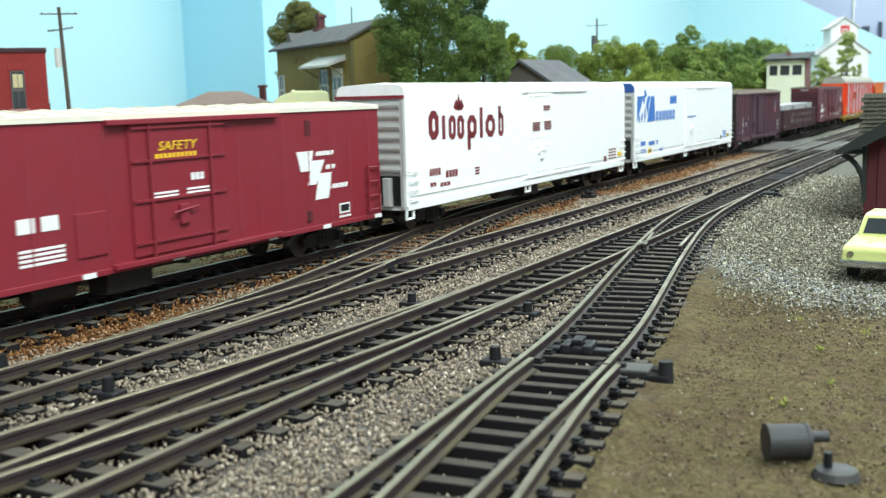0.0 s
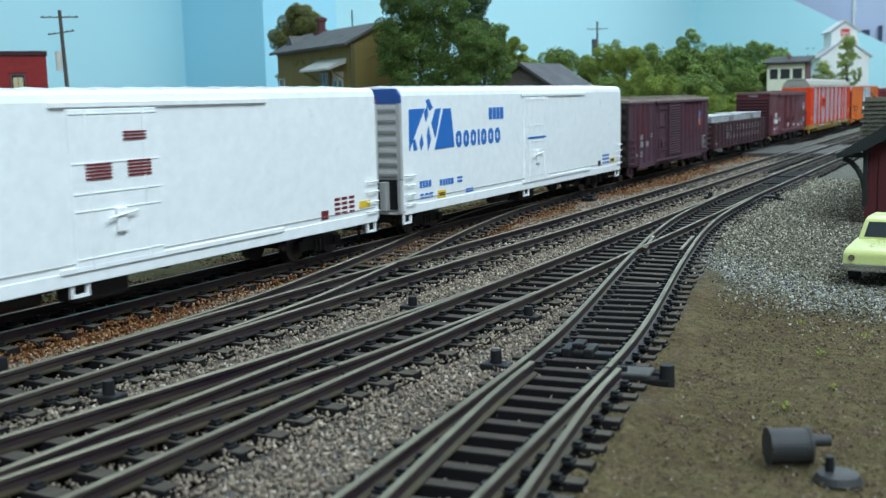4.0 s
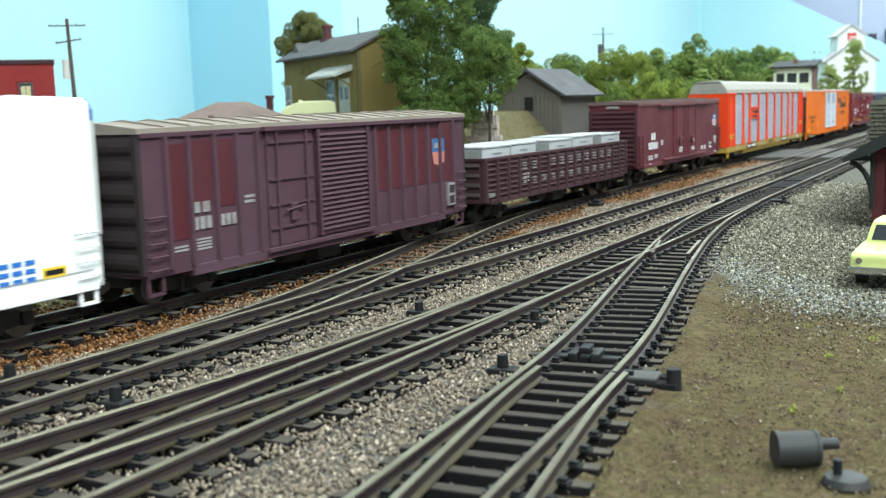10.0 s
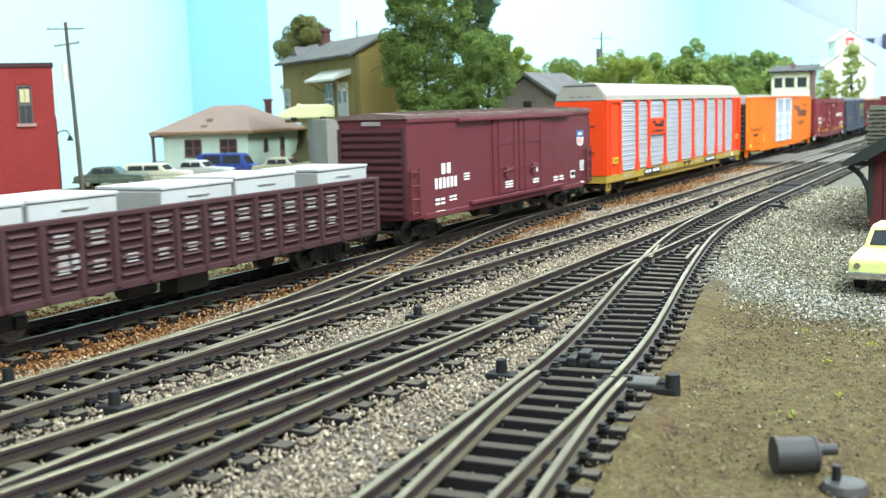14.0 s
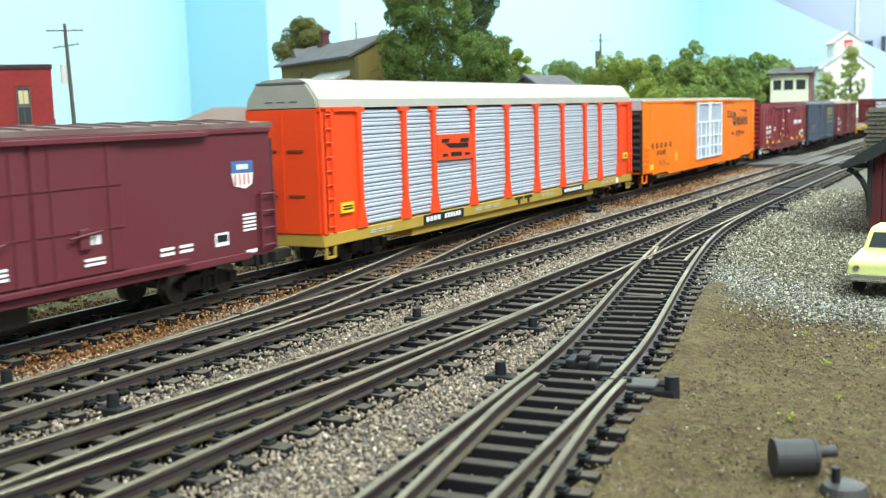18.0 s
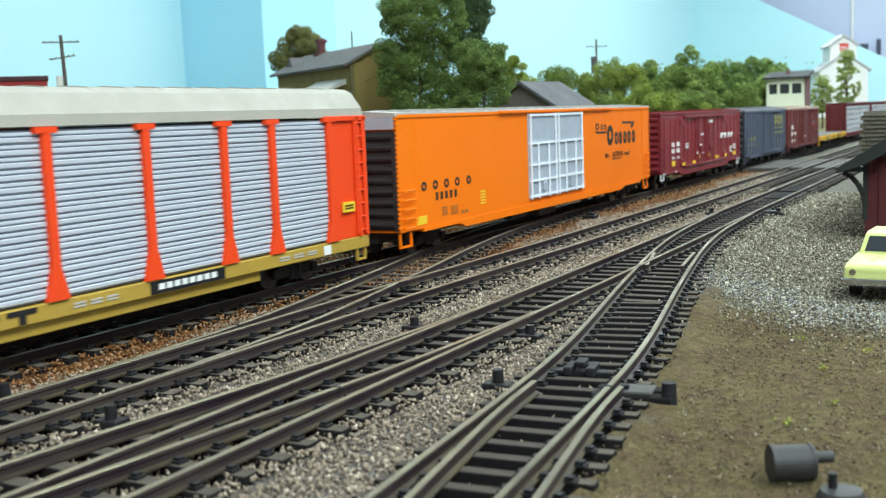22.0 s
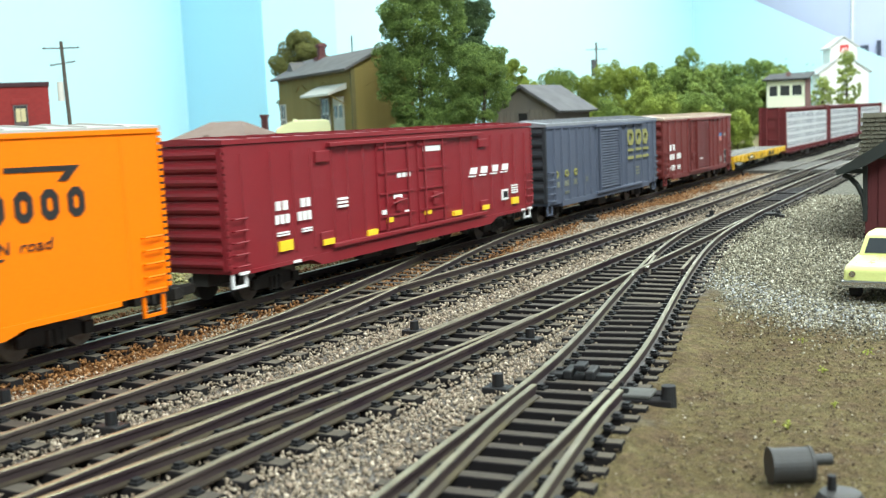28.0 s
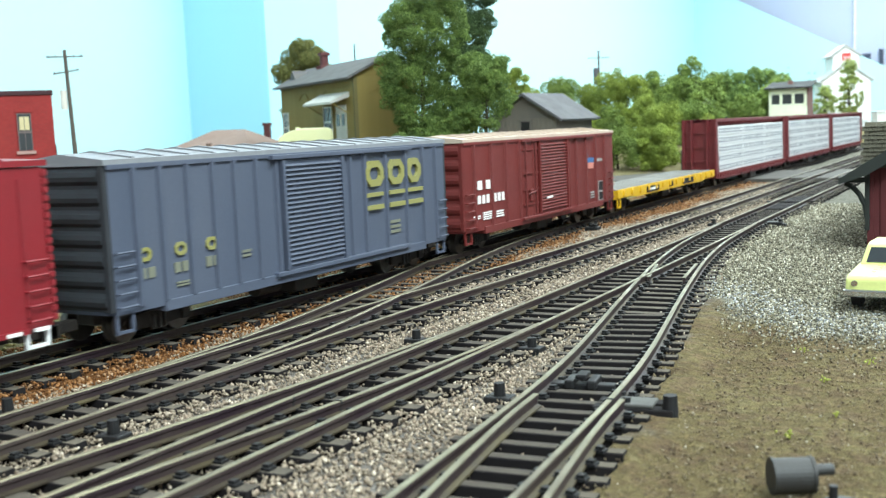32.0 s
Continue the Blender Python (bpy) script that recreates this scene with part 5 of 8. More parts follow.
    bars(c, ink, 28.8, 48.6, 24.6, 27.6, 5, fill=0.45)
    brn = paint("small_print", (0.4, 0.13, 0.02), 0.5)
    bars(c, brn, 33.4, 38, 17.8, 21.6, 1, 4)
    bars(c, brn, 41, 47, 17.6, 21.4, 1, 4)
    bars(c, brn, 50, 57, 17.4, 18.6, 2)
    bars(c, YELLOW, 68, 73, 19.2, 25.4, 1, 5)
    bars(c, YELLOW, 13.4, 21, 16.2, 19.4, 1, name="warning_label")
    underframe(c, L, 13.6)
    trucks(c, L, 34)
    couplers(c, L)


def red_double_door():
    red = paint("crimson_paint", (0.21, 0.014, 0.02), 0.42, dirt=0.25, scale=28)
    L, zt, zb = 219.5, 53.6, 15
    c = car_thing("box_car", 2225, "bright dark-red ribbed box car with double plug doors", "train car")
    body(c, red, L, zb, zt - 1)
    roof(c, red, L, zt + 0.6, "", 11, 0.5)
    for y, s in ((0.9, -1), (L - 0.9, 1)):
        rib_end(c, red, zb + 1, zt - 1.5, 9, y, s)
        eb = B()
        for i in range(18):
            z = zb + 1.5 + i * 2
            for sx in (-1, 1):
                box(eb, sx * (HW - 0.2) - 0.6, sx * (HW - 0.2) + 0.6, min(y, y + s * 1.5), max(y, y + s * 1.5), z, z + 1.2)
        part("end_rivets", eb, red, c)
    posts(c, red, [8, 22, 33, 43, 55, 64, 74, 148, 158, 176, 188, 200, 212], 18, 50, 1.4, 0.6)
    sill = [(8, 15.4), (L - 8, 15.4), (L - 8, 14.2), (L - 40, 14.2), (L - 46, 11.8), (46, 11.8), (40, 14.2), (8, 14.2)]
    part("side_sill", prism(B(), sill, -HW - 0.6, HW + 0.6, "x"), red, c)
    plug_door(c, red, 82.5, 107.5, 18.6, 50, (0.16, 0.42, 0.66, 0.95))
    plug_door(c, red, 111.5, 134.5, 18.4, 50, (0.16, 0.42, 0.66, 0.95))
    door_track(c, red, 52, 164, 50.8)
    door_track(c, red, 52, 168, 17.2)
    part("top_hatch", box(B(), HW - 0.1, HW + 1.0, 45, 53, 45.2, 49, 0.3), red, c)
    part("top_hatch", box(B(), HW - 0.1, HW + 1.0, 163.6, 171.4, 45.2, 48.6, 0.3), red, c)
    part("lower_hatch", box(B(), HW - 0.1, HW + 0.8, 46, 53, 18, 22.4, 0.3), red, c)
    part("lower_hatch", box(B(), HW - 0.1, HW + 0.8, 164, 171, 18.6, 22.6, 0.3), red, c)
    for y in (155, 165, 175.6, 186):
        shapes(c, WHITE, [[(y + 1.6, 37), (y + 6.6, 36.9), (y + 5.6, 34.2), (y + 0.6, 34.3)]], "glyph", out=0.8)
        shapes(c, WHITE, [[(y - 0.6, 33.7), (y + 5, 33.6), (y + 4.8, 33.1), (y - 0.8, 33.2)]], "underline", out=0.8)
    bars(c, WHITE, 115.6, 129.6, 45.6, 47.6, 8, out=1)
    bars(c, WHITE, 95.6, 106, 37, 38.6, 3, out=1)
    bars(c, WHITE, 92.4, 98.4, 29.4, 30.8, 1, out=1)
    bars(c, WHITE, 185.6, 191.4, 21, 25.6, 1, name="data_plate", out=0.8)
    bars(c, BLACK, 186.3, 190.7, 22, 24.8, 1, name="data_plate", out=0.9)
    bars(c, WHITE, 195.8, 202, 23, 27.2, 1, 4, out=0.8)
    for y, z in ((73.6, 18), (46.4, 18), (138.6, 18.6), (164.6, 18.6)):
        bars(c, YELLOW, y, y + 6.4, z, z + 1.9, 1, name="yellow_patch", out=1.3)
    bars(c, YELLOW, 87, 91.4, 21.2, 23, 1, name="yellow_patch", out=1.1)
    bars(c, YELLOW, 114.8, 120, 21.4, 23, 1, name="yellow_patch", out=1.1)
    bars(c, YELLOW, 195.6, 202.6, 18.3, 21.2, 1, name="yellow_patch", out=0.8)
    bars(c, YELLOW, 23.6, 30.4, 18.8, 22, 1, name="yellow_patch", out=0.8)
    bars(c, WHITE, 23, 30.4, 31.6, 34.4, 2, fill=0.55, out=0.8)
    bars(c, WHITE, 36, 42, 31.6, 34.4, 2, fill=0.55, out=0.8)
    bars(c, WHITE, 22, 30.4, 27.4, 30.2, 3, fill=0.56, out=0.8)
    bars(c, WHITE, 34, 42, 27.4, 30.2, 3, fill=0.56, out=0.8)
    bars(c, WHITE, 23, 29, 23.4, 25, 1, 2, out=0.8)
    bars(c, WHITE, 36, 41, 23.4, 25, 1, 2, out=0.8)
    bars(c, WHITE, 57, 62.6, 29.2, 33, 1, 3, out=0.8)
    bars(c, WHITE, 84, 88, 24.4, 26, 1, 1, out=1.1)
    bars(c, WHITE, 100, 104, 23.4, 24.6, 1, 1, out=1.1)
    for y in (4, 30, 205, 213):
        bars(c, WHITE, y, y + 4, 14.4, 15.2, 1, name="jacking_mark", out=0.9)
    ladder(c, red, 2, 8, 17, 31, 5)
    ladder(c, red, L - 8, L - 2, 17, 31, 5)
    stirrup(c, paint("grab_white", (0.7, 0.7, 0.7), 0.5), L - 8, 11, 15, 6)
    stirrup(c, MATS["grab_white"], 2, 11, 15, 6)
    underframe(c, L, 14)
    trucks(c, L, 29)
    couplers(c, L)


def grey_box_car():
    gry = paint("slate_blue_grey", (0.066, 0.08, 0.118), 0.6, dirt=0.5, dirtcol=(0.1, 0.11, 0.145), scale=40, streak=True)
    # Ends are a darker grey than the sides.
    end = paint("grey_end_dark", (0.0232, 0.0261, 0.0319), 0.7, dirt=0.4)
    rf = paint("grey_roof", (0.24, 0.25, 0.27), 0.6, 0.2, dirt=0.4)
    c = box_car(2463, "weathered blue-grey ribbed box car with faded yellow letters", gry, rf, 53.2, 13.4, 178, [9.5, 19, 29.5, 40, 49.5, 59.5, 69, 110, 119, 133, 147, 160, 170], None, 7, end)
    louvre_door(c, gry, 71, 104.5, 15.6, 49.8, 22)
    door_track(c, gry, 66, 150, 50.8)
    door_track(c, gry, 66, 146, 14.8)
    fy = paint("faded_yellow", (0.25, 0.235, 0.07), 0.6, dirt=0.35, dirtcol=(0.174, 0.1856, 0.1392))

    def bar(y0, y1, z0, z1):
        return [(y0, z1), (y1, z1), (y1, z0), (y0, z0)]
    plain(c, fy, [(119, 130.6, 38.2, 47.2), (134, 145, 38.1, 47.1), (147.6, 157.4, 38, 47)], "wordmark", "faded yellow letter blocks", out=1.15)
    g = []
    for y in (119, 134, 147.4):
        g += [bar(y, y + 11, 34.6, 36), bar(y, y + 11, 30, 31.6)]
    shapes(c, fy, g, "stripe", "faded yellow stripes", out=1.15)
    plain(c, fy, [(y, y + 4.4, 26.2, 29.8) for y in (9.6, 23, 35.6)], "letter_block", out=0.6)
    fd = paint("ghost_yellow", (0.17, 0.175, 0.13), 0.6, dirt=0.3)
    bars(c, fd, 9.4, 16, 21.6, 24.4, 2, out=0.4)
    bars(c, fd, 22.6, 28.6, 21.6, 24.4, 2, out=0.4)
    bars(c, fd, 35.4, 41.4, 21.6, 24.4, 2, out=0.4)
    bars(c, fd, 51, 55, 22, 24.6, 1, 2, out=0.4)
    bars(c, fd, 23, 28, 17.6, 19.2, 1, 2, out=0.4)
    bars(c, fd, 135, 142, 20, 25.4, 1, 3, out=0.4)


def red_ribbed_box_car():
    red = paint("brick_red_paint", (0.145, 0.0209, 0.0186), 0.5, dirt=0.35, scale=35)
    rf = paint("tan_roof", (0.5, 0.4, 0.32), 0.7, dirt=0.4)
    c = box_car(2657, "red-brown ribbed box car with white number blocks", red, rf, 52.6, 13.6, 182, [9.5, 26, 41, 56, 70, 116, 126, 140, 154, 168], None, 6)
    louvre_door(c, red, 76, 112, 15.4, 49.6, 22)
    plug_door(c, red, 57.5, 75, 15.4, 49.6)
    door_track(c, red, 56, 150, 50.4)
    door_track(c, red, 56, 116, 14.6)
    bars(c, WHITE, 12.6, 16.4, 31, 34.8, 1, out=0.4)
    bars(c, WHITE, 20.8, 24.4, 31, 34.8, 1, out=0.4)
    bars(c, WHITE, 12.4, 25, 25, 28.6, 3, fill=0.56, out=0.4)
    bars(c, WHITE, 28, 40, 25, 28.6, 3, fill=0.56, out=0.4)
    bars(c, WHITE, 8, 14, 18.6, 20.4, 1, 2, out=0.4)
    bars(c, WHITE, 17, 25, 17.8, 21.4, 1, 4, out=0.4)
    bars(c, WHITE, 30, 37, 17.8, 21, 1, 3, out=0.4)
    bars(c, WHITE, 84, 90, 22, 23, 1, out=1.9)
    shapes(c, MATS["shield_blue"], [[(142.2, 39), (151.4, 38.8), (151.4, 36.2), (142.2, 36.4)]], "emblem", "blue and red shield emblem", out=0.4)
    shapes(c, MATS["shield_red"], [[(142.2, 36.4), (151.4, 36.2), (150.4, 33), (143.2, 33.2)]], "emblem", out=0.4)
    bars(c, MATS["worn_white"], 156, 165, 36.4, 38, 3, out=0.4)
    bars(c, MATS["worn_white"], 158, 164.2, 15.2, 25.8, 1, name="data_plate", out=0.4)
    bars(c, BLACK, 158.4, 163.8, 20.6, 25.2, 1, name="data_plate", out=0.5)
    bars(c, BLACK, 158.4, 163.8, 15.8, 19.6, 1, name="data_plate", out=0.5)
    bars(c, MATS["worn_white"], 146, 151, 17, 21, 1, 3, out=0.4)


def flat_car():
    yel = paint("flat_yellow", (0.62, 0.36, 0.012), 0.5, dirt=0.25)
    dk = paint("flat_deck", (0.17, 0.165, 0.15), 0.85, dirt=0.5, dirtcol=(0.1, 0.095, 0.085), scale=50)
    L = 216
    c = car_thing("flat_car", 2846, "empty yellow flat car with worn grey deck", "train car")
    n = 54
    first = part("deck_board", box(B(), -HW + 0.5, HW - 0.5, 1, 1 + 0.94 * (L - 2) / n, 16.6, 18.6), dk, c, "worn grey deck plank")
    for i in range(1, n):
        again(first, 0, i * (L - 2) / n, random.uniform(-0.1, 0.1))
    for sx in (1, -1):
        prof = [(0, 18.4), (L, 18.4), (L, 13.6), (L - 22, 13.6), (L - 34, 12.4), (34, 12.4), (22, 13.6), (0, 13.6)]
        part("side_sill", prism(B(), prof, sx * (HW - 0.1) - 0.7, sx * (HW - 0.1) + 0.7, "x"), yel, c)
    first = None
    for i in range(14):
        y = 8 + i * 15.2
        bm = B()
        box(bm, HW + 0.5, HW + 1.6, y, y + 3, 14.6, 17.6, 0.3)
        part("stake_pocket", bm, yel, c)
    for y in (1, L - 1):
        part("end_sill", box(B(), -HW + 0.7, HW - 0.7, y - 1, y + 1, 13, 18), yel, c)
    bars(c, BLACK, 52, 76, 13.6, 17, 1, name="number_board", out=1.2)
    bars(c, BLACK, 132, 156, 13.6, 17, 1, name="number_board", out=1.2)
    bars(c, WHITE, 54, 74, 14.6, 16, 7, out=1.3)
    bars(c, BLACK, 100, 108, 14, 17, 2, out=1.2)
    stirrup(c, yel, 2, 8.4, 13.8, 5)
    underframe(c, L, 14)
    trucks(c, L, 26)
    couplers(c, L)


def centre_beam(ref):
    HW = 12.4
    red = paint("beam_red", (0.1392, 0.0174, 0.0203), 0.5, dirt=0.3)
    wrap = paint("lumber_wrap", (0.66, 0.67, 0.68), 0.45, dirt=0.12, scale=60)
    L = 272
    c = car_thing("centre_beam_car", ref, "red centre beam flat car with white wrapped lumber", "train car")
    prof = [(0, 15), (L, 15), (L, 11), (L - 18, 9.6), (18, 9.6), (0, 11)]
    part("deck", prism(B(), prof, -HW, HW, "x"), red, c)
    part("centre_beam", box(B(), -1.2, 1.2, 8, L - 8, 15, 54), red, c)
    part("top_beam", box(B(), -HW + 3, HW - 3, 0, L, 53.6, 56, 0.3), red, c)
    for y, s in ((0, 1), (L, -1)):
        part("bulkhead", box(B(), -HW, HW, min(y, y + s * 1.2), max(y, y + s * 1.2), 15, 56), red, c, "red end bulkhead")
        bm = B()
        for xx in (-HW, -6, 6, HW):
            box(bm, xx - 0.8, xx + 0.8, y - 2.2 if s > 0 else y, y if s > 0 else y + 2.2, 13, 56)
        for z in (24, 35, 46):
            box(bm, -HW, HW, y - 1.4 if s > 0 else y, y if s > 0 else y + 1.4, z - 0.6, z + 0.6)
        part("bulkhead_ribs", bm, red, c)
        for sx in (1, -1):
            part("end_strut", prism(B(), [(y + s * 1.2, 15), (y + s * 11, 15), (y + s * 7, 55), (y + s * 1.2, 55)], sx * (HW - 0.8) - 0.5, sx * (HW - 0.8) + 0.5, "x"), red, c)
    rib = part("beam_rib", box(B(), -HW + 3.4, HW - 3.4, 11.6, 12.4, 51.6, 53.6), red, c)
    winch = part("winch", box(B(), HW - 0.2, HW + 0.7, 4.6, 7.4, 11.2, 14.4), red, c)
    for i in range(1, 28):
        again(rib, 0, i * (L - 24) / 27, 0)
    for i in range(1, 34):
        again(winch, 0, i * (L - 12) / 33, 0)
    underframe(c, L, 11)
    trucks(c, L, 32)
    couplers(c, L)
    # the wrapped load is one stack on each side, five packs high
    for sx in (1, -1):
        ld = thing("lumber_stack", CAR_X, ref, 15, 0, "white wrapped lumber packs with small dark marks", "lumber", "lumber on the centre beam cars")
        x0, x1 = (1.4, HW - 0.6) if sx > 0 else (-HW + 0.6, -1.4)
        n, h = 5, 7.1
        for k in range(n):
            for m in range(3):
                y0 = 10 + m * (L - 20) / 3
                y1 = 10 + (m + 1) * (L - 20) / 3 - 0.5
                pk = part("pack", box(B(), x0, x1, y0, y1, k * h, k * h + h - 0.3, 0.25), wrap, ld)
                if sx > 0:
                    bm = B()
                    for q in range(12):
                        yy = y0 + 3 + q * 6.6
                        zz = k * h + 1.6
                        box(bm, x1 - 0.02, x1 + 0.12, yy, yy + 1.0, zz, zz + 3.6)
                        box(bm, x1 - 0.02, x1 + 0.12, yy + 1.0, yy + 3.8, zz + 2.6, zz + 3.6)
                        box(bm, x1 - 0.02, x1 + 0.12, yy + 1.0, yy + 3.8, zz, zz + 1.0)
                    part("wrap_print", bm, paint("wrap_ink", (0.1, 0.11, 0.15), 0.6), ld)["kind"] = "stuff"
        TRAIN.append((ld, ref, CAR_X, 15))


fruit_car()
potato_reefer()
polar_reefer()
faded_box_car()
gondola()
maroon_double_door()
auto_rack()
orange_hi_cube()
red_double_door()
grey_box_car()
red_ribbed_box_car()
flat_car()
for cref in (3080, 3364, 3648):
    centre_beam(cref)

# ---- trackside fittings ----
def post_block(x, y, h=7, w=3.4):
    t = thing("switch_post", x, y, 0, random.uniform(-8, 8), "small black post at the end of a switch tie", "switch post", "switch posts")
    part("post", cyl(B(), (0, 0, 0), (0, 0, h), w * 0.5, 14, w * 0.44), BLACK, t)
    part("foot", box(B(), -w / 2 - 1.6, w / 2 + 1.6, -2.2, 2.2, -0.8, 1.5, 0.3), BLACK, t)


for px, py, ph in ((-141, 241.5, 3.8), (-106.8, 241, 3.8), (-93.5, 194, 4.2), (-107, 560, 3.8), (-141, 558, 3.8), (-152, 143, 4.2), (-187, 147, 4.4), (-200, 532, 4)):
    post_block(px, py, ph, 2.6)


def switch_machine():
    t = thing("switch_machine", -60, 197.6, 0, 6, "black plastic switch machine block beside the spur", "switch machine")
    part("base", box(B(), -13, 3, -4.2, -0.6, -0.8, 1.5, 0.3), TIE, t)
    part("base", box(B(), -13, 1, 0.8, 4.4, -0.8, 1.5, 0.3), TIE, t)
    part("cover", box(B(), -9.5, -1, -3.8, 2.6, 1.5, 2.3, 0.3), paint("worn_black", (0.085, 0.084, 0.078), 0.7, dirt=0.6, dirtcol=(0.035, 0.032, 0.03), spec=0.2), t)
    part("bolt", cyl(B(), (-6.4, -2, 2.3), (-6.4, -2, 3.2), 0.8, 10), BLACK, t)
    part("bolt", cyl(B(), (-8.6, 3, 1.5), (-8.6, 3, 3.0), 0.9, 10), BLACK, t)
    part("end_post", cyl(B(), (2.2, -2.2, -0.8), (2.2, -2.2, 4.2), 1.6, 16, 1.4), BLACK, t)
    th = thing("throw_bar", -80.3, 208, 0, 8, "dark throw bar block between the spur rails", "throw bar")
    part("bar", box(B(), -7, 7, -1.5, 1.5, 0.6, 2.0, 0.3), BLACK, th)
    part("block", box(B(), -3.4, -1.4, -3.4, 3.4, 1.2, 3.2, 0.4), BLACK, th)
    part("block", box(B(), 1.4, 3.4, -3.4, 3.4, 1.2, 3.2, 0.4), BLACK, th)
    part("nub", box(B(), -1.2, 1.2, -2.4, 2.4, 3.2, 4.2, 0.3), BLACK, th)
    far = thing("switch_machine", -109, 561, 0, 4, "black plastic switch machine block beside the turnout", "switch machine")
    part("base", box(B(), -8, 3, -4, 4, 0.3, 2.4, 0.4), BLACK, far)
    a = thing("switch_machine", -198, 530, 0, 0, "black plastic switch machine block beside the main track", "switch machine")
    part("base", box(B(), -4, 3, -3.4, 3.4, 0.3, 2.2, 0.4), BLACK, a)
    part("cover", box(B(), -2, 2, -2, 2, 2.2, 3.6, 0.4), BLACK, a)


switch_machine()


def scrap():
    grey = paint("dull_grey_metal", (0.032, 0.033, 0.034), 0.55, 0.15, dirt=0.4, dirtcol=(0.049, 0.0385, 0.0245))
    t = thing("scrap_drum", -28.4, 161, 0, 28, "small dull grey metal drum lying on the soil", "drum")
    part("drum", cyl(B(), (-3.0, 0, 2.7), (2.6, 0, 2.7), 2.7, 28), grey, t, smooth=False)
    rim = B()
    cyl(rim, (2.6, 0, 2.7), (3.1, 0, 2.7), 2.85, 28)
    cyl(rim, (-3.3, 0, 2.7), (-2.9, 0, 2.7), 2.85, 28)
    part("rim", rim, grey, t)
    part("spout", cyl(B(), (3.0, 0, 3.4), (6.2, 0, 3.4), 0.9, 14), grey, t)
    t = thing("metal_cap", -20.6, 156.5, 0, 20, "dull grey metal lid with a stub handle on the soil", "lid")
    part("plate", cyl(B(), (0, 0, 0), (0, 0, 1.0), 3.5, 24, 2.9), grey, t)
    part("stub", cyl(B(), (-1, 1, 1.0), (-1, 1, 3.2), 0.65, 12), BLACK, t)


scrap()


# ---- road crossing ----
def crossing():
    grey = paint("crossing_grey", (0.075, 0.07, 0.062), 0.9, dirt=0.4, scale=40)
    cuts = [(-420, -231), (-207.5, -173), (-150, -136), (-113, 80)]
    for a, b in cuts:
        tagged(part("road_panel", box(B(), a, b, 925, 1065, -1, 3.4, 0.5), grey), "worn grey road surface at the level crossing", "road", kind="structure")
    for x in (TRACK_X, -162, -125):
        for i in range(3):
            tagged(part("crossing_plank", box(B(), x - 7.2 + i * 4.9, x - 2.6 + i * 4.9, 925, 1065, 1.5, 3.7, 0.2), grey), "worn grey crossing plank between rails", "road", kind="structure")


crossing()


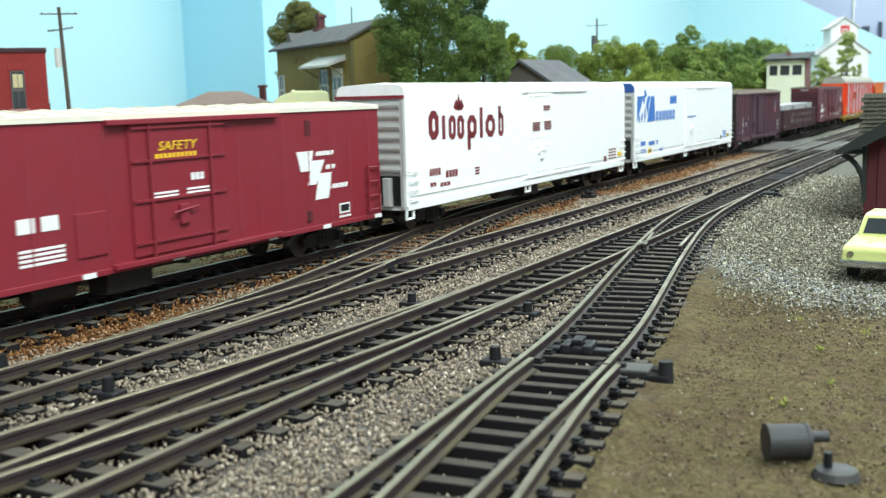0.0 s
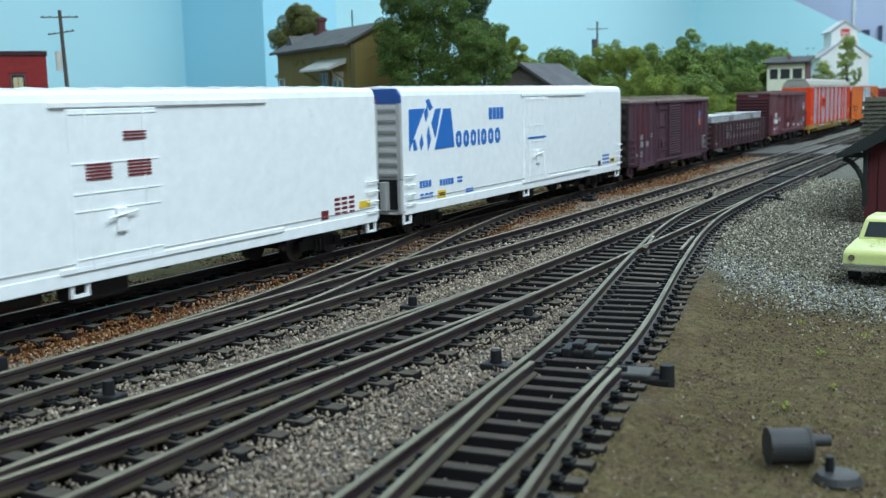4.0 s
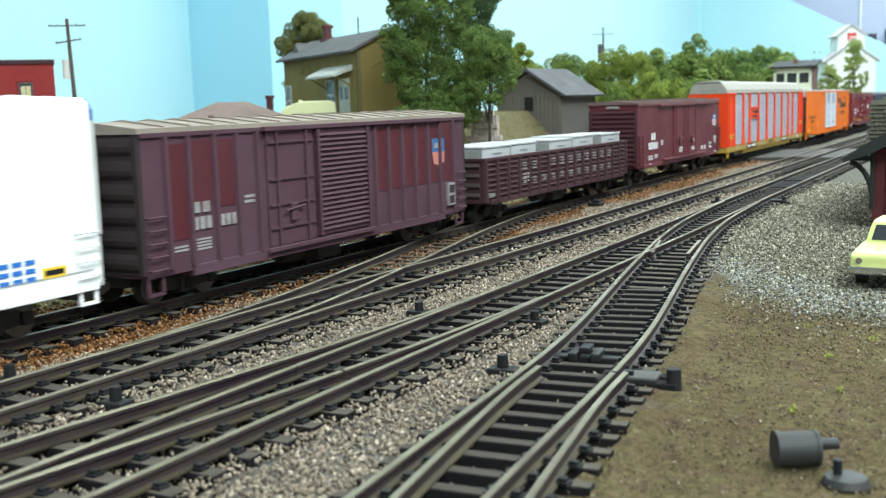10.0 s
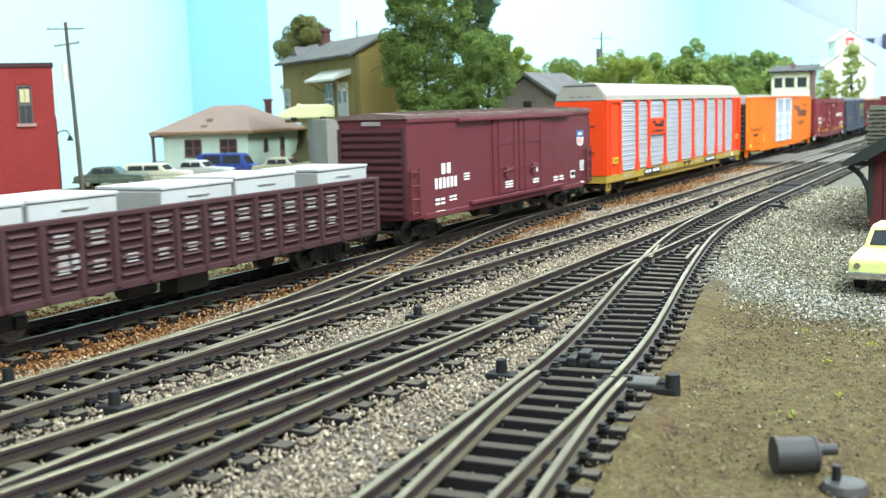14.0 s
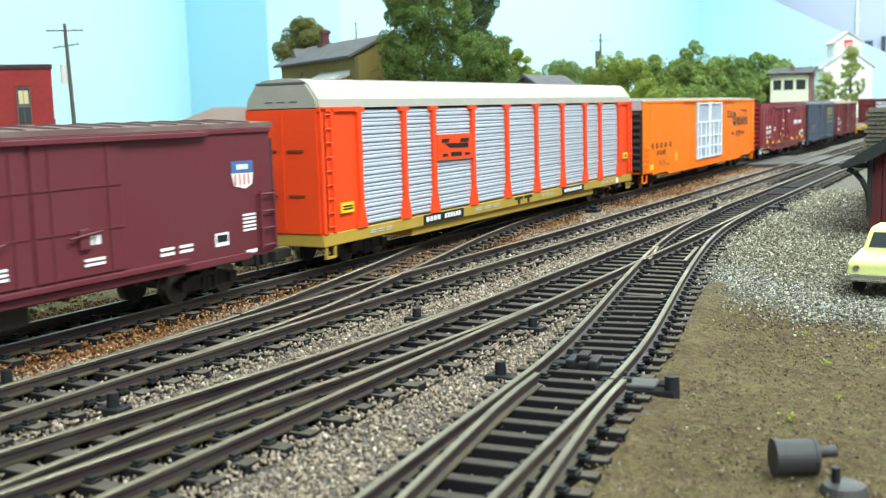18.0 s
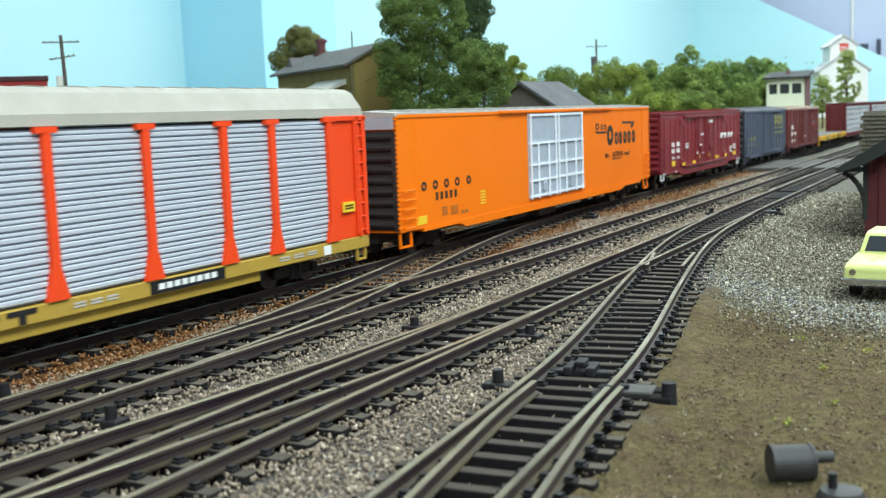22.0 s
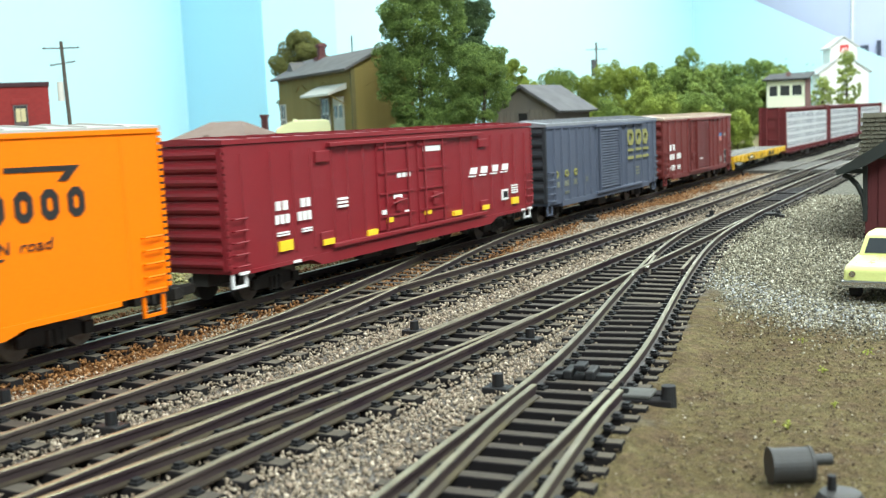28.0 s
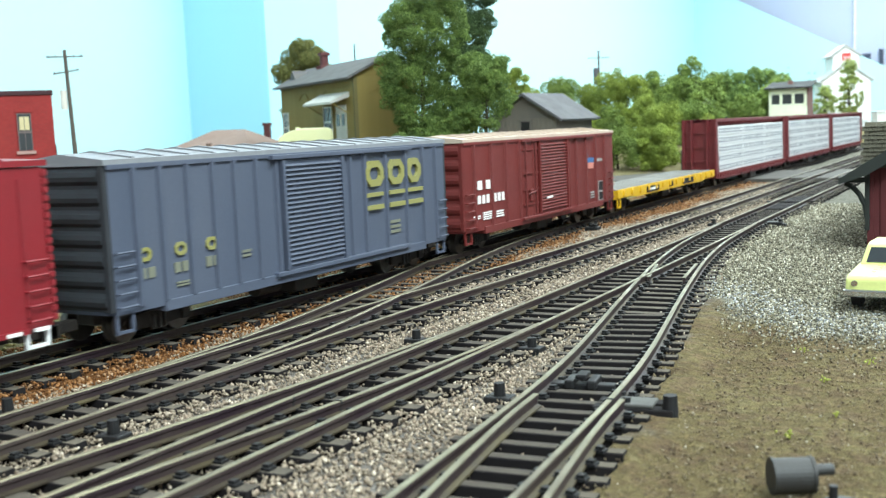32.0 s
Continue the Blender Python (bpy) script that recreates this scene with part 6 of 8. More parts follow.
# ---- vehicles ----
def parked_car(x, y, z, rz, col, label, style="sedan", group="parked cars"):
    """A small saloon or van, length along its y, nose at -y."""
    m = paint("car_paint_%s" % label.split()[0], col, 0.3, dirt=0.1)
    glass = paint("car_glass", (0.03, 0.035, 0.04), 0.08, 0.0, dirt=0.0, bumps=0)
    chrome = paint("car_chrome", (0.7, 0.7, 0.7), 0.15, 1.0, dirt=0.1, bumps=0)
    tyre = paint("car_tyre", (0.015, 0.015, 0.015), 0.85, dirt=0.2)
    t = thing("car" if style != "van" else "van", x, y, z, rz, label, "car" if style != "van" else "van", group)
    L, w = 56, 10.8
    low = [(-28, 4.2), (-28.6, 6), (-28, 9.4), (-26, 10.4), (-10, 11.2), (12, 11.4), (26, 10.8), (28, 9.8), (28.8, 6), (28, 4.2)]
    bm = B()
    for sx, inset in ((1, 0),):
        prism(bm, low, -w, w, "x")
    bmesh.ops.bevel(bm, geom=bm.edges[:], offset=0.7, segments=2, affect="EDGES", profile=0.5)
    part("body", bm, m, t)
    if style == "van":
        cab = [(-20, 10.6), (-15, 19.5), (-12, 21), (27, 21), (28.2, 19), (28.4, 10.6)]
    elif style == "wagon":
        cab = [(-11, 11), (-6, 16.6), (-3, 17.4), (24, 17.2), (27.4, 11)]
    else:
        cab = [(-10, 11), (-4.5, 16.6), (-2, 17.3), (10, 17.3), (13, 16.6), (18.5, 11)]
    bm = B()
    va = [bm.verts.new((-w + 0.4 + (zz - 10.6) * 0.17, yy, zz)) for yy, zz in cab]
    vb = [bm.verts.new((w - 0.4 - (zz - 10.6) * 0.17, yy, zz)) for yy, zz in cab]
    bm.faces.new(va)
    bm.faces.new(vb[::-1])
    for i in range(len(cab)):
        j = (i + 1) % len(cab)
        bm.faces.new((va[i], vb[i], vb[j], va[j]))
    bmesh.ops.bevel(bm, geom=bm.edges[:], offset=0.5, segments=2, affect="EDGES", profile=0.5)
    part("cabin", bm, m, t)
    # window panes stand a little proud of the cabin
    y0, y1 = (cab[0][0] + 5.4, cab[-1][0] - 5)
    zt = max(q[1] for q in cab)
    for sx in (1, -1):
        for a, b in ((0.04, 0.46), (0.54, 0.96)):
            ya, yb = y0 + (y1 - y0) * a, y0 + (y1 - y0) * b
            xa, xb = sx * (w - 0.4 - 0.9 * 0.17 + 0.12), sx * (w - 0.4 - (zt - 12) * 0.17 + 0.12)
            bm = B()
            lo, hi = 11.7, zt - 1.6
            v = [bm.verts.new(q) for q in ((xa, ya - 0.8, lo), (xa, yb + 0.8, lo), (xb, yb, hi), (xb, ya, hi))]
            u = [bm.verts.new((q.co.x - sx * 0.4, q.co.y, q.co.z)) for q in v]
            bm.faces.new(v)
            bm.faces.new(u[::-1])
            for i in range(4):
                bm.faces.new((v[i], v[(i + 1) % 4], u[(i + 1) % 4], u[i]))
            part("side_window", bm, glass, t)
    for (ya, za), (yb, zb), nm in ((cab[0], cab[1], "windscreen"), (cab[-1], cab[-2], "rear_window")):
        bm = B()
        s = -1 if nm == "windscreen" else 1
        p0, p1 = (ya + (yb - ya) * 0.14, za + (zb - za) * 0.14), (ya + (yb - ya) * 0.86, za + (zb - za) * 0.86)
        q = [(-w + 2.2, p0[0] + s * 0.2, p0[1] + 0.15), (w - 2.2, p0[0] + s * 0.2, p0[1] + 0.15), (w - 2.8, p1[0] + s * 0.2, p1[1] + 0.15), (-w + 2.8, p1[0] + s * 0.2, p1[1] + 0.15)]
        v = [bm.verts.new(c) for c in q]
        u = [bm.verts.new((c[0], c[1] - s * 0.4, c[2] - 0.2)) for c in q]
        bm.faces.new(v)
        bm.faces.new(u[::-1])
        for i in range(4):
            bm.faces.new((v[i], v[(i + 1) % 4], u[(i + 1) % 4], u[i]))
        part(nm, bm, glass, t)
    for yy, s in ((-28.4, -1), (28.6, 1)):
        part("bumper", box(B(), -w - 0.3, w + 0.3, min(yy, yy + s * 1.6), max(yy, yy + s * 1.6), 4.4, 6.6, 0.5), chrome, t, "chrome bumper")
        for sx in (-1, 1):
            part("lamp", cyl(B(), (sx * 8.2, yy, 8.2), (sx * 8.2, yy + s * 0.6, 8.2), 0.9, 12), chrome if s < 0 else paint("tail_red", (0.4, 0.02, 0.02), 0.3), t)
    part("side_trim", box(B(), -w - 0.15, w + 0.15, -24, 24, 7.6, 8.1), chrome, t)
    for yy in (-17.5, 17):
        for sx in (-1, 1):
            wh = part("wheel", cyl(B(), (sx * (w - 2.8), yy, 3.7), (sx * (w - 0.1), yy, 3.7), 3.7, 20), tyre, t)
            part("hub_cap", cyl(B(), (sx * (w - 0.1), yy, 3.7), (sx * (w + 0.2), yy, 3.7), 2.0, 14), chrome, wh)
    return t


parked_car(-29.5, 345, 0.4, -4, (0.56, 0.6, 0.22), "pale yellow-green saloon parked on gravel by the depot", "sedan")
parked_car(-650, 627, 0, 118, (0.09, 0.12, 0.09), "dark green saloon parked in the lot", "sedan")
parked_car(-640, 668, 0, 112, (0.62, 0.6, 0.45), "cream estate car parked in the lot", "wagon")
parked_car(-632, 712, 0, 108, (0.5, 0.52, 0.5), "silvery saloon parked in the lot", "sedan")
parked_car(-640, 762, 0, 108, (0.03, 0.06, 0.28), "blue van parked beside the green house", "van")
parked_car(-575, 760, 0, 105, (0.45, 0.42, 0.3), "tan saloon parked beside the green house", "sedan")
parked_car(-560, 812, 0, 105, (0.66, 0.66, 0.45), "light yellow saloon parked below the wall", "sedan")


# ---- buildings ----
def frame_window(parent, x, z, w, h, y, trim, glass, sill=True, bars_=1):
    """A sash window on a wall whose outside faces -y, centred at x."""
    fr = B()
    for a, b, c, d in ((x - w / 2 - 0.8, x - w / 2, z, z + h), (x + w / 2, x + w / 2 + 0.8, z, z + h), (x - w / 2 - 0.8, x + w / 2 + 0.8, z + h, z + h + 0.9)):
        box(fr, a, b, y - 0.9, y + 0.3, c, d)
    box(fr, x - w / 2, x + w / 2, y - 0.6, y + 0.3, z + h * 0.48, z + h * 0.54)
    for i in range(bars_):
        xx = x - w / 2 + w * (i + 1) / (bars_ + 1)
        box(fr, xx - 0.25, xx + 0.25, y - 0.55, y + 0.3, z, z + h)
    f = part("window", fr, trim, parent)
    part("pane", box(B(), x - w / 2, x + w / 2, y - 0.25, y + 0.1, z, z + h), glass, f)
    if sill:
        part("sill", box(B(), x - w / 2 - 1.4, x + w / 2 + 1.4, y - 1.8, y + 0.3, z - 1.1, z, 0.2), trim, f)
    return f


GLASS = paint("window_glass", (0.05, 0.055, 0.06), 0.12, dirt=0.2, bumps=0)


def brick_building():
    brick, nt, b = nodes_of("red_brick")
    tc = nt.nodes.new("ShaderNodeTexCoord")
    br = nt.nodes.new("ShaderNodeTexBrick")
    mp = nt.nodes.new("ShaderNodeMapping")
    mp.inputs["Rotation"].default_value = (radians(90), 0, 0)
    link(nt, tc.outputs["Object"], mp.inputs[0])
    link(nt, mp.outputs[0], br.inputs["Vector"])
    for k, v in (("Scale", 1.0), ("Brick Width", 0.0026), ("Row Height", 0.0009), ("Mortar Size", 0.00008)):
        br.inputs[k].default_value = v
    br.inputs["Color1"].default_value = (0.3, 0.022, 0.022, 1)
    br.inputs["Color2"].default_value = (0.36, 0.03, 0.028, 1)
    br.inputs["Mortar"].default_value = (0.27, 0.04, 0.035, 1)
    c = mixc(nt, 0.5, br.outputs["Color"], ramp(nt, noise_tex(nt, 40, 4), [(0.3, (0.75,) * 3), (0.7, (1.15,) * 3)]), "MULTIPLY")
    link(nt, c, b.inputs["Base Color"])
    b.inputs["Roughness"].default_value = 0.8
    t = thing("brick_building", -713, 629, 0, 50, "red brick two-storey building with tall sash windows", "building")
    # local: x to the left along the front is negative, front faces -y
    part("wall", box(B(), -190, 0, 0, 120, -76, 101), brick, t, "red brick wall")
    part("cornice", box(B(), -191, 1, -1.2, 121, 99.5, 103.5, 0.5), paint("dark_cornice", (0.06, 0.02, 0.025), 0.7), t)
    part("roof", box(B(), -189, -1, 1, 119, 101.2, 102.4), BLACK, t)
    trim = paint("window_trim_grey", (0.16, 0.12, 0.12), 0.6)
    stone = paint("sill_pink", (0.5, 0.3, 0.27), 0.8)
    blind = paint("cream_blind", (0.72, 0.62, 0.36), 0.8, dirt=0.15)
    for x in (-150, -111, -72, -23):
        for z in (54,):
            f = frame_window(t, x, z, 9.5, 30, -0.3, trim, GLASS, False)
            part("blind", box(B(), x - 3.8, x + 3.8, -0.75, -0.58, z + 17, z + 28), blind, f, "cream roller blind")
            part("sill", box(B(), x - 7.6, x + 7.6, -2.2, 0, z - 3, z - 0.4, 0.3), stone, f, "pinkish stone sill")
            part("lintel", box(B(), x - 7, x + 7, -0.9, 0, z + 31.4, z + 36, 0.3), MATS["red_brick"] if "red_brick" in MATS else brick, f)
    # gooseneck wall lamp on the side
    lamp = part("wall_lamp", cyl(B(), (0.2, 5, 34), (0.2, 5, 58), 0.7, 8), BLACK, t, "black gooseneck wall lamp")
    arm = B()
    pts = [(0.4, 44), (3, 46.5), (6.5, 47), (9.4, 45.4), (10.4, 42)]
    for (x0, z0), (x1, z1) in zip(pts, pts[1:]):
        cyl(arm, (x0, 5, z0), (x1, 5, z1), 0.55, 8)
    part("lamp_arm", arm, BLACK, lamp)
    part("lamp_shade", cyl(B(), (10.4, 5, 42.4), (10.4, 5, 38), 1.0, 12, 3.0), BLACK, lamp)
    part("base_pipe", cyl(B(), (0.6, 5, -40), (0.6, 5, 34), 0.6, 8), BLACK, t)


brick_building()


def utility_pole(x, y, z, h, arms, rz=20, lean=0, transformer=""):
    wood = paint("pole_wood", (0.1, 0.085, 0.07), 0.85, dirt=0.4)
    t = thing("utility_pole", x, y, z, rz, "weathered wooden utility pole with cross arms", "utility pole", "utility poles")
    part("pole", cyl(B(), (0, 0, -1), (lean, 0, h), 1.8, 10, 1.2), wood, t)
    for zz, ln, tilt in arms:
        bm = B()
        box(bm, -ln, ln, -1.7, -0.8, -0.42, 0.42)
        for k in (-0.9, -0.5, 0.5, 0.9):
            cyl(bm, (k * ln, -1.2, 0.42), (k * ln, -1.2, 1.3), 0.32, 6)
        a = part("cross_arm", bm, wood, t)
        a.matrix_basis = pose(lean * zz / h * MM, 0, zz * MM, 0, tilt, 0)
    if transformer == "pale":
        part("transformer", cyl(B(), (lean * 0.7 - 4.2, 0, h - 43), (lean * 0.7 - 4.2, 0, h - 29), 2.3, 14), paint("pale_grey_can", (0.78, 0.74, 0.68), 0.5), t, "pale grey transformer can")
    elif transformer == "dark":
        part("transformer", cyl(B(), (-4.6, 0, h - 48), (-4.6, 0, h - 24), 3.2, 14), paint("dark_grey_can", (0.09, 0.09, 0.1), 0.6), t, "dark grey transformer can")
        part("transformer_bracket", box(B(), -3, 0, -0.6, 0.6, h - 30, h - 28), wood, t)
    return t


utility_pole(-608, 556, 0, 126, ((121, 13.5, 1), (110, 9.5, -7)), 28, -3.5, "pale")
utility_pole(-527, 1443, 15, 143, ((133, 15, 0),), 28, 0, "dark")
utility_pole(-700, 1480, 30, 108, ((100, 9, 0),), 20)


def boards(t, mat, front, side, n, z, step):
    """Lapped boards, each a part, on the front (facing -y) and on the side (facing +x) of a wall corner at the origin."""
    a = part("clapboard", prism(B(), [(-0.05, z), (-0.55, z), (-0.05, z + step * 0.95)], -front, 0, "x"), mat, t)
    b = part("clapboard", prism(B(), [(0.05, z), (0.55, z), (0.05, z + step * 0.95)], 0, side, "y"), mat, t)
    for i in range(1, n):
        again(a, 0, 0, step * i)
        again(b, 0, 0, step * i)


def green_house():
    sid = paint("mint_siding", (0.66, 0.82, 0.72), 0.8, dirt=0.2, scale=60)
    rfm = paint("brown_shingle_roof", (0.24, 0.165, 0.135), 0.9, dirt=0.6, dirtcol=(0.31, 0.235, 0.205), scale=80)
    trim = paint("house_trim", (0.2, 0.1, 0.09), 0.7)
    t = thing("house", -684, 843, 0, 12, "pale green clapboard bungalow with brown hipped roof", "house")
    part("wall", box(B(), -96, 0, 0, 122, -62, 39), sid, t)
    boards(t, sid, 96, 122, 19, 1, 2)
    rf = B()
    e = [(-106, -9), (9, -9), (9, 131), (-106, 131)]
    lo = [rf.verts.new((x, y, 38)) for x, y in e]
    lo2 = [rf.verts.new((x, y, 40)) for x, y in e]
    r1, r2 = rf.verts.new((-66, 56, 66)), rf.verts.new((-34, 66, 66))
    rf.faces.new(lo[::-1])
    for i in range(4):
        rf.faces.new((lo[i], lo[(i + 1) % 4], lo2[(i + 1) % 4], lo2[i]))
    rf.faces.new((lo2[0], lo2[1], r2, r1))
    rf.faces.new((lo2[1], lo2[2], r2))
    rf.faces.new((lo2[2], lo2[3], r1, r2))
    rf.faces.new((lo2[3], lo2[0], r1))
    part("roof", rf, rfm, t, "brown hipped shingle roof")
    ev = B()
    for q in ((-106.6, 9.6, -9.6, -9.0), (-106.6, 9.6, 131, 131.6), (-106.6, -106, -9, 131), (9, 9.6, -9, 131)):
        box(ev, *q, 37.6, 40.2)
    part("eave_board", ev, paint("eave_brown", (0.3, 0.19, 0.12), 0.7, dirt=0.6, dirtcol=(0.42, 0.2, 0.07), scale=20), t, "brown eave board with rusty patches")
    for x, y, z in ((-52, 20, 51.9), (-50, 4, 45.5)):
        part("roof_patch", box(B(), x - 3, x + 3, y - 2, y + 2, z - 2, z + 1.0, 0.4), rfm, t)
    for x in (-66, -26):
        f = frame_window(t, x, 15, 8, 16, -0.6, trim, GLASS, True, 0)
        f = frame_window(t, x + 9.6, 15, 8, 16, -0.6, trim, GLASS, True, 0)
    for y, w, z, h, nm in ((40, 10, 16, 15, "side_window"), (80, 11, 2, 29, "door")):
        part(nm, box(B(), 0.2, 0.9, y - w / 2, y + w / 2, z, z + h), trim, t)
        part(nm + "_glass" if nm == "side_window" else "door_glass", box(B(), 0.8, 1.1, y - w / 2 + 1, y + w / 2 - 1, z + (1 if nm == "side_window" else 16), z + h - 1), GLASS, t)
    ch = part("chimney", box(B(), -24, -18, 92, 98, 40, 71, 0.4), paint("chimney_brick", (0.13, 0.045, 0.045), 0.85, dirt=0.4), t)
    part("chimney_cap", box(B(), -25, -17, 91, 99, 69, 72, 0.4), MATS["chimney_brick"], ch)
    pr = B()
    box(pr, -114, -97, 4, 40, 34.5, 37, 0.3)
    for y in (6, 38):
        box(pr, -113, -110.4, y - 1.2, y + 1.2, 0, 34.5)
    box(pr, -114, -97, 4, 40, 0, 9)
    part("porch", pr, trim, t, "small brown porch")


green_house()


def olive_house():
    dx, dy = -182, 119
    ang = math.degrees(math.atan2(-dy, -dx))
    oliv = paint("olive_siding", (0.25, 0.19, 0.055), 0.85, dirt=0.4, scale=50)
    grey = paint("grey_roof_shingle", (0.125, 0.12, 0.118), 0.85, dirt=0.5, scale=70)
    wh = paint("old_white", (0.6, 0.6, 0.55), 0.7, dirt=0.3)
    t = thing("house", -526, 806, 48, ang, "olive-yellow two-storey house with grey gabled roof", "house")
    ln = 193.0
    # local: corner at the origin, the front along -x facing -y, the gable end facing +x
    part("wall", box(B(), -ln, 0, 0, 62, -2, 60), oliv, t)
    g = B()
    prism(g, [(0, 60), (62, 60), (31, 76)], -ln + 0.2, -0.2, "x")
    part("gable", g, oliv, t)
    rf = B()
    for s in (0, 1):
        q = [(-8, 57), (31, 76.4), (31, 78.8), (-9, 59)] if s == 0 else [(70, 57), (31, 76.4), (31, 78.8), (71, 59)]
        prism(rf, q, -ln - 2, 5, "x")
    part("roof", rf, grey, t, "grey gabled roof")
    boards(t, oliv, ln, 62, 23, 0, 2.6)
    tr = B()
    box(tr, -2.4, 0.9, -0.9, 2.4, -2, 61)
    box(tr, -ln, 0, -1.0, 0, 56, 61)
    part("corner_board", tr, paint("olive_dark", (0.15, 0.13, 0.05), 0.8), t)
    ch = part("chimney", box(B(), -147, -140, 27, 34, 78, 93, 0.5), MATS["chimney_brick"], t)
    part("chimney_cap", box(B(), -148.4, -138.6, 25.6, 35.4, 89, 92, 0.5), MATS["chimney_brick"], ch)
    part("chimney_base", box(B(), -150, -137, 24, 37, 66, 79, 0.5), MATS["chimney_brick"], ch)
    dm = B()
    prism(dm, [(-186, 62), (-160, 62), (-173, 76)], 6, 31, "y")
    part("dormer", dm, grey, t)
    cyl(dm := B(), (-66, 31, 76), (-66, 31, 94), 0.6, 6)
    part("aerial", dm, BLACK, t)
    pr = B()
    prism(pr, [(-0.2, 42), (-0.2, 47), (-19, 38), (-19, 36)], -82, -12, "x")
    p = part("porch_roof", pr, wh, t, "whitish porch roof")
    for x in (-79, -15):
        part("porch_brace", cyl(B(), (x, -0.4, 27), (x, -16, 36.6), 0.6, 8), oliv, t)
    frame_window(t, -64, 6, 19, 28, -0.7, wh, GLASS, True, 1)
    d = part("door", box(B(), -44, -20, -1.2, 0, -2, 35), wh, t, "white door with two glazed lights")
    for x in (-38, -26):
        part("door_light", box(B(), x - 3.4, x + 3.4, -1.6, -1.1, 16, 27), GLASS, d)
    frame_window(t, -180, 2, 13, 30, -0.7, wh, GLASS, True, 1)
    # shallow brick arches over the blind openings
    for x0, w, side in ((-64, 26, 0), (-126, 26, 0), (31, 34, 1)):
        pts = [(x0 - w / 2 + w * i / 8, 44 + 6.5 * math.sin(math.pi * i / 8)) for i in range(9)]
        for (u0, z0), (u1, z1) in zip(pts, pts[1:]):
            a = (u0, -0.7, z0) if side == 0 else (0.7, u0, z0)
            b = (u1, -0.7, z1) if side == 0 else (0.7, u1, z1)
            part("arch_brick", cyl(B(), a, b, 0.6, 6), oliv, t)


olive_house()


def retaining_wall():
    con = paint("weathered_concrete", (0.33, 0.32, 0.3), 0.9, dirt=0.6, dirtcol=(0.22, 0.21, 0.2), scale=30)
    t = tagged(new("retaining_wall"), "weathered grey concrete retaining wall with a sloping end", "wall", kind="structure")
    bm = B()
    prism(bm, [(0, -2), (104, -2), (104, 14), (76, 46), (0, 50)], 0, 7, "y")
    a = part("wall_front", bm, con, t)
    a.matrix_basis = pose(-0.51, 0.7325, 0, 0, 0, 26)
    bm = B()
    prism(bm, [(-96, -2), (0, -2), (0, 50), (-96, 50)], 0, 7, "y")
    b = part("wall_return", bm, con, t)
    b.matrix_basis = pose(-0.51, 0.7325, 0, 0, 0, -45)
    for i in range(1, 5):
        g = part("joint_rib", box(B(), -0.6, 0.6, -1.0, 0, -1, 46), con, a)
        g.matrix_basis = pose(i * 17 * MM, 0, 0)


retaining_wall()


def camper():
    yel = paint("camper_yellow", (0.8, 0.8, 0.45), 0.35, dirt=0.1)
    t = thing("camper_van", -568, 788, 48, 305, "plain pale yellow camper with rounded roof on the terrace", "camper")
    prof = [(-25, 3), (-26, 7), (-20, 11), (-12, 13.8), (-4, 15.2), (19, 15), (22.6, 13.4), (23.6, 9), (23.6, 3)]
    bm = prism(B(), prof, -9.5, 9.5, "x")
    bmesh.ops.bevel(bm, geom=bm.edges[:], offset=1.3, segments=3, affect="EDGES", profile=0.5)
    part("body", bm, yel, t)
    part("roof_vent", box(B(), -2.4, 2.4, -10, -6, 13, 16.2, 0.5), yel, t)
    part("windscreen", box(B(), -7, 7, -18.8, -17.2, 7.2, 10, 0.3), paint("camper_glass", (0.1, 0.1, 0.07), 0.2), t)
    for y in (-13, 13):
        for x in (-8.2, 8.2):
            part("wheel", cyl(B(), (x - 1.2, y, 3), (x + 1.2, y, 3), 3, 18), BLACK, t)


camper()


def tractor():
    red = paint("tractor_red", (0.35, 0.06, 0.04), 0.5, dirt=0.3)
    t = thing("tractor", -449, 735, 0, 60, "small red tractor with a frame standing below the wall", "tractor")
    part("hood", box(B(), -5, 5, -18, 4, 8, 19, 0.8), red, t)
    part("seat", box(B(), -4, 4, 6, 11, 8, 11, 0.6), BLACK, t)
    fr = B()
    for x in (-6, 6):
        for y in (2, 14):
            cyl(fr, (x, y, 6), (x, y, 34), 0.7, 6)
        cyl(fr, (x, 2, 34), (x, 14, 34), 0.7, 6)
    cyl(fr, (-6, 2, 34), (6, 2, 34), 0.7, 6)
    cyl(fr, (-6, 14, 34), (6, 14, 34), 0.7, 6)
    part("roll_frame", fr, TRUCK, t)
    for x in (-9, 9):
        part("rear_wheel", cyl(B(), (x - 1.8, 8, 7), (x + 1.8, 8, 7), 7, 20), TRUCK, t)
        part("front_wheel", cyl(B(), (x * 0.7 - 1.2, -14, 4), (x * 0.7 + 1.2, -14, 4), 4, 16), TRUCK, t)


tractor()


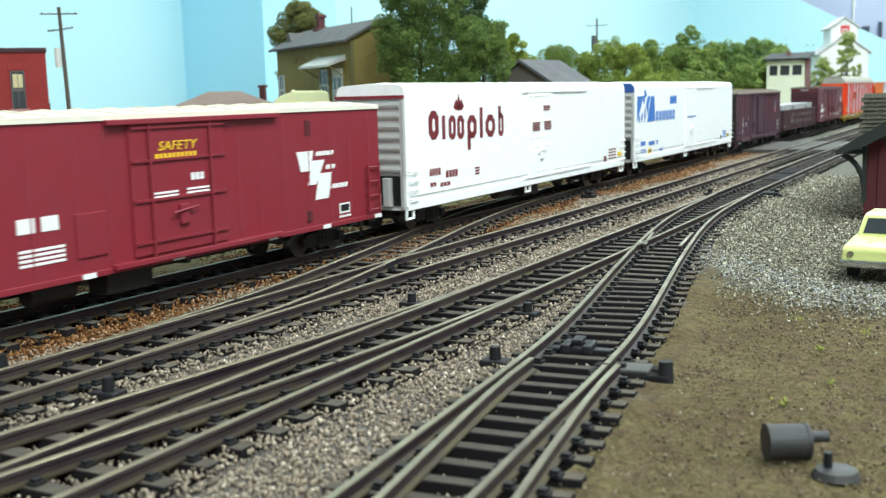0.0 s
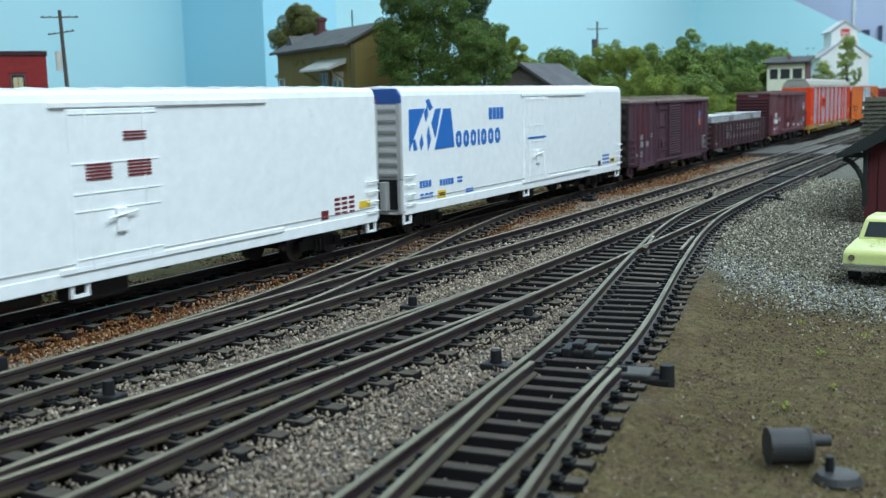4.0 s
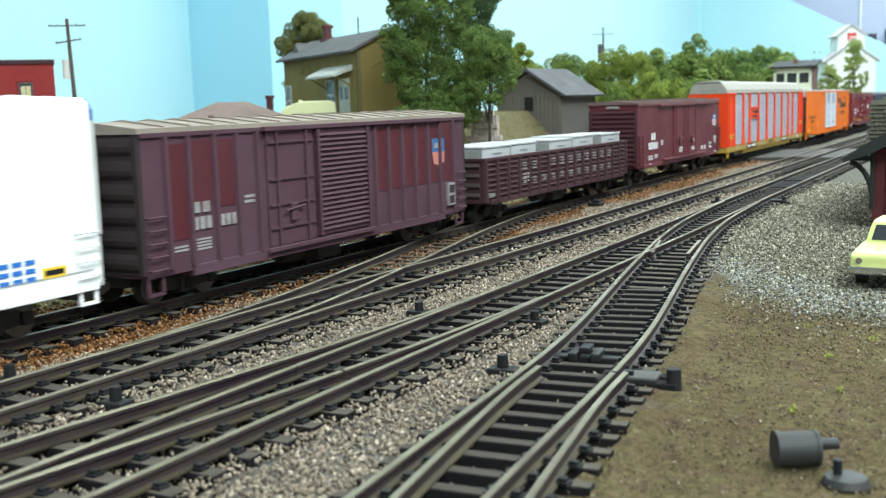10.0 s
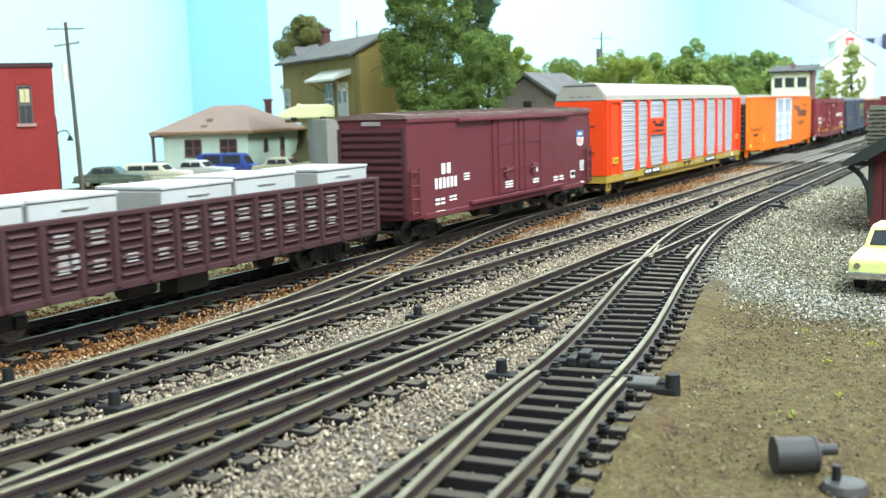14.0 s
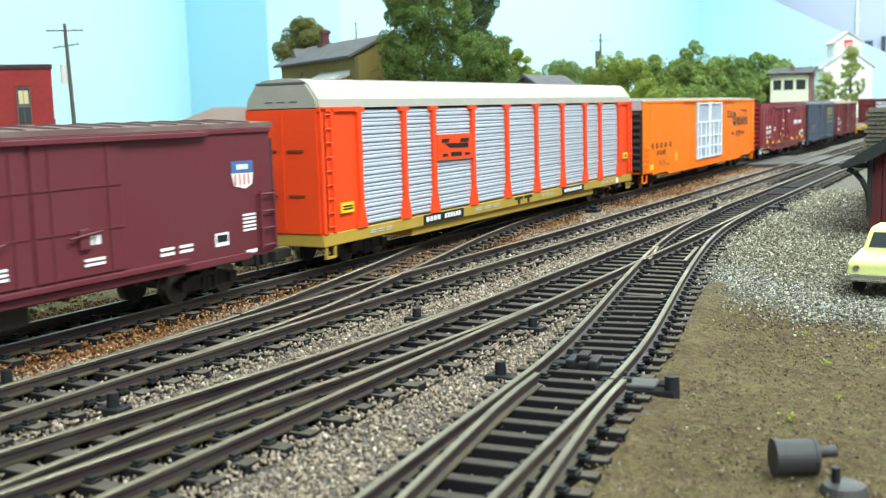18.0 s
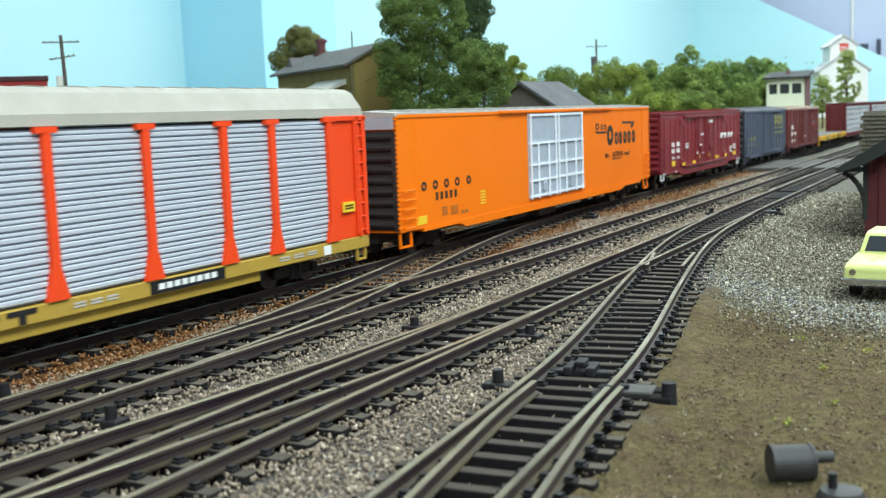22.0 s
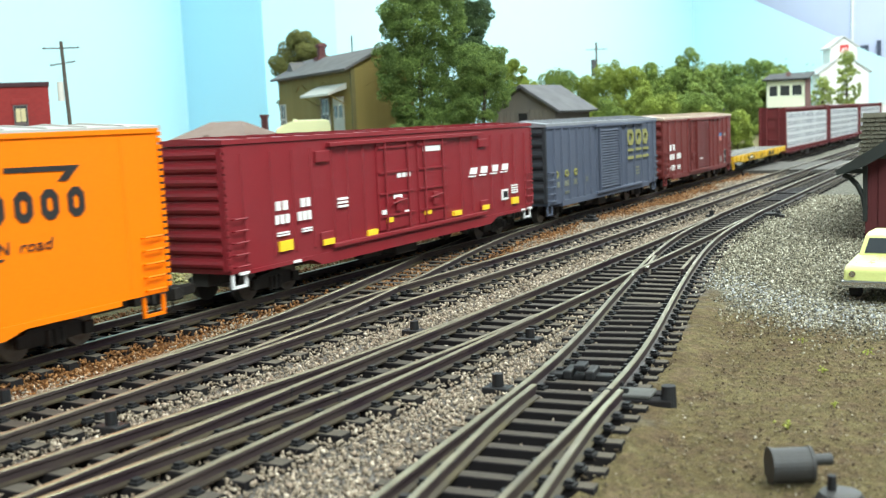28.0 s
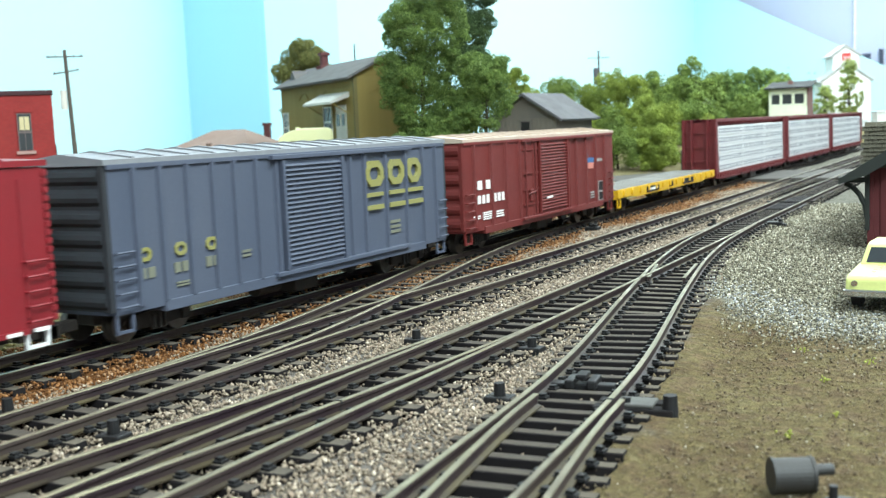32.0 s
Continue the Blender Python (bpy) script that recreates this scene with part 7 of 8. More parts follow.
def shed():
    wood = paint("grey_barn_boards", (0.12, 0.11, 0.1), 0.9, dirt=0.5, dirtcol=(0.2, 0.17, 0.13), scale=40, streak=True)
    slate = paint("shed_roof", (0.09, 0.09, 0.097), 0.8, dirt=0.4, scale=60)
    t = thing("shed", -404, 984, 4, -3, "weathered grey board shed with gabled roof", "shed")
    ln = 72
    part("wall", box(B(), -ln, 0, 0, 84, -8, 60), wood, t)
    g = B()
    prism(g, [(-ln, 60), (0, 60), (-ln / 2, 82)], 0.2, 83.8, "y")
    part("gable", g, wood, t)
    bm = B()
    first = part("board", box(bm, -ln + 0.2, -ln + ln / 16 - 0.3, -0.7, 0, -8, 60), wood, t)
    for i in range(1, 16):
        again(first, i * ln / 16, 0, 0)
    bm = B()
    first = None
    for i in range(16):
        if first is None:
            first = part("board", box(bm, 0, 0.7, 0.2, 4.9, -8, 60), wood, t)
        else:
            again(first, 0, i * 5.2, 0)
    rf = B()
    prism(rf, [(-ln - 7, 56), (-ln / 2, 83), (-ln / 2, 86), (-ln - 8, 58)], -6, 92, "y")
    prism(rf, [(7, 56), (-ln / 2, 83), (-ln / 2, 86), (8, 58)], -6, 92, "y")
    part("roof", rf, slate, t, "grey sheet roof")
    part("window", box(B(), -40, -30, -1.3, -0.6, 43, 57), BLACK, t, "dark opening")
    fr = B()
    for q in ((-42, -40, 42, 58), (-30, -28, 42, 58), (-42, -28, 57, 59), (-43, -27, 41, 43)):
        box(fr, q[0], q[1], -1.8, -0.6, q[2], q[3])
    part("window_frame", fr, wood, t)


shed()


def garden_wall():
    pale = paint("pale_stone", (0.52, 0.44, 0.4), 0.9, dirt=0.6, dirtcol=(0.34, 0.29, 0.25), scale=60, island=0.2)
    t = tagged(new("garden_wall"), "stacked pale stone wall end beside the large tree", "wall", kind="structure")
    part("wall_core", box(B(), -407, -385, 796, 802, -2, 46), pale, t)
    for k, z in enumerate(range(0, 46, 5)):
        x = -408 - (k % 2) * 3.0
        while x < -386:
            w = random.uniform(6, 9)
            part("stone", box(B(), x, x + w - 0.5, 793.4 + random.uniform(-0.6, 0.6), 797, z + 0.2, z + 4.7, 0.7), pale, t)
            x += w


garden_wall()


def board_fence(x, y, n=9):
    wood = paint("fence_grey", (0.06, 0.055, 0.055), 0.9, dirt=0.5, dirtcol=(0.11, 0.1, 0.09))
    t = thing("fence", x, y, 3, 8, "weathered dark grey board fence behind the main track", "fence")
    post = part("post", box(B(), -0.9, 0.9, 1, 2.6, -4, 21), wood, t)
    again(post, n * 5.2 - 1, 0, 0)
    part("rail", box(B(), 0.9, n * 5.2 - 1.9, 0.9, 1.8, 14, 15.6), wood, t)
    b = part("board", box(B(), 0, 4.6, 0, 0.8, -3, 20), wood, t)
    for i in range(1, n):
        again(b, 5.2 * i, 0, random.uniform(-0.6, 0.6))


board_fence(-312, 1100)


def signal_tower():
    crm = paint("tower_cream", (0.84, 0.87, 0.68), 0.7, dirt=0.2)
    brn = paint("tower_brown", (0.2, 0.1, 0.09), 0.8, dirt=0.3)
    slt = paint("tower_roof", (0.026, 0.028, 0.03), 0.75, dirt=0.4)
    t = thing("signal_tower", -303, 1797, 6, 2, "cream two-storey signal tower with dark roof", "tower")
    part("wall", box(B(), -60, 0, 0.3, 64, -6, 64), crm, t)
    part("side_wall", prism(B(), [(0, -6), (64, -6), (64, 101.5), (0, 93)], 0, 0.8, "x"), brn, t, "brown side wall")
    part("upper_back", box(B(), -60, 0, 22, 64, 64, 95), crm, t)
    up = B()
    for x in (-60, -43, -24, -5):
        box(up, x, x + 4.2, 0.3, 4, 64, 92)
    box(up, -60, 0, 0.3, 4, 64, 68)
    box(up, -60, 0, 0.3, 4, 84, 93)
    part("window_band", up, crm, t, "cream framed window band")
    for x0, x1 in ((-55.8, -43), (-38.8, -24), (-19.8, -5)):
        part("pane", box(B(), x0, x1, 2.6, 3.2, 68, 84), GLASS, t)
    rf = B()
    prism(rf, [(-8, 92), (72, 103), (72, 106), (-9, 94.6)], -66, 6, "x")
    part("roof", rf, slt, t, "dark sloping roof")
    part("chimney", box(B(), -34, -27, 30, 37, 96, 107), brn, t)


signal_tower()


def grain_elevator():
    wht = paint("elevator_white", (0.8, 0.8, 0.78), 0.7, dirt=0.15, scale=20)
    rf = paint("elevator_roof", (0.55, 0.56, 0.57), 0.7, dirt=0.3)
    t = thing("grain_elevator", -408, 3010, 0, 20, "tall white grain elevator with stepped gable", "grain elevator")
    part("lower_house", box(B(), -62, 62, 0, 110, 0, 140), wht, t)
    part("lower_gable", prism(B(), [(-62, 140), (62, 140), (0, 184)], 0.3, 109, "y"), wht, t)
    r = B()
    prism(r, [(-70, 136), (0, 187), (0, 191), (-72, 139)], -4, 114, "y")
    prism(r, [(70, 136), (0, 187), (0, 191), (72, 139)], -4, 114, "y")
    part("lower_roof", r, rf, t)
    part("cupola", box(B(), -34, 34, 6, 104, 150, 206), wht, t)
    part("cupola_gable", prism(B(), [(-34, 206), (34, 206), (0, 230)], 6.3, 103, "y"), wht, t)
    r = B()
    prism(r, [(-40, 203), (0, 232), (0, 236), (-42, 206)], 2, 108, "y")
    prism(r, [(40, 203), (0, 232), (0, 236), (42, 206)], 2, 108, "y")
    part("cupola_roof", r, rf, t)
    s = part("sign", box(B(), -10, 12, 4, 5.8, 192, 212), paint("sign_red", (0.6, 0.05, 0.05), 0.5), t, "small red sign")
    b = B()
    box(b, -7, 9, 3.4, 4.1, 200.5, 203)
    box(b, -7, 9, 3.4, 4.1, 195, 197)
    part("sign_bars", b, WHITE, s)
    y = part("sign", box(B(), -18, 18, 4, 5.8, 166, 178), YELLOW, t, "yellow sign")
    part("door", box(B(), 36, 56, -1, 0.2, 0, 34), rf, t)
    an = thing("shed", -316, 3080, 0, 20, "white lean-to shed beside the grain elevator", "shed")
    part("wall", box(B(), -24, 60, 0, 60, 0, 52), wht, an)
    part("roof", prism(B(), [(-26, 51), (64, 60), (64, 63), (-26, 54)], -3, 63, "y"), rf, an)


grain_elevator()


def far_house():
    w = paint("far_wall", (0.42, 0.4, 0.38), 0.8, dirt=0.3)
    t = thing("house", -430, 1640, 8, 30, "small grey house half hidden by trees", "house")
    part("wall", box(B(), -30, 30, 0, 46, -8, 50), w, t)
    part("gable", prism(B(), [(-30, 50), (30, 50), (0, 78)], 0.2, 45.8, "y"), w, t)
    r = B()
    prism(r, [(-35, 46), (0, 78), (0, 81), (-36, 48)], -4, 50, "y")
    prism(r, [(35, 46), (0, 78), (0, 81), (36, 48)], -4, 50, "y")
    part("roof", r, MATS["shed_roof"], t)
    part("window", box(B(), -6, 6, -0.8, 0, 18, 36), GLASS, t)


far_house()


def depot():
    red = paint("depot_red", (0.1, 0.018, 0.02), 0.8, dirt=0.4)
    grn = paint("depot_trim", (0.02, 0.025, 0.022), 0.7, dirt=0.3)
    shg = paint("depot_shingle", (0.13, 0.125, 0.09), 0.9, dirt=0.5, dirtcol=(0.09, 0.08, 0.06), scale=120, island=0.25)
    t = thing("depot", -53.4, 470, 0, 0, "dark red depot with shingled upper wall and bracketed eaves", "depot")
    part("wall", box(B(), 0, 110, 0, 200, -1, 34), red, t, "dark red board wall")
    first = part("wall_board", box(B(), 0.2, 3.6, -0.5, 0, 0, 33.6), red, t)
    for i in range(1, 27):
        again(first, 4 * i, 0, 0)
    upper = part("upper_wall", box(B(), -1.6, 112, -3.6, 203, 34, 52), shg, t, "upper wall clad in olive-grey shingles")
    cut = {}
    # rows of shingles on the gable end
    for r in range(11):
        z = 34 + r * 1.68
        x = -2.4 + (r % 2) * -1.0 + r * 0.08
        while x < 30:
            w = random.choice((1.8, 2.1, 2.4))
            if w not in cut:
                cut[w] = part("shingle", prism(B(), [(-4.6, 0), (-3.7, 1.9), (-3.5, 1.9), (-3.6, 0)], 0, w - 0.15, "x"), shg, upper)
                sh = cut[w]
            else:
                sh = cut[w].copy()
                scene.collection.objects.link(sh)
            sh.matrix_basis = pose(x * MM, random.uniform(-0.12, 0.12) * MM, z * MM)
            x += w
    bm = B()
    prism(bm, [(-10.6, 27.8), (-10.4, 30.2), (14, 45.4), (14, 39.5), (0, 31.4)], -14, -4.8, "y")
    part("eave_end", bm, grn, t, "dark green sloping eave")
    bm = B()
    prism(bm, [(-10.6, 28.2), (-10.4, 30.0), (-1.7, 35.4), (-1.7, 33)], -4.7, 204, "y")
    part("eave_side", bm, grn, t, "dark green sloping eave")
    br = B()
    pts = [(-9.4, 27.6), (-6.6, 26.2), (-3.8, 23), (-1.6, 18.4), (-0.6, 13)]
    for (x0, z0), (x1, z1) in zip(pts, pts[1:]):
        cyl(br, (x0, -2.2, z0), (x1, -2.2, z1), 1.1, 8)
    box(br, -1.6, 0.1, -3.4, -1, 8, 33, 0.2)
    box(br, -10, 0, -3.2, -1.2, 28, 30, 0.2)
    part("bracket", br, grn, t, "curved dark eave bracket")
    for y in (60, 120, 180):
        o = part("bracket", cyl(B(), (-9, y, 28), (-0.4, y, 14), 1.1, 8), grn, t)
    part("corner_board", box(B(), -0.9, 1.4, -0.9, 1.4, 0, 33), red, t)


depot()


# ---- trees ----
def cloud(rnd, n, size, four=False):
    """n small jagged tufts at the origin: arrays of vertices and triangles for one tuft each."""
    base = np.array([(1, 0, 0), (-1, 0, 0), (0, 1, 0), (0, -1, 0), (0, 0, 1), (0, 0, -1)], float)
    tri = np.array([(0, 2, 4), (2, 1, 4), (1, 3, 4), (3, 0, 4), (2, 0, 5), (1, 2, 5), (3, 1, 5), (0, 3, 5)])
    if four:
        base = np.array([(1, 0, -0.4), (-0.5, 0.9, -0.4), (-0.5, -0.9, -0.4), (0, 0, 0.9)], float)
        tri = np.array([(0, 2, 1), (0, 1, 3), (1, 2, 3), (2, 0, 3)])
    v = base[None] * rnd.uniform(0.45, 1.25, (n, len(base), 1)) + rnd.normal(0, 0.18, (n, len(base), 3))
    q = rnd.normal(size=(n, 4))
    q /= np.linalg.norm(q, axis=1)[:, None]
    w, x, y, z = q.T
    R = np.stack([1 - 2 * (y * y + z * z), 2 * (x * y - z * w), 2 * (x * z + y * w), 2 * (x * y + z * w), 1 - 2 * (x * x + z * z), 2 * (y * z - x * w), 2 * (x * z - y * w), 2 * (y * z + x * w), 1 - 2 * (x * x + y * y)], 1).reshape(n, 3, 3)
    return np.einsum("nij,nkj->nki", R, v) * size[:, None, None], tri


def mesh_from(name, centres, tufts, tri, mat, smooth=False):
    n = len(centres)
    vs = (tufts + centres[:, None, :]).reshape(-1, 3) * MM
    fs = (tri[None] + (np.arange(n) * tufts.shape[1])[:, None, None]).reshape(-1, 3)
    me = bpy.data.meshes.new(name)
    me.vertices.add(len(vs))
    me.vertices.foreach_set("co", vs.ravel())
    me.loops.add(fs.size)
    me.loops.foreach_set("vertex_index", fs.ravel().astype(np.int32))
    me.polygons.add(len(fs))
    me.polygons.foreach_set("loop_start", np.arange(0, fs.size, 3, dtype=np.int32))
    me.polygons.foreach_set("loop_total", np.full(len(fs), 3, np.int32))
    me.update()
    me.validate()
    me.materials.append(mat)
    return me


def leaf_material(name, a, b, c):
    m, nt, bs = nodes_of(name)
    geo = nt.nodes.new("ShaderNodeNewGeometry")
    col = ramp(nt, geo.outputs["Random Per Island"], [(0, a), (0.55, b), (1, c)])
    n = noise_tex(nt, 60, 3)
    col = mixc(nt, 0.8, col, ramp(nt, n, [(0.32, (0.66, 0.7, 0.7)), (0.68, (1.3, 1.25, 1.1))]), "MULTIPLY")
    link(nt, col, bs.inputs["Base Color"])
    bs.inputs["Roughness"].default_value = 0.9
    MATS[name] = m
    return m


LEAF = {"deep": leaf_material("foliage_deep", (0.04, 0.075, 0.028), (0.062, 0.11, 0.038), (0.095, 0.16, 0.055)),
        "dark": leaf_material("foliage_dark", (0.07, 0.125, 0.028), (0.13, 0.21, 0.045), (0.235, 0.33, 0.085)),
        "mid": leaf_material("foliage_mid", (0.1, 0.155, 0.03), (0.16, 0.235, 0.045), (0.24, 0.33, 0.075)),
        "light": leaf_material("foliage_light", (0.15, 0.2, 0.028), (0.225, 0.295, 0.045), (0.32, 0.4, 0.075)),
        "bronze": leaf_material("foliage_bronze", (0.13, 0.135, 0.04), (0.19, 0.2, 0.058), (0.26, 0.27, 0.085)),
        "teal": leaf_material("foliage_teal", (0.09, 0.22, 0.17), (0.16, 0.36, 0.29), (0.24, 0.48, 0.4)),
        "olive": leaf_material("foliage_olive", (0.154, 0.196, 0.049), (0.280, 0.350, 0.098), (0.448, 0.532, 0.168)),
        "dry": leaf_material("foliage_dry", (0.117, 0.117, 0.039), (0.221, 0.208, 0.078), (0.338, 0.286, 0.130))}
BARK = paint("bark", (0.07, 0.055, 0.04), 0.9, dirt=0.4)


def tree(x, y, z, h, r, tone, seed, n=2600, label="", sparse=False, base=0.18, tuft=2.3, squash=1.0, full=0.7, balls=()):
    rnd = np.random.default_rng(seed)
    t = thing("tree", x, y, z, 0, label or "leafy model tree with clumped green foliage", "tree", "trees behind the tracks")
    bm = B()
    lean = rnd.normal(0, 2, 2)
    cyl(bm, (0, 0, -1), (lean[0], lean[1], h * 0.55), max(r * 0.055, 1.0), 8, max(r * 0.03, 0.6))
    lobes = []
    for k in range(24 if not sparse else 120):
        a = rnd.uniform(0, 6.28)
        u = rnd.uniform(0, 1)
        zz = h * (base + (1 - base) * (0.12 + 0.76 * u))
        prof = math.sin(math.pi * min(0.15 + 0.8 * u, 1)) ** full
        rr = r * prof * rnd.uniform(0.25, 0.72)
        lobes.append((rr * math.cos(a) + lean[0], rr * math.sin(a) * squash + lean[1], zz, r * rnd.uniform(0.4, 0.58) * (0.24 if sparse else 1)))
    lobes.append((lean[0], lean[1], h - r * 0.42, r * 0.42))
    if balls:
        # a crown of given masses, each broken up into smaller ones
        lobes = []
        for bx, by, bz, br in balls:
            lobes.append((bx, by, bz, br * 0.74))
            for k in range(9):
                d = rnd.normal(size=3)
                d *= br * 0.58 / np.linalg.norm(d)
                lobes.append((bx + d[0], by + d[1], bz + d[2], br * rnd.uniform(0.3, 0.44)))
    for lx, ly, lz, lr in lobes[:9]:
        cyl(bm, (lean[0] * 0.5, lean[1] * 0.5, h * 0.3), (lx, ly, lz), max(r * 0.022, 0.5), 6, 0.3)
    part("trunk", bm, BARK, t)
    L = np.array(lobes)

    def spread(P, m, lo):
        """m spots near the surfaces of the balls P, and the radius of the ball of each."""
        w = P[:, 3] ** 2
        pick = rnd.choice(len(P), m, p=w / w.sum())
        d = rnd.normal(size=(m, 3))
        d /= np.linalg.norm(d, axis=1)[:, None]
        return P[pick, :3] + d * (P[pick, 3] * rnd.uniform(lo, 1.05, m))[:, None] * np.array([1, squash, 0.9]), P[pick, 3]

    if sparse:
        c, _ = spread(L, n, 0.4)
    else:
        # clumps on the lobes, leaves on the clumps, and a leafy filling
        n = int(n * 2.0)
        k, big = spread(L, max(70, n // 240), 0.8)
        c, _ = spread(np.column_stack([k, big * rnd.uniform(0.28, 0.52, len(k))]), int(n * 0.8), 0.78)
        inner, _ = spread(L, n - len(c), 0.5)
        inner = inner * np.array([0.94, 0.94, 1.0])
        c = np.vstack([c, inner])
    c = c[c[:, 2] > h * base * 0.6]
    tu, tri = cloud(rnd, len(c), rnd.uniform(0.55, 1.2, len(c)) * tuft * 0.76, True)
    ob = new("crown", mesh_from("crown", c, tu, tri, LEAF[tone]))
    ob.parent = t
    return t


tree(-438, 774, 46, 170, 40, "dark", 1, 62000, "large leafy green model tree on the terrace", base=0.0, tuft=1.0,
     balls=((-5, 2, 91, 30), (-15, -2, 101, 20), (-11, -6, 54, 26), (12, 8, 62, 27), (-2, -5, 23, 25), (19, 7, 27, 24), (3, 10, 116, 25), (-1, 11, 140, 20), (-17, -11, 35, 17), (-23, -11, 68, 16), (1, -20, 0, 19), (19, -22, -6, 19), (27, -14, 6, 19), (21, 12, 101, 20), (16, 14, 128, 20), (24, 10, 80, 18)))
tree(-425, 846, 44, 180, 20, "deep", 2, 30000, "tall narrow dark green model tree behind the terrace", base=0.0, tuft=1.0,
     balls=((1, -2, 90, 21), (7, 2, 104, 16), (-4, 1, 118, 21), (6, 3, 130, 17), (-4, 3, 142, 20), (4, 4, 156, 17), (-4, 4, 170, 17), (-1, -6, 68, 22), (0, 0, 42, 16)))
tree(-379, 770, 2, 116, 30, "dark", 3, 34000, "rounded green model tree beside the shed", base=0.1, tuft=0.9,
     balls=((0, 2, 92, 23), (-10, -6, 76, 18), (12, 6, 75, 15), (-1, -3, 64, 19), (9, 8, 102, 14), (-9, -1, 105, 14), (-20, -8, 52, 19), (-30, -14, 40, 18)))
tree(-486, 1070, 12, 112, 24, "light", 31, 9000, "rounded light green model tree behind the shed", base=0.1, tuft=1.2, balls=((0, 0, 90, 20), (12, 5, 76, 15), (-8, -5, 74, 17), (0, 0, 52, 18)))
tree(-746, 1035, 30, 144, 30, "bronze", 4, 22000, "green model tree behind the olive house", base=0.1, tuft=1.3, balls=((0, 0, 116, 28), (-17, -11, 100, 21), (16, 7, 106, 20), (-4, 0, 86, 24), (-12, -4, 60, 20)))
tree(-535, 1290, 14, 108, 30, "mid", 6, 8600, tuft=1.4)
tree(-510, 1360, 12, 92, 30, "light", 61, 6600, tuft=1.55)
tree(-452, 1310, 10, 110, 38, "light", 7, 12100, tuft=1.55)
tree(-400, 1270, 8, 82, 30, "light", 8, 9900, tuft=1.55, base=0.05)
tree(-352, 1150, 6, 66, 28, "light", 9, 9240, "bushy light green shrub behind the main track", base=0.0, tuft=1.46)
tree(-330, 1085, 4, 46, 22, "light", 10, 6600, "bushy light green shrub behind the main track", base=0.0, tuft=1.38)
tree(-375, 1080, 6, 60, 26, "mid", 101, 7040, "bushy green shrub behind the main track", base=0.0, tuft=1.46)
tree(-322, 1230, 4, 50, 24, "light", 102, 6160, "bushy light green shrub behind the main track", base=0.0, tuft=1.46)
tree(-360, 1330, 6, 74, 30, "mid", 103, 6600, "bushy green shrub behind the main track", base=0.0, tuft=1.62)
tree(-318, 1390, 4, 48, 26, "light", 104, 5280, "bushy light green shrub behind the main track", base=0.0, tuft=1.62)
tree(-372, 1225, 8, 70, 26, "light", 11, 6600, base=0.0, tuft=1.55)
def crown(h, r):
    """Round masses that make one domed crown, h high and about 2 r wide."""
    return ((0, 0, h - 0.95 * r, r), (-0.5 * r, 0, h - 1.3 * r, 0.8 * r), (0.5 * r, 0, h - 1.4 * r, 0.8 * r), (0, -0.2 * r, h - 1.9 * r, 1.05 * r), (0, 0, h - 2.6 * r, r))


tree(-522, 1700, 10, 132, 36, "mid", 12, 11700, tuft=2.46, base=0.0, balls=crown(132, 38))
tree(-462, 1722, 10, 142, 44, "mid", 13, 14300, tuft=2.62, base=0.0, balls=crown(142, 46))
tree(-415, 1560, 8, 92, 36, "mid", 14, 9152, tuft=2.49, base=0.0, balls=crown(92, 36))
tree(-380, 1700, 6, 84, 34, "mid", 105, 5720, tuft=1.81)
tree(-458, 1975, 10, 138, 52, "dark", 15, 15600, tuft=2.87, base=0.0, balls=crown(138, 52))
tree(-415, 1975, 8, 144, 52, "dark", 16, 15600, tuft=2.87, base=0.0, balls=crown(144, 54))
tree(-372, 1930, 6, 116, 38, "mid", 17, 10400, tuft=2.87, base=0.0, balls=crown(116, 42))
tree(-328, 2480, 4, 170, 40, "olive", 18, 6500, "tall thin-leaved tree in front of the grain elevator", sparse=True)
tree(-352, 2300, 4, 112, 36, "olive", 19, 4800, "thin-leaved tree beside the signal tower", sparse=True)
tree(-700, 2600, 20, 130, 50, "mid", 20, 3520, tuft=2.41)
tree(-640, 2050, 16, 120, 46, "mid", 21, 4840, tuft=2.05)
tree(-570, 2300, 14, 116, 46, "mid", 22, 3960, tuft=2.24)
for i, (tx, ty, th) in enumerate(((-711, 3850, 222), (-639, 3850, 201), (-624, 3850, 199), (-250, 3600, 120))):
    tree(tx, ty, 0, th, 9 if i < 3 else 30, "teal" if i < 3 else "mid", 40 + i, 900, "narrow distant conifer before the backdrop" if i < 3 else "dark leafy tree far down the layout", base=0.02)


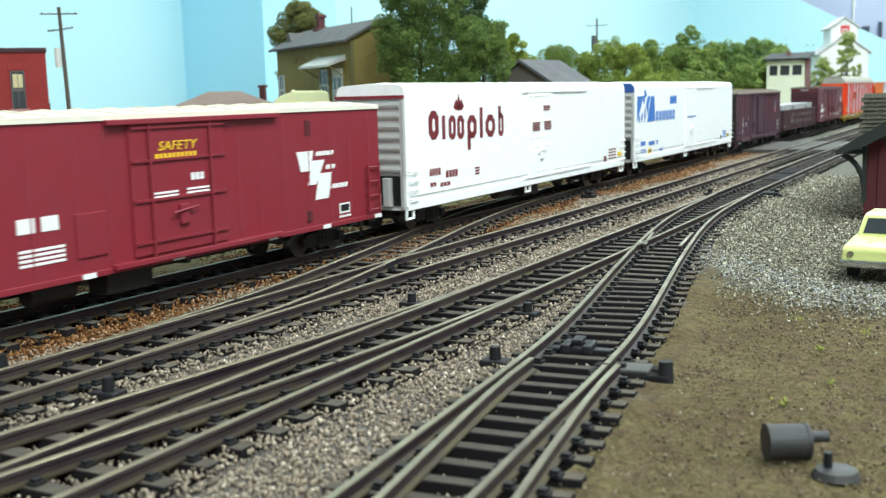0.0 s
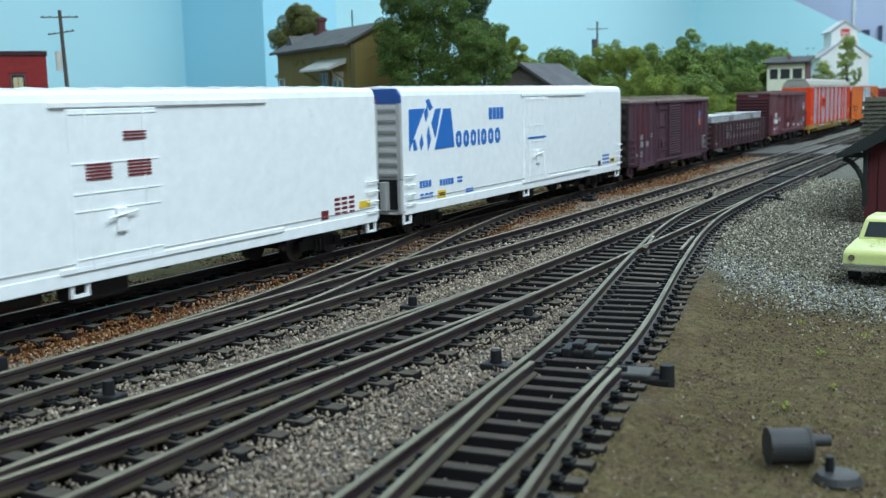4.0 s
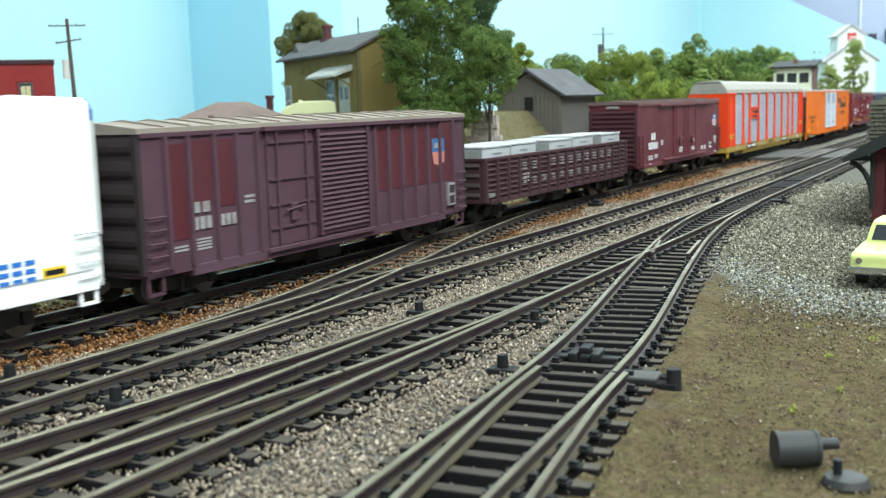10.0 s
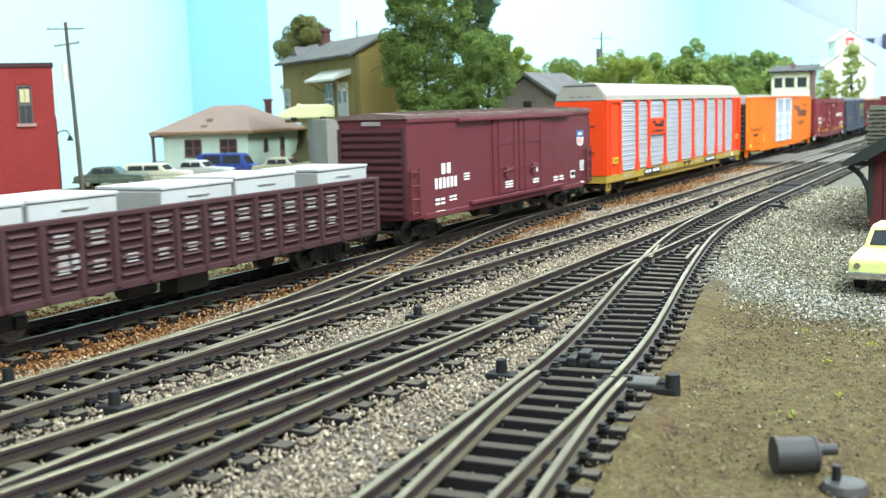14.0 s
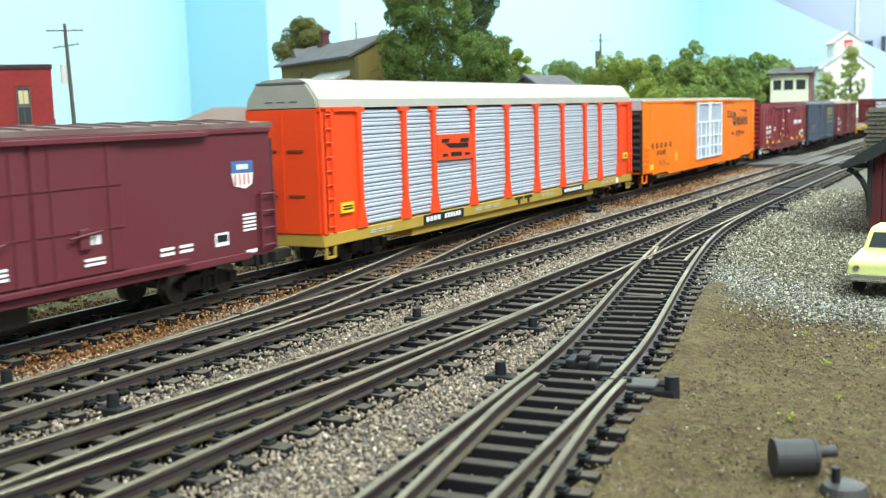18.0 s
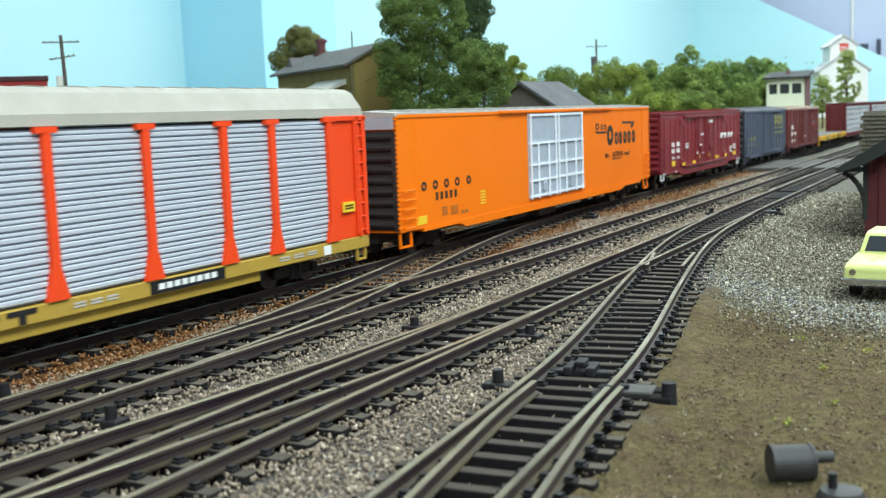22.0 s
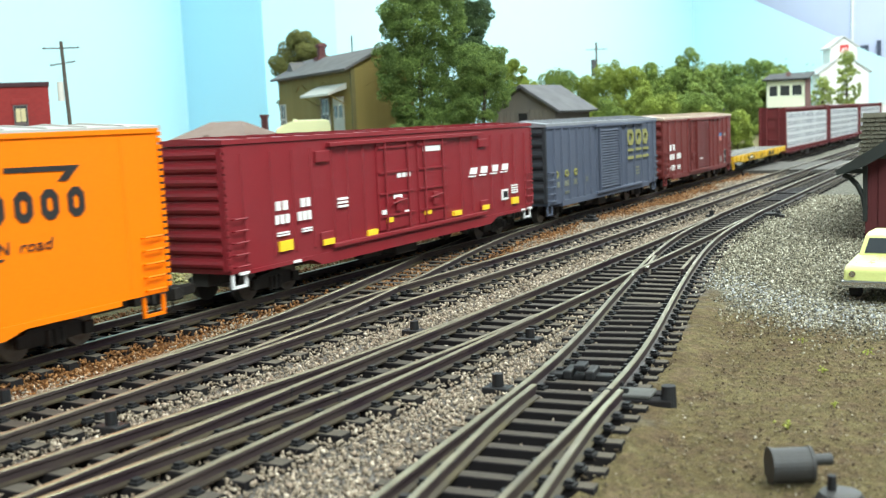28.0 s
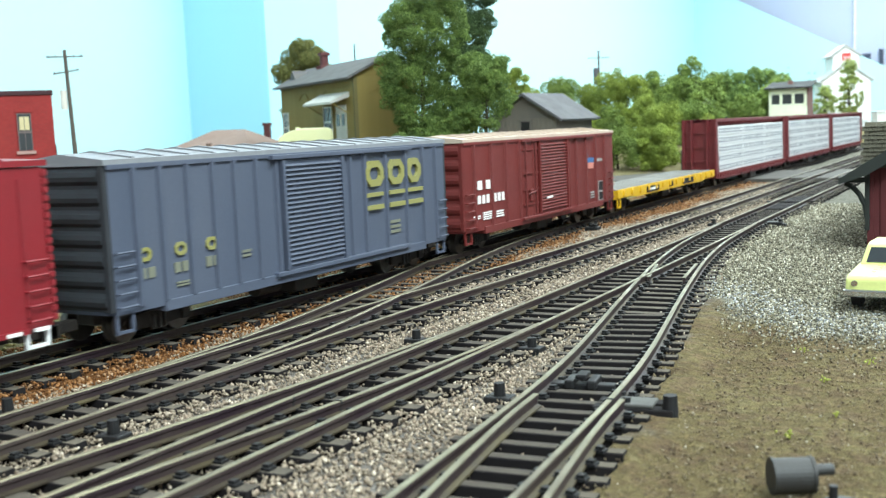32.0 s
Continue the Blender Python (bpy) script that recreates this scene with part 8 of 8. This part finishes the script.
# ---- loose stones, crumbs and weeds ----
def scatter(name, label, mat, n, area, size, seed, keep=None, sink=0.0):
    rnd = np.random.default_rng(seed)
    x0, x1, y0, y1 = area
    # denser towards the near end
    u = rnd.uniform(0, 1, n) ** 1.6
    c = np.stack([rnd.uniform(x0, x1, n), y0 + (y1 - y0) * u, np.zeros(n)], 1)
    if keep is not None:
        c = c[keep(c[:, 0], c[:, 1], rnd)]
    s = rnd.uniform(size[0], size[1], len(c)) * (1 + 0.7 * (c[:, 1] - y0) / (y1 - y0))
    on = off_track(c[:, 0], c[:, 1])
    c[:, 2] = np.where(on, rnd.uniform(-0.2, 0.25, len(c)), np.where(filled(c[:, 0], c[:, 1]), rnd.uniform(0.5, 1.3, len(c)), rnd.uniform(-1.7, 0.5, len(c)) if "ballast" in name else -2.0)) + sink
    c[:, 2] += np.where(on & ~off_track(c[:, 0], c[:, 1], 16.0), rnd.uniform(0.2, 0.9, len(c)), 0)
    tu, tri = cloud(rnd, len(c), s, "crumb" in name)
    ob = new(name, mesh_from(name, c, tu, tri, mat))
    tagged(ob, label, "stones", kind="stuff")


def d_edge(y):
    return -60.5 - 0.145 * (y - 131)


def off_track(x, y, half=10.6):
    """True where no track lies."""
    ok = np.ones(len(x), bool)
    for k, ln in SMOOTH.items():
        lx = np.interp(y, [p[1] for p in ln], [p[0] for p in ln])
        ok &= ~((np.abs(x - lx) < half) & (y >= ln[0][1]) & (y <= ln[-1][1]))
    return ok


def filled(x, y):
    """True where the ballast reaches up between the ties."""
    return (x < -145) & (y > 300)


def bed(x, y, r):
    """Ballast lies between the tracks, and only here and there among the ties."""
    return off_track(x, y) | (r.uniform(0, 1, len(x)) < np.where(filled(x, y), 0.9, np.where(x > -100, 0.12, 0.8)))


def gravel_edge(x):
    """y at which the brown soil meets the gravel."""
    return 326 - np.minimum(1.1 * (x + 85), 40)


def rusty(x, y):
    return np.sin(y * 0.021) * 6 + np.sin(y * 0.067 + 1) * 4


scatter("ballast", "loose grey and beige ballast stones between the rails", STONE, 165000, (-206, -62, 40, 950), (0.22, 0.56), 71, lambda x, y, r: bed(x, y, r) & (x < d_edge(y) + r.normal(0, 3, len(x))) & (x > -190 + rusty(x, y) + r.normal(0, 3, len(x))))
scatter("rusty_ballast", "rust-brown ballast stones beside the main track", RUST, 60000, (-252, -178, 60, 1100), (0.22, 0.6), 72, lambda x, y, r: bed(x, y, r) & (x < -187 + rusty(x, y) + r.normal(0, 4, len(x))))
scatter("gravel", "grey gravel in front of the depot", GRAVEL, 115000, (-120, 60, 250, 700), (0.2, 0.5), 73, lambda x, y, r: off_track(x, y, 11) & (x > d_edge(y) - 3) & (y > gravel_edge(x) + r.normal(0, 13, len(x))))
scatter("pale_gravel", "whitish gravel spilled beside the spur", STONE_PALE, 12000, (-95, -10, 275, 420), (0.16, 0.42), 77, lambda x, y, r: off_track(x, y, 11) & (np.abs(y - gravel_edge(x) - 18) < 14 + r.normal(0, 9, len(x))))
scatter("soil_crumbs", "brown soil crumbs on the open ground", SOIL, 42000, (-95, 90, 60, 380), (0.1, 0.34), 74, lambda x, y, r: off_track(x, y, 11) & (x > d_edge(y) - 1) & (y < gravel_edge(x) + r.normal(0, 16, len(x))), -0.05)
WEED = leaf_material("weed_leaf", (0.17, 0.2, 0.03), (0.27, 0.31, 0.05), (0.36, 0.38, 0.09))


def weed(x, y, seed, r=1.6, n=10):
    rnd = np.random.default_rng(seed)
    t = thing("weed", x, y, 0, 0, "tiny yellow-green weed tuft on the soil", "weed", "weeds on the soil")
    part("stalk", cyl(B(), (0, 0, -0.3), (0.2, 0.1, 0.9), 0.2, 6), WEED, t)
    c = rnd.normal(0, r * 0.45, (n, 3)) * np.array([1, 1, 0.35]) + np.array([0, 0, 0.5])
    tu, tri = cloud(rnd, n, rnd.uniform(0.2, 0.42, n))
    ob = new("leaves", mesh_from("leaves", c, tu, tri, WEED))
    ob.parent = t


for k, (wx, wy) in enumerate(((-28.6, 206.4), (-34.3, 190.2), (-28.3, 253.4), (-35, 233.3), (-44, 262))):
    weed(wx, wy, 300 + k, 1.2 + 0.3 * (k % 3))
scatter("verge_grass", "dry grassy turf behind the main track", LEAF["dry"], 14000, (-420, -252, 120, 1500), (0.5, 1.2), 76)


# ---- movement ----
SHIFT = [(0, -71), (2.75, -62.5), (5.5, -54), (9.5, -34), (13, -19), (17, -1), (20, 0), (24, 0), (28, 0), (32, 0)]


def run(t):
    """How far the train has come by a time, in millimetres."""
    for (t0, s0), (t1, s1) in zip(SHIFT, SHIFT[1:]):
        if t <= t1:
            return 71.0 * t - s0 - (s1 - s0) * (t - t0) / (t1 - t0)
    return 71.0 * t


def motions():
    turns = [(i / 10, math.degrees(run(i / 10) / WHEEL_R)) for i in range(321)]
    for ob, ref, x, z in TRAIN:
        walk(ob, [(t, pose(x * MM, (ref - 71.0 * t + s) * MM, z * MM)) for t, s in SHIFT])
        for truck in ob.children:
            for wheels in truck.children:
                if wheels.name.startswith("wheelset"):
                    at = wheels.matrix_basis.translation.copy()
                    walk(wheels, [(t, pose(at.x, at.y, at.z, a)) for t, a in turns])


motions()
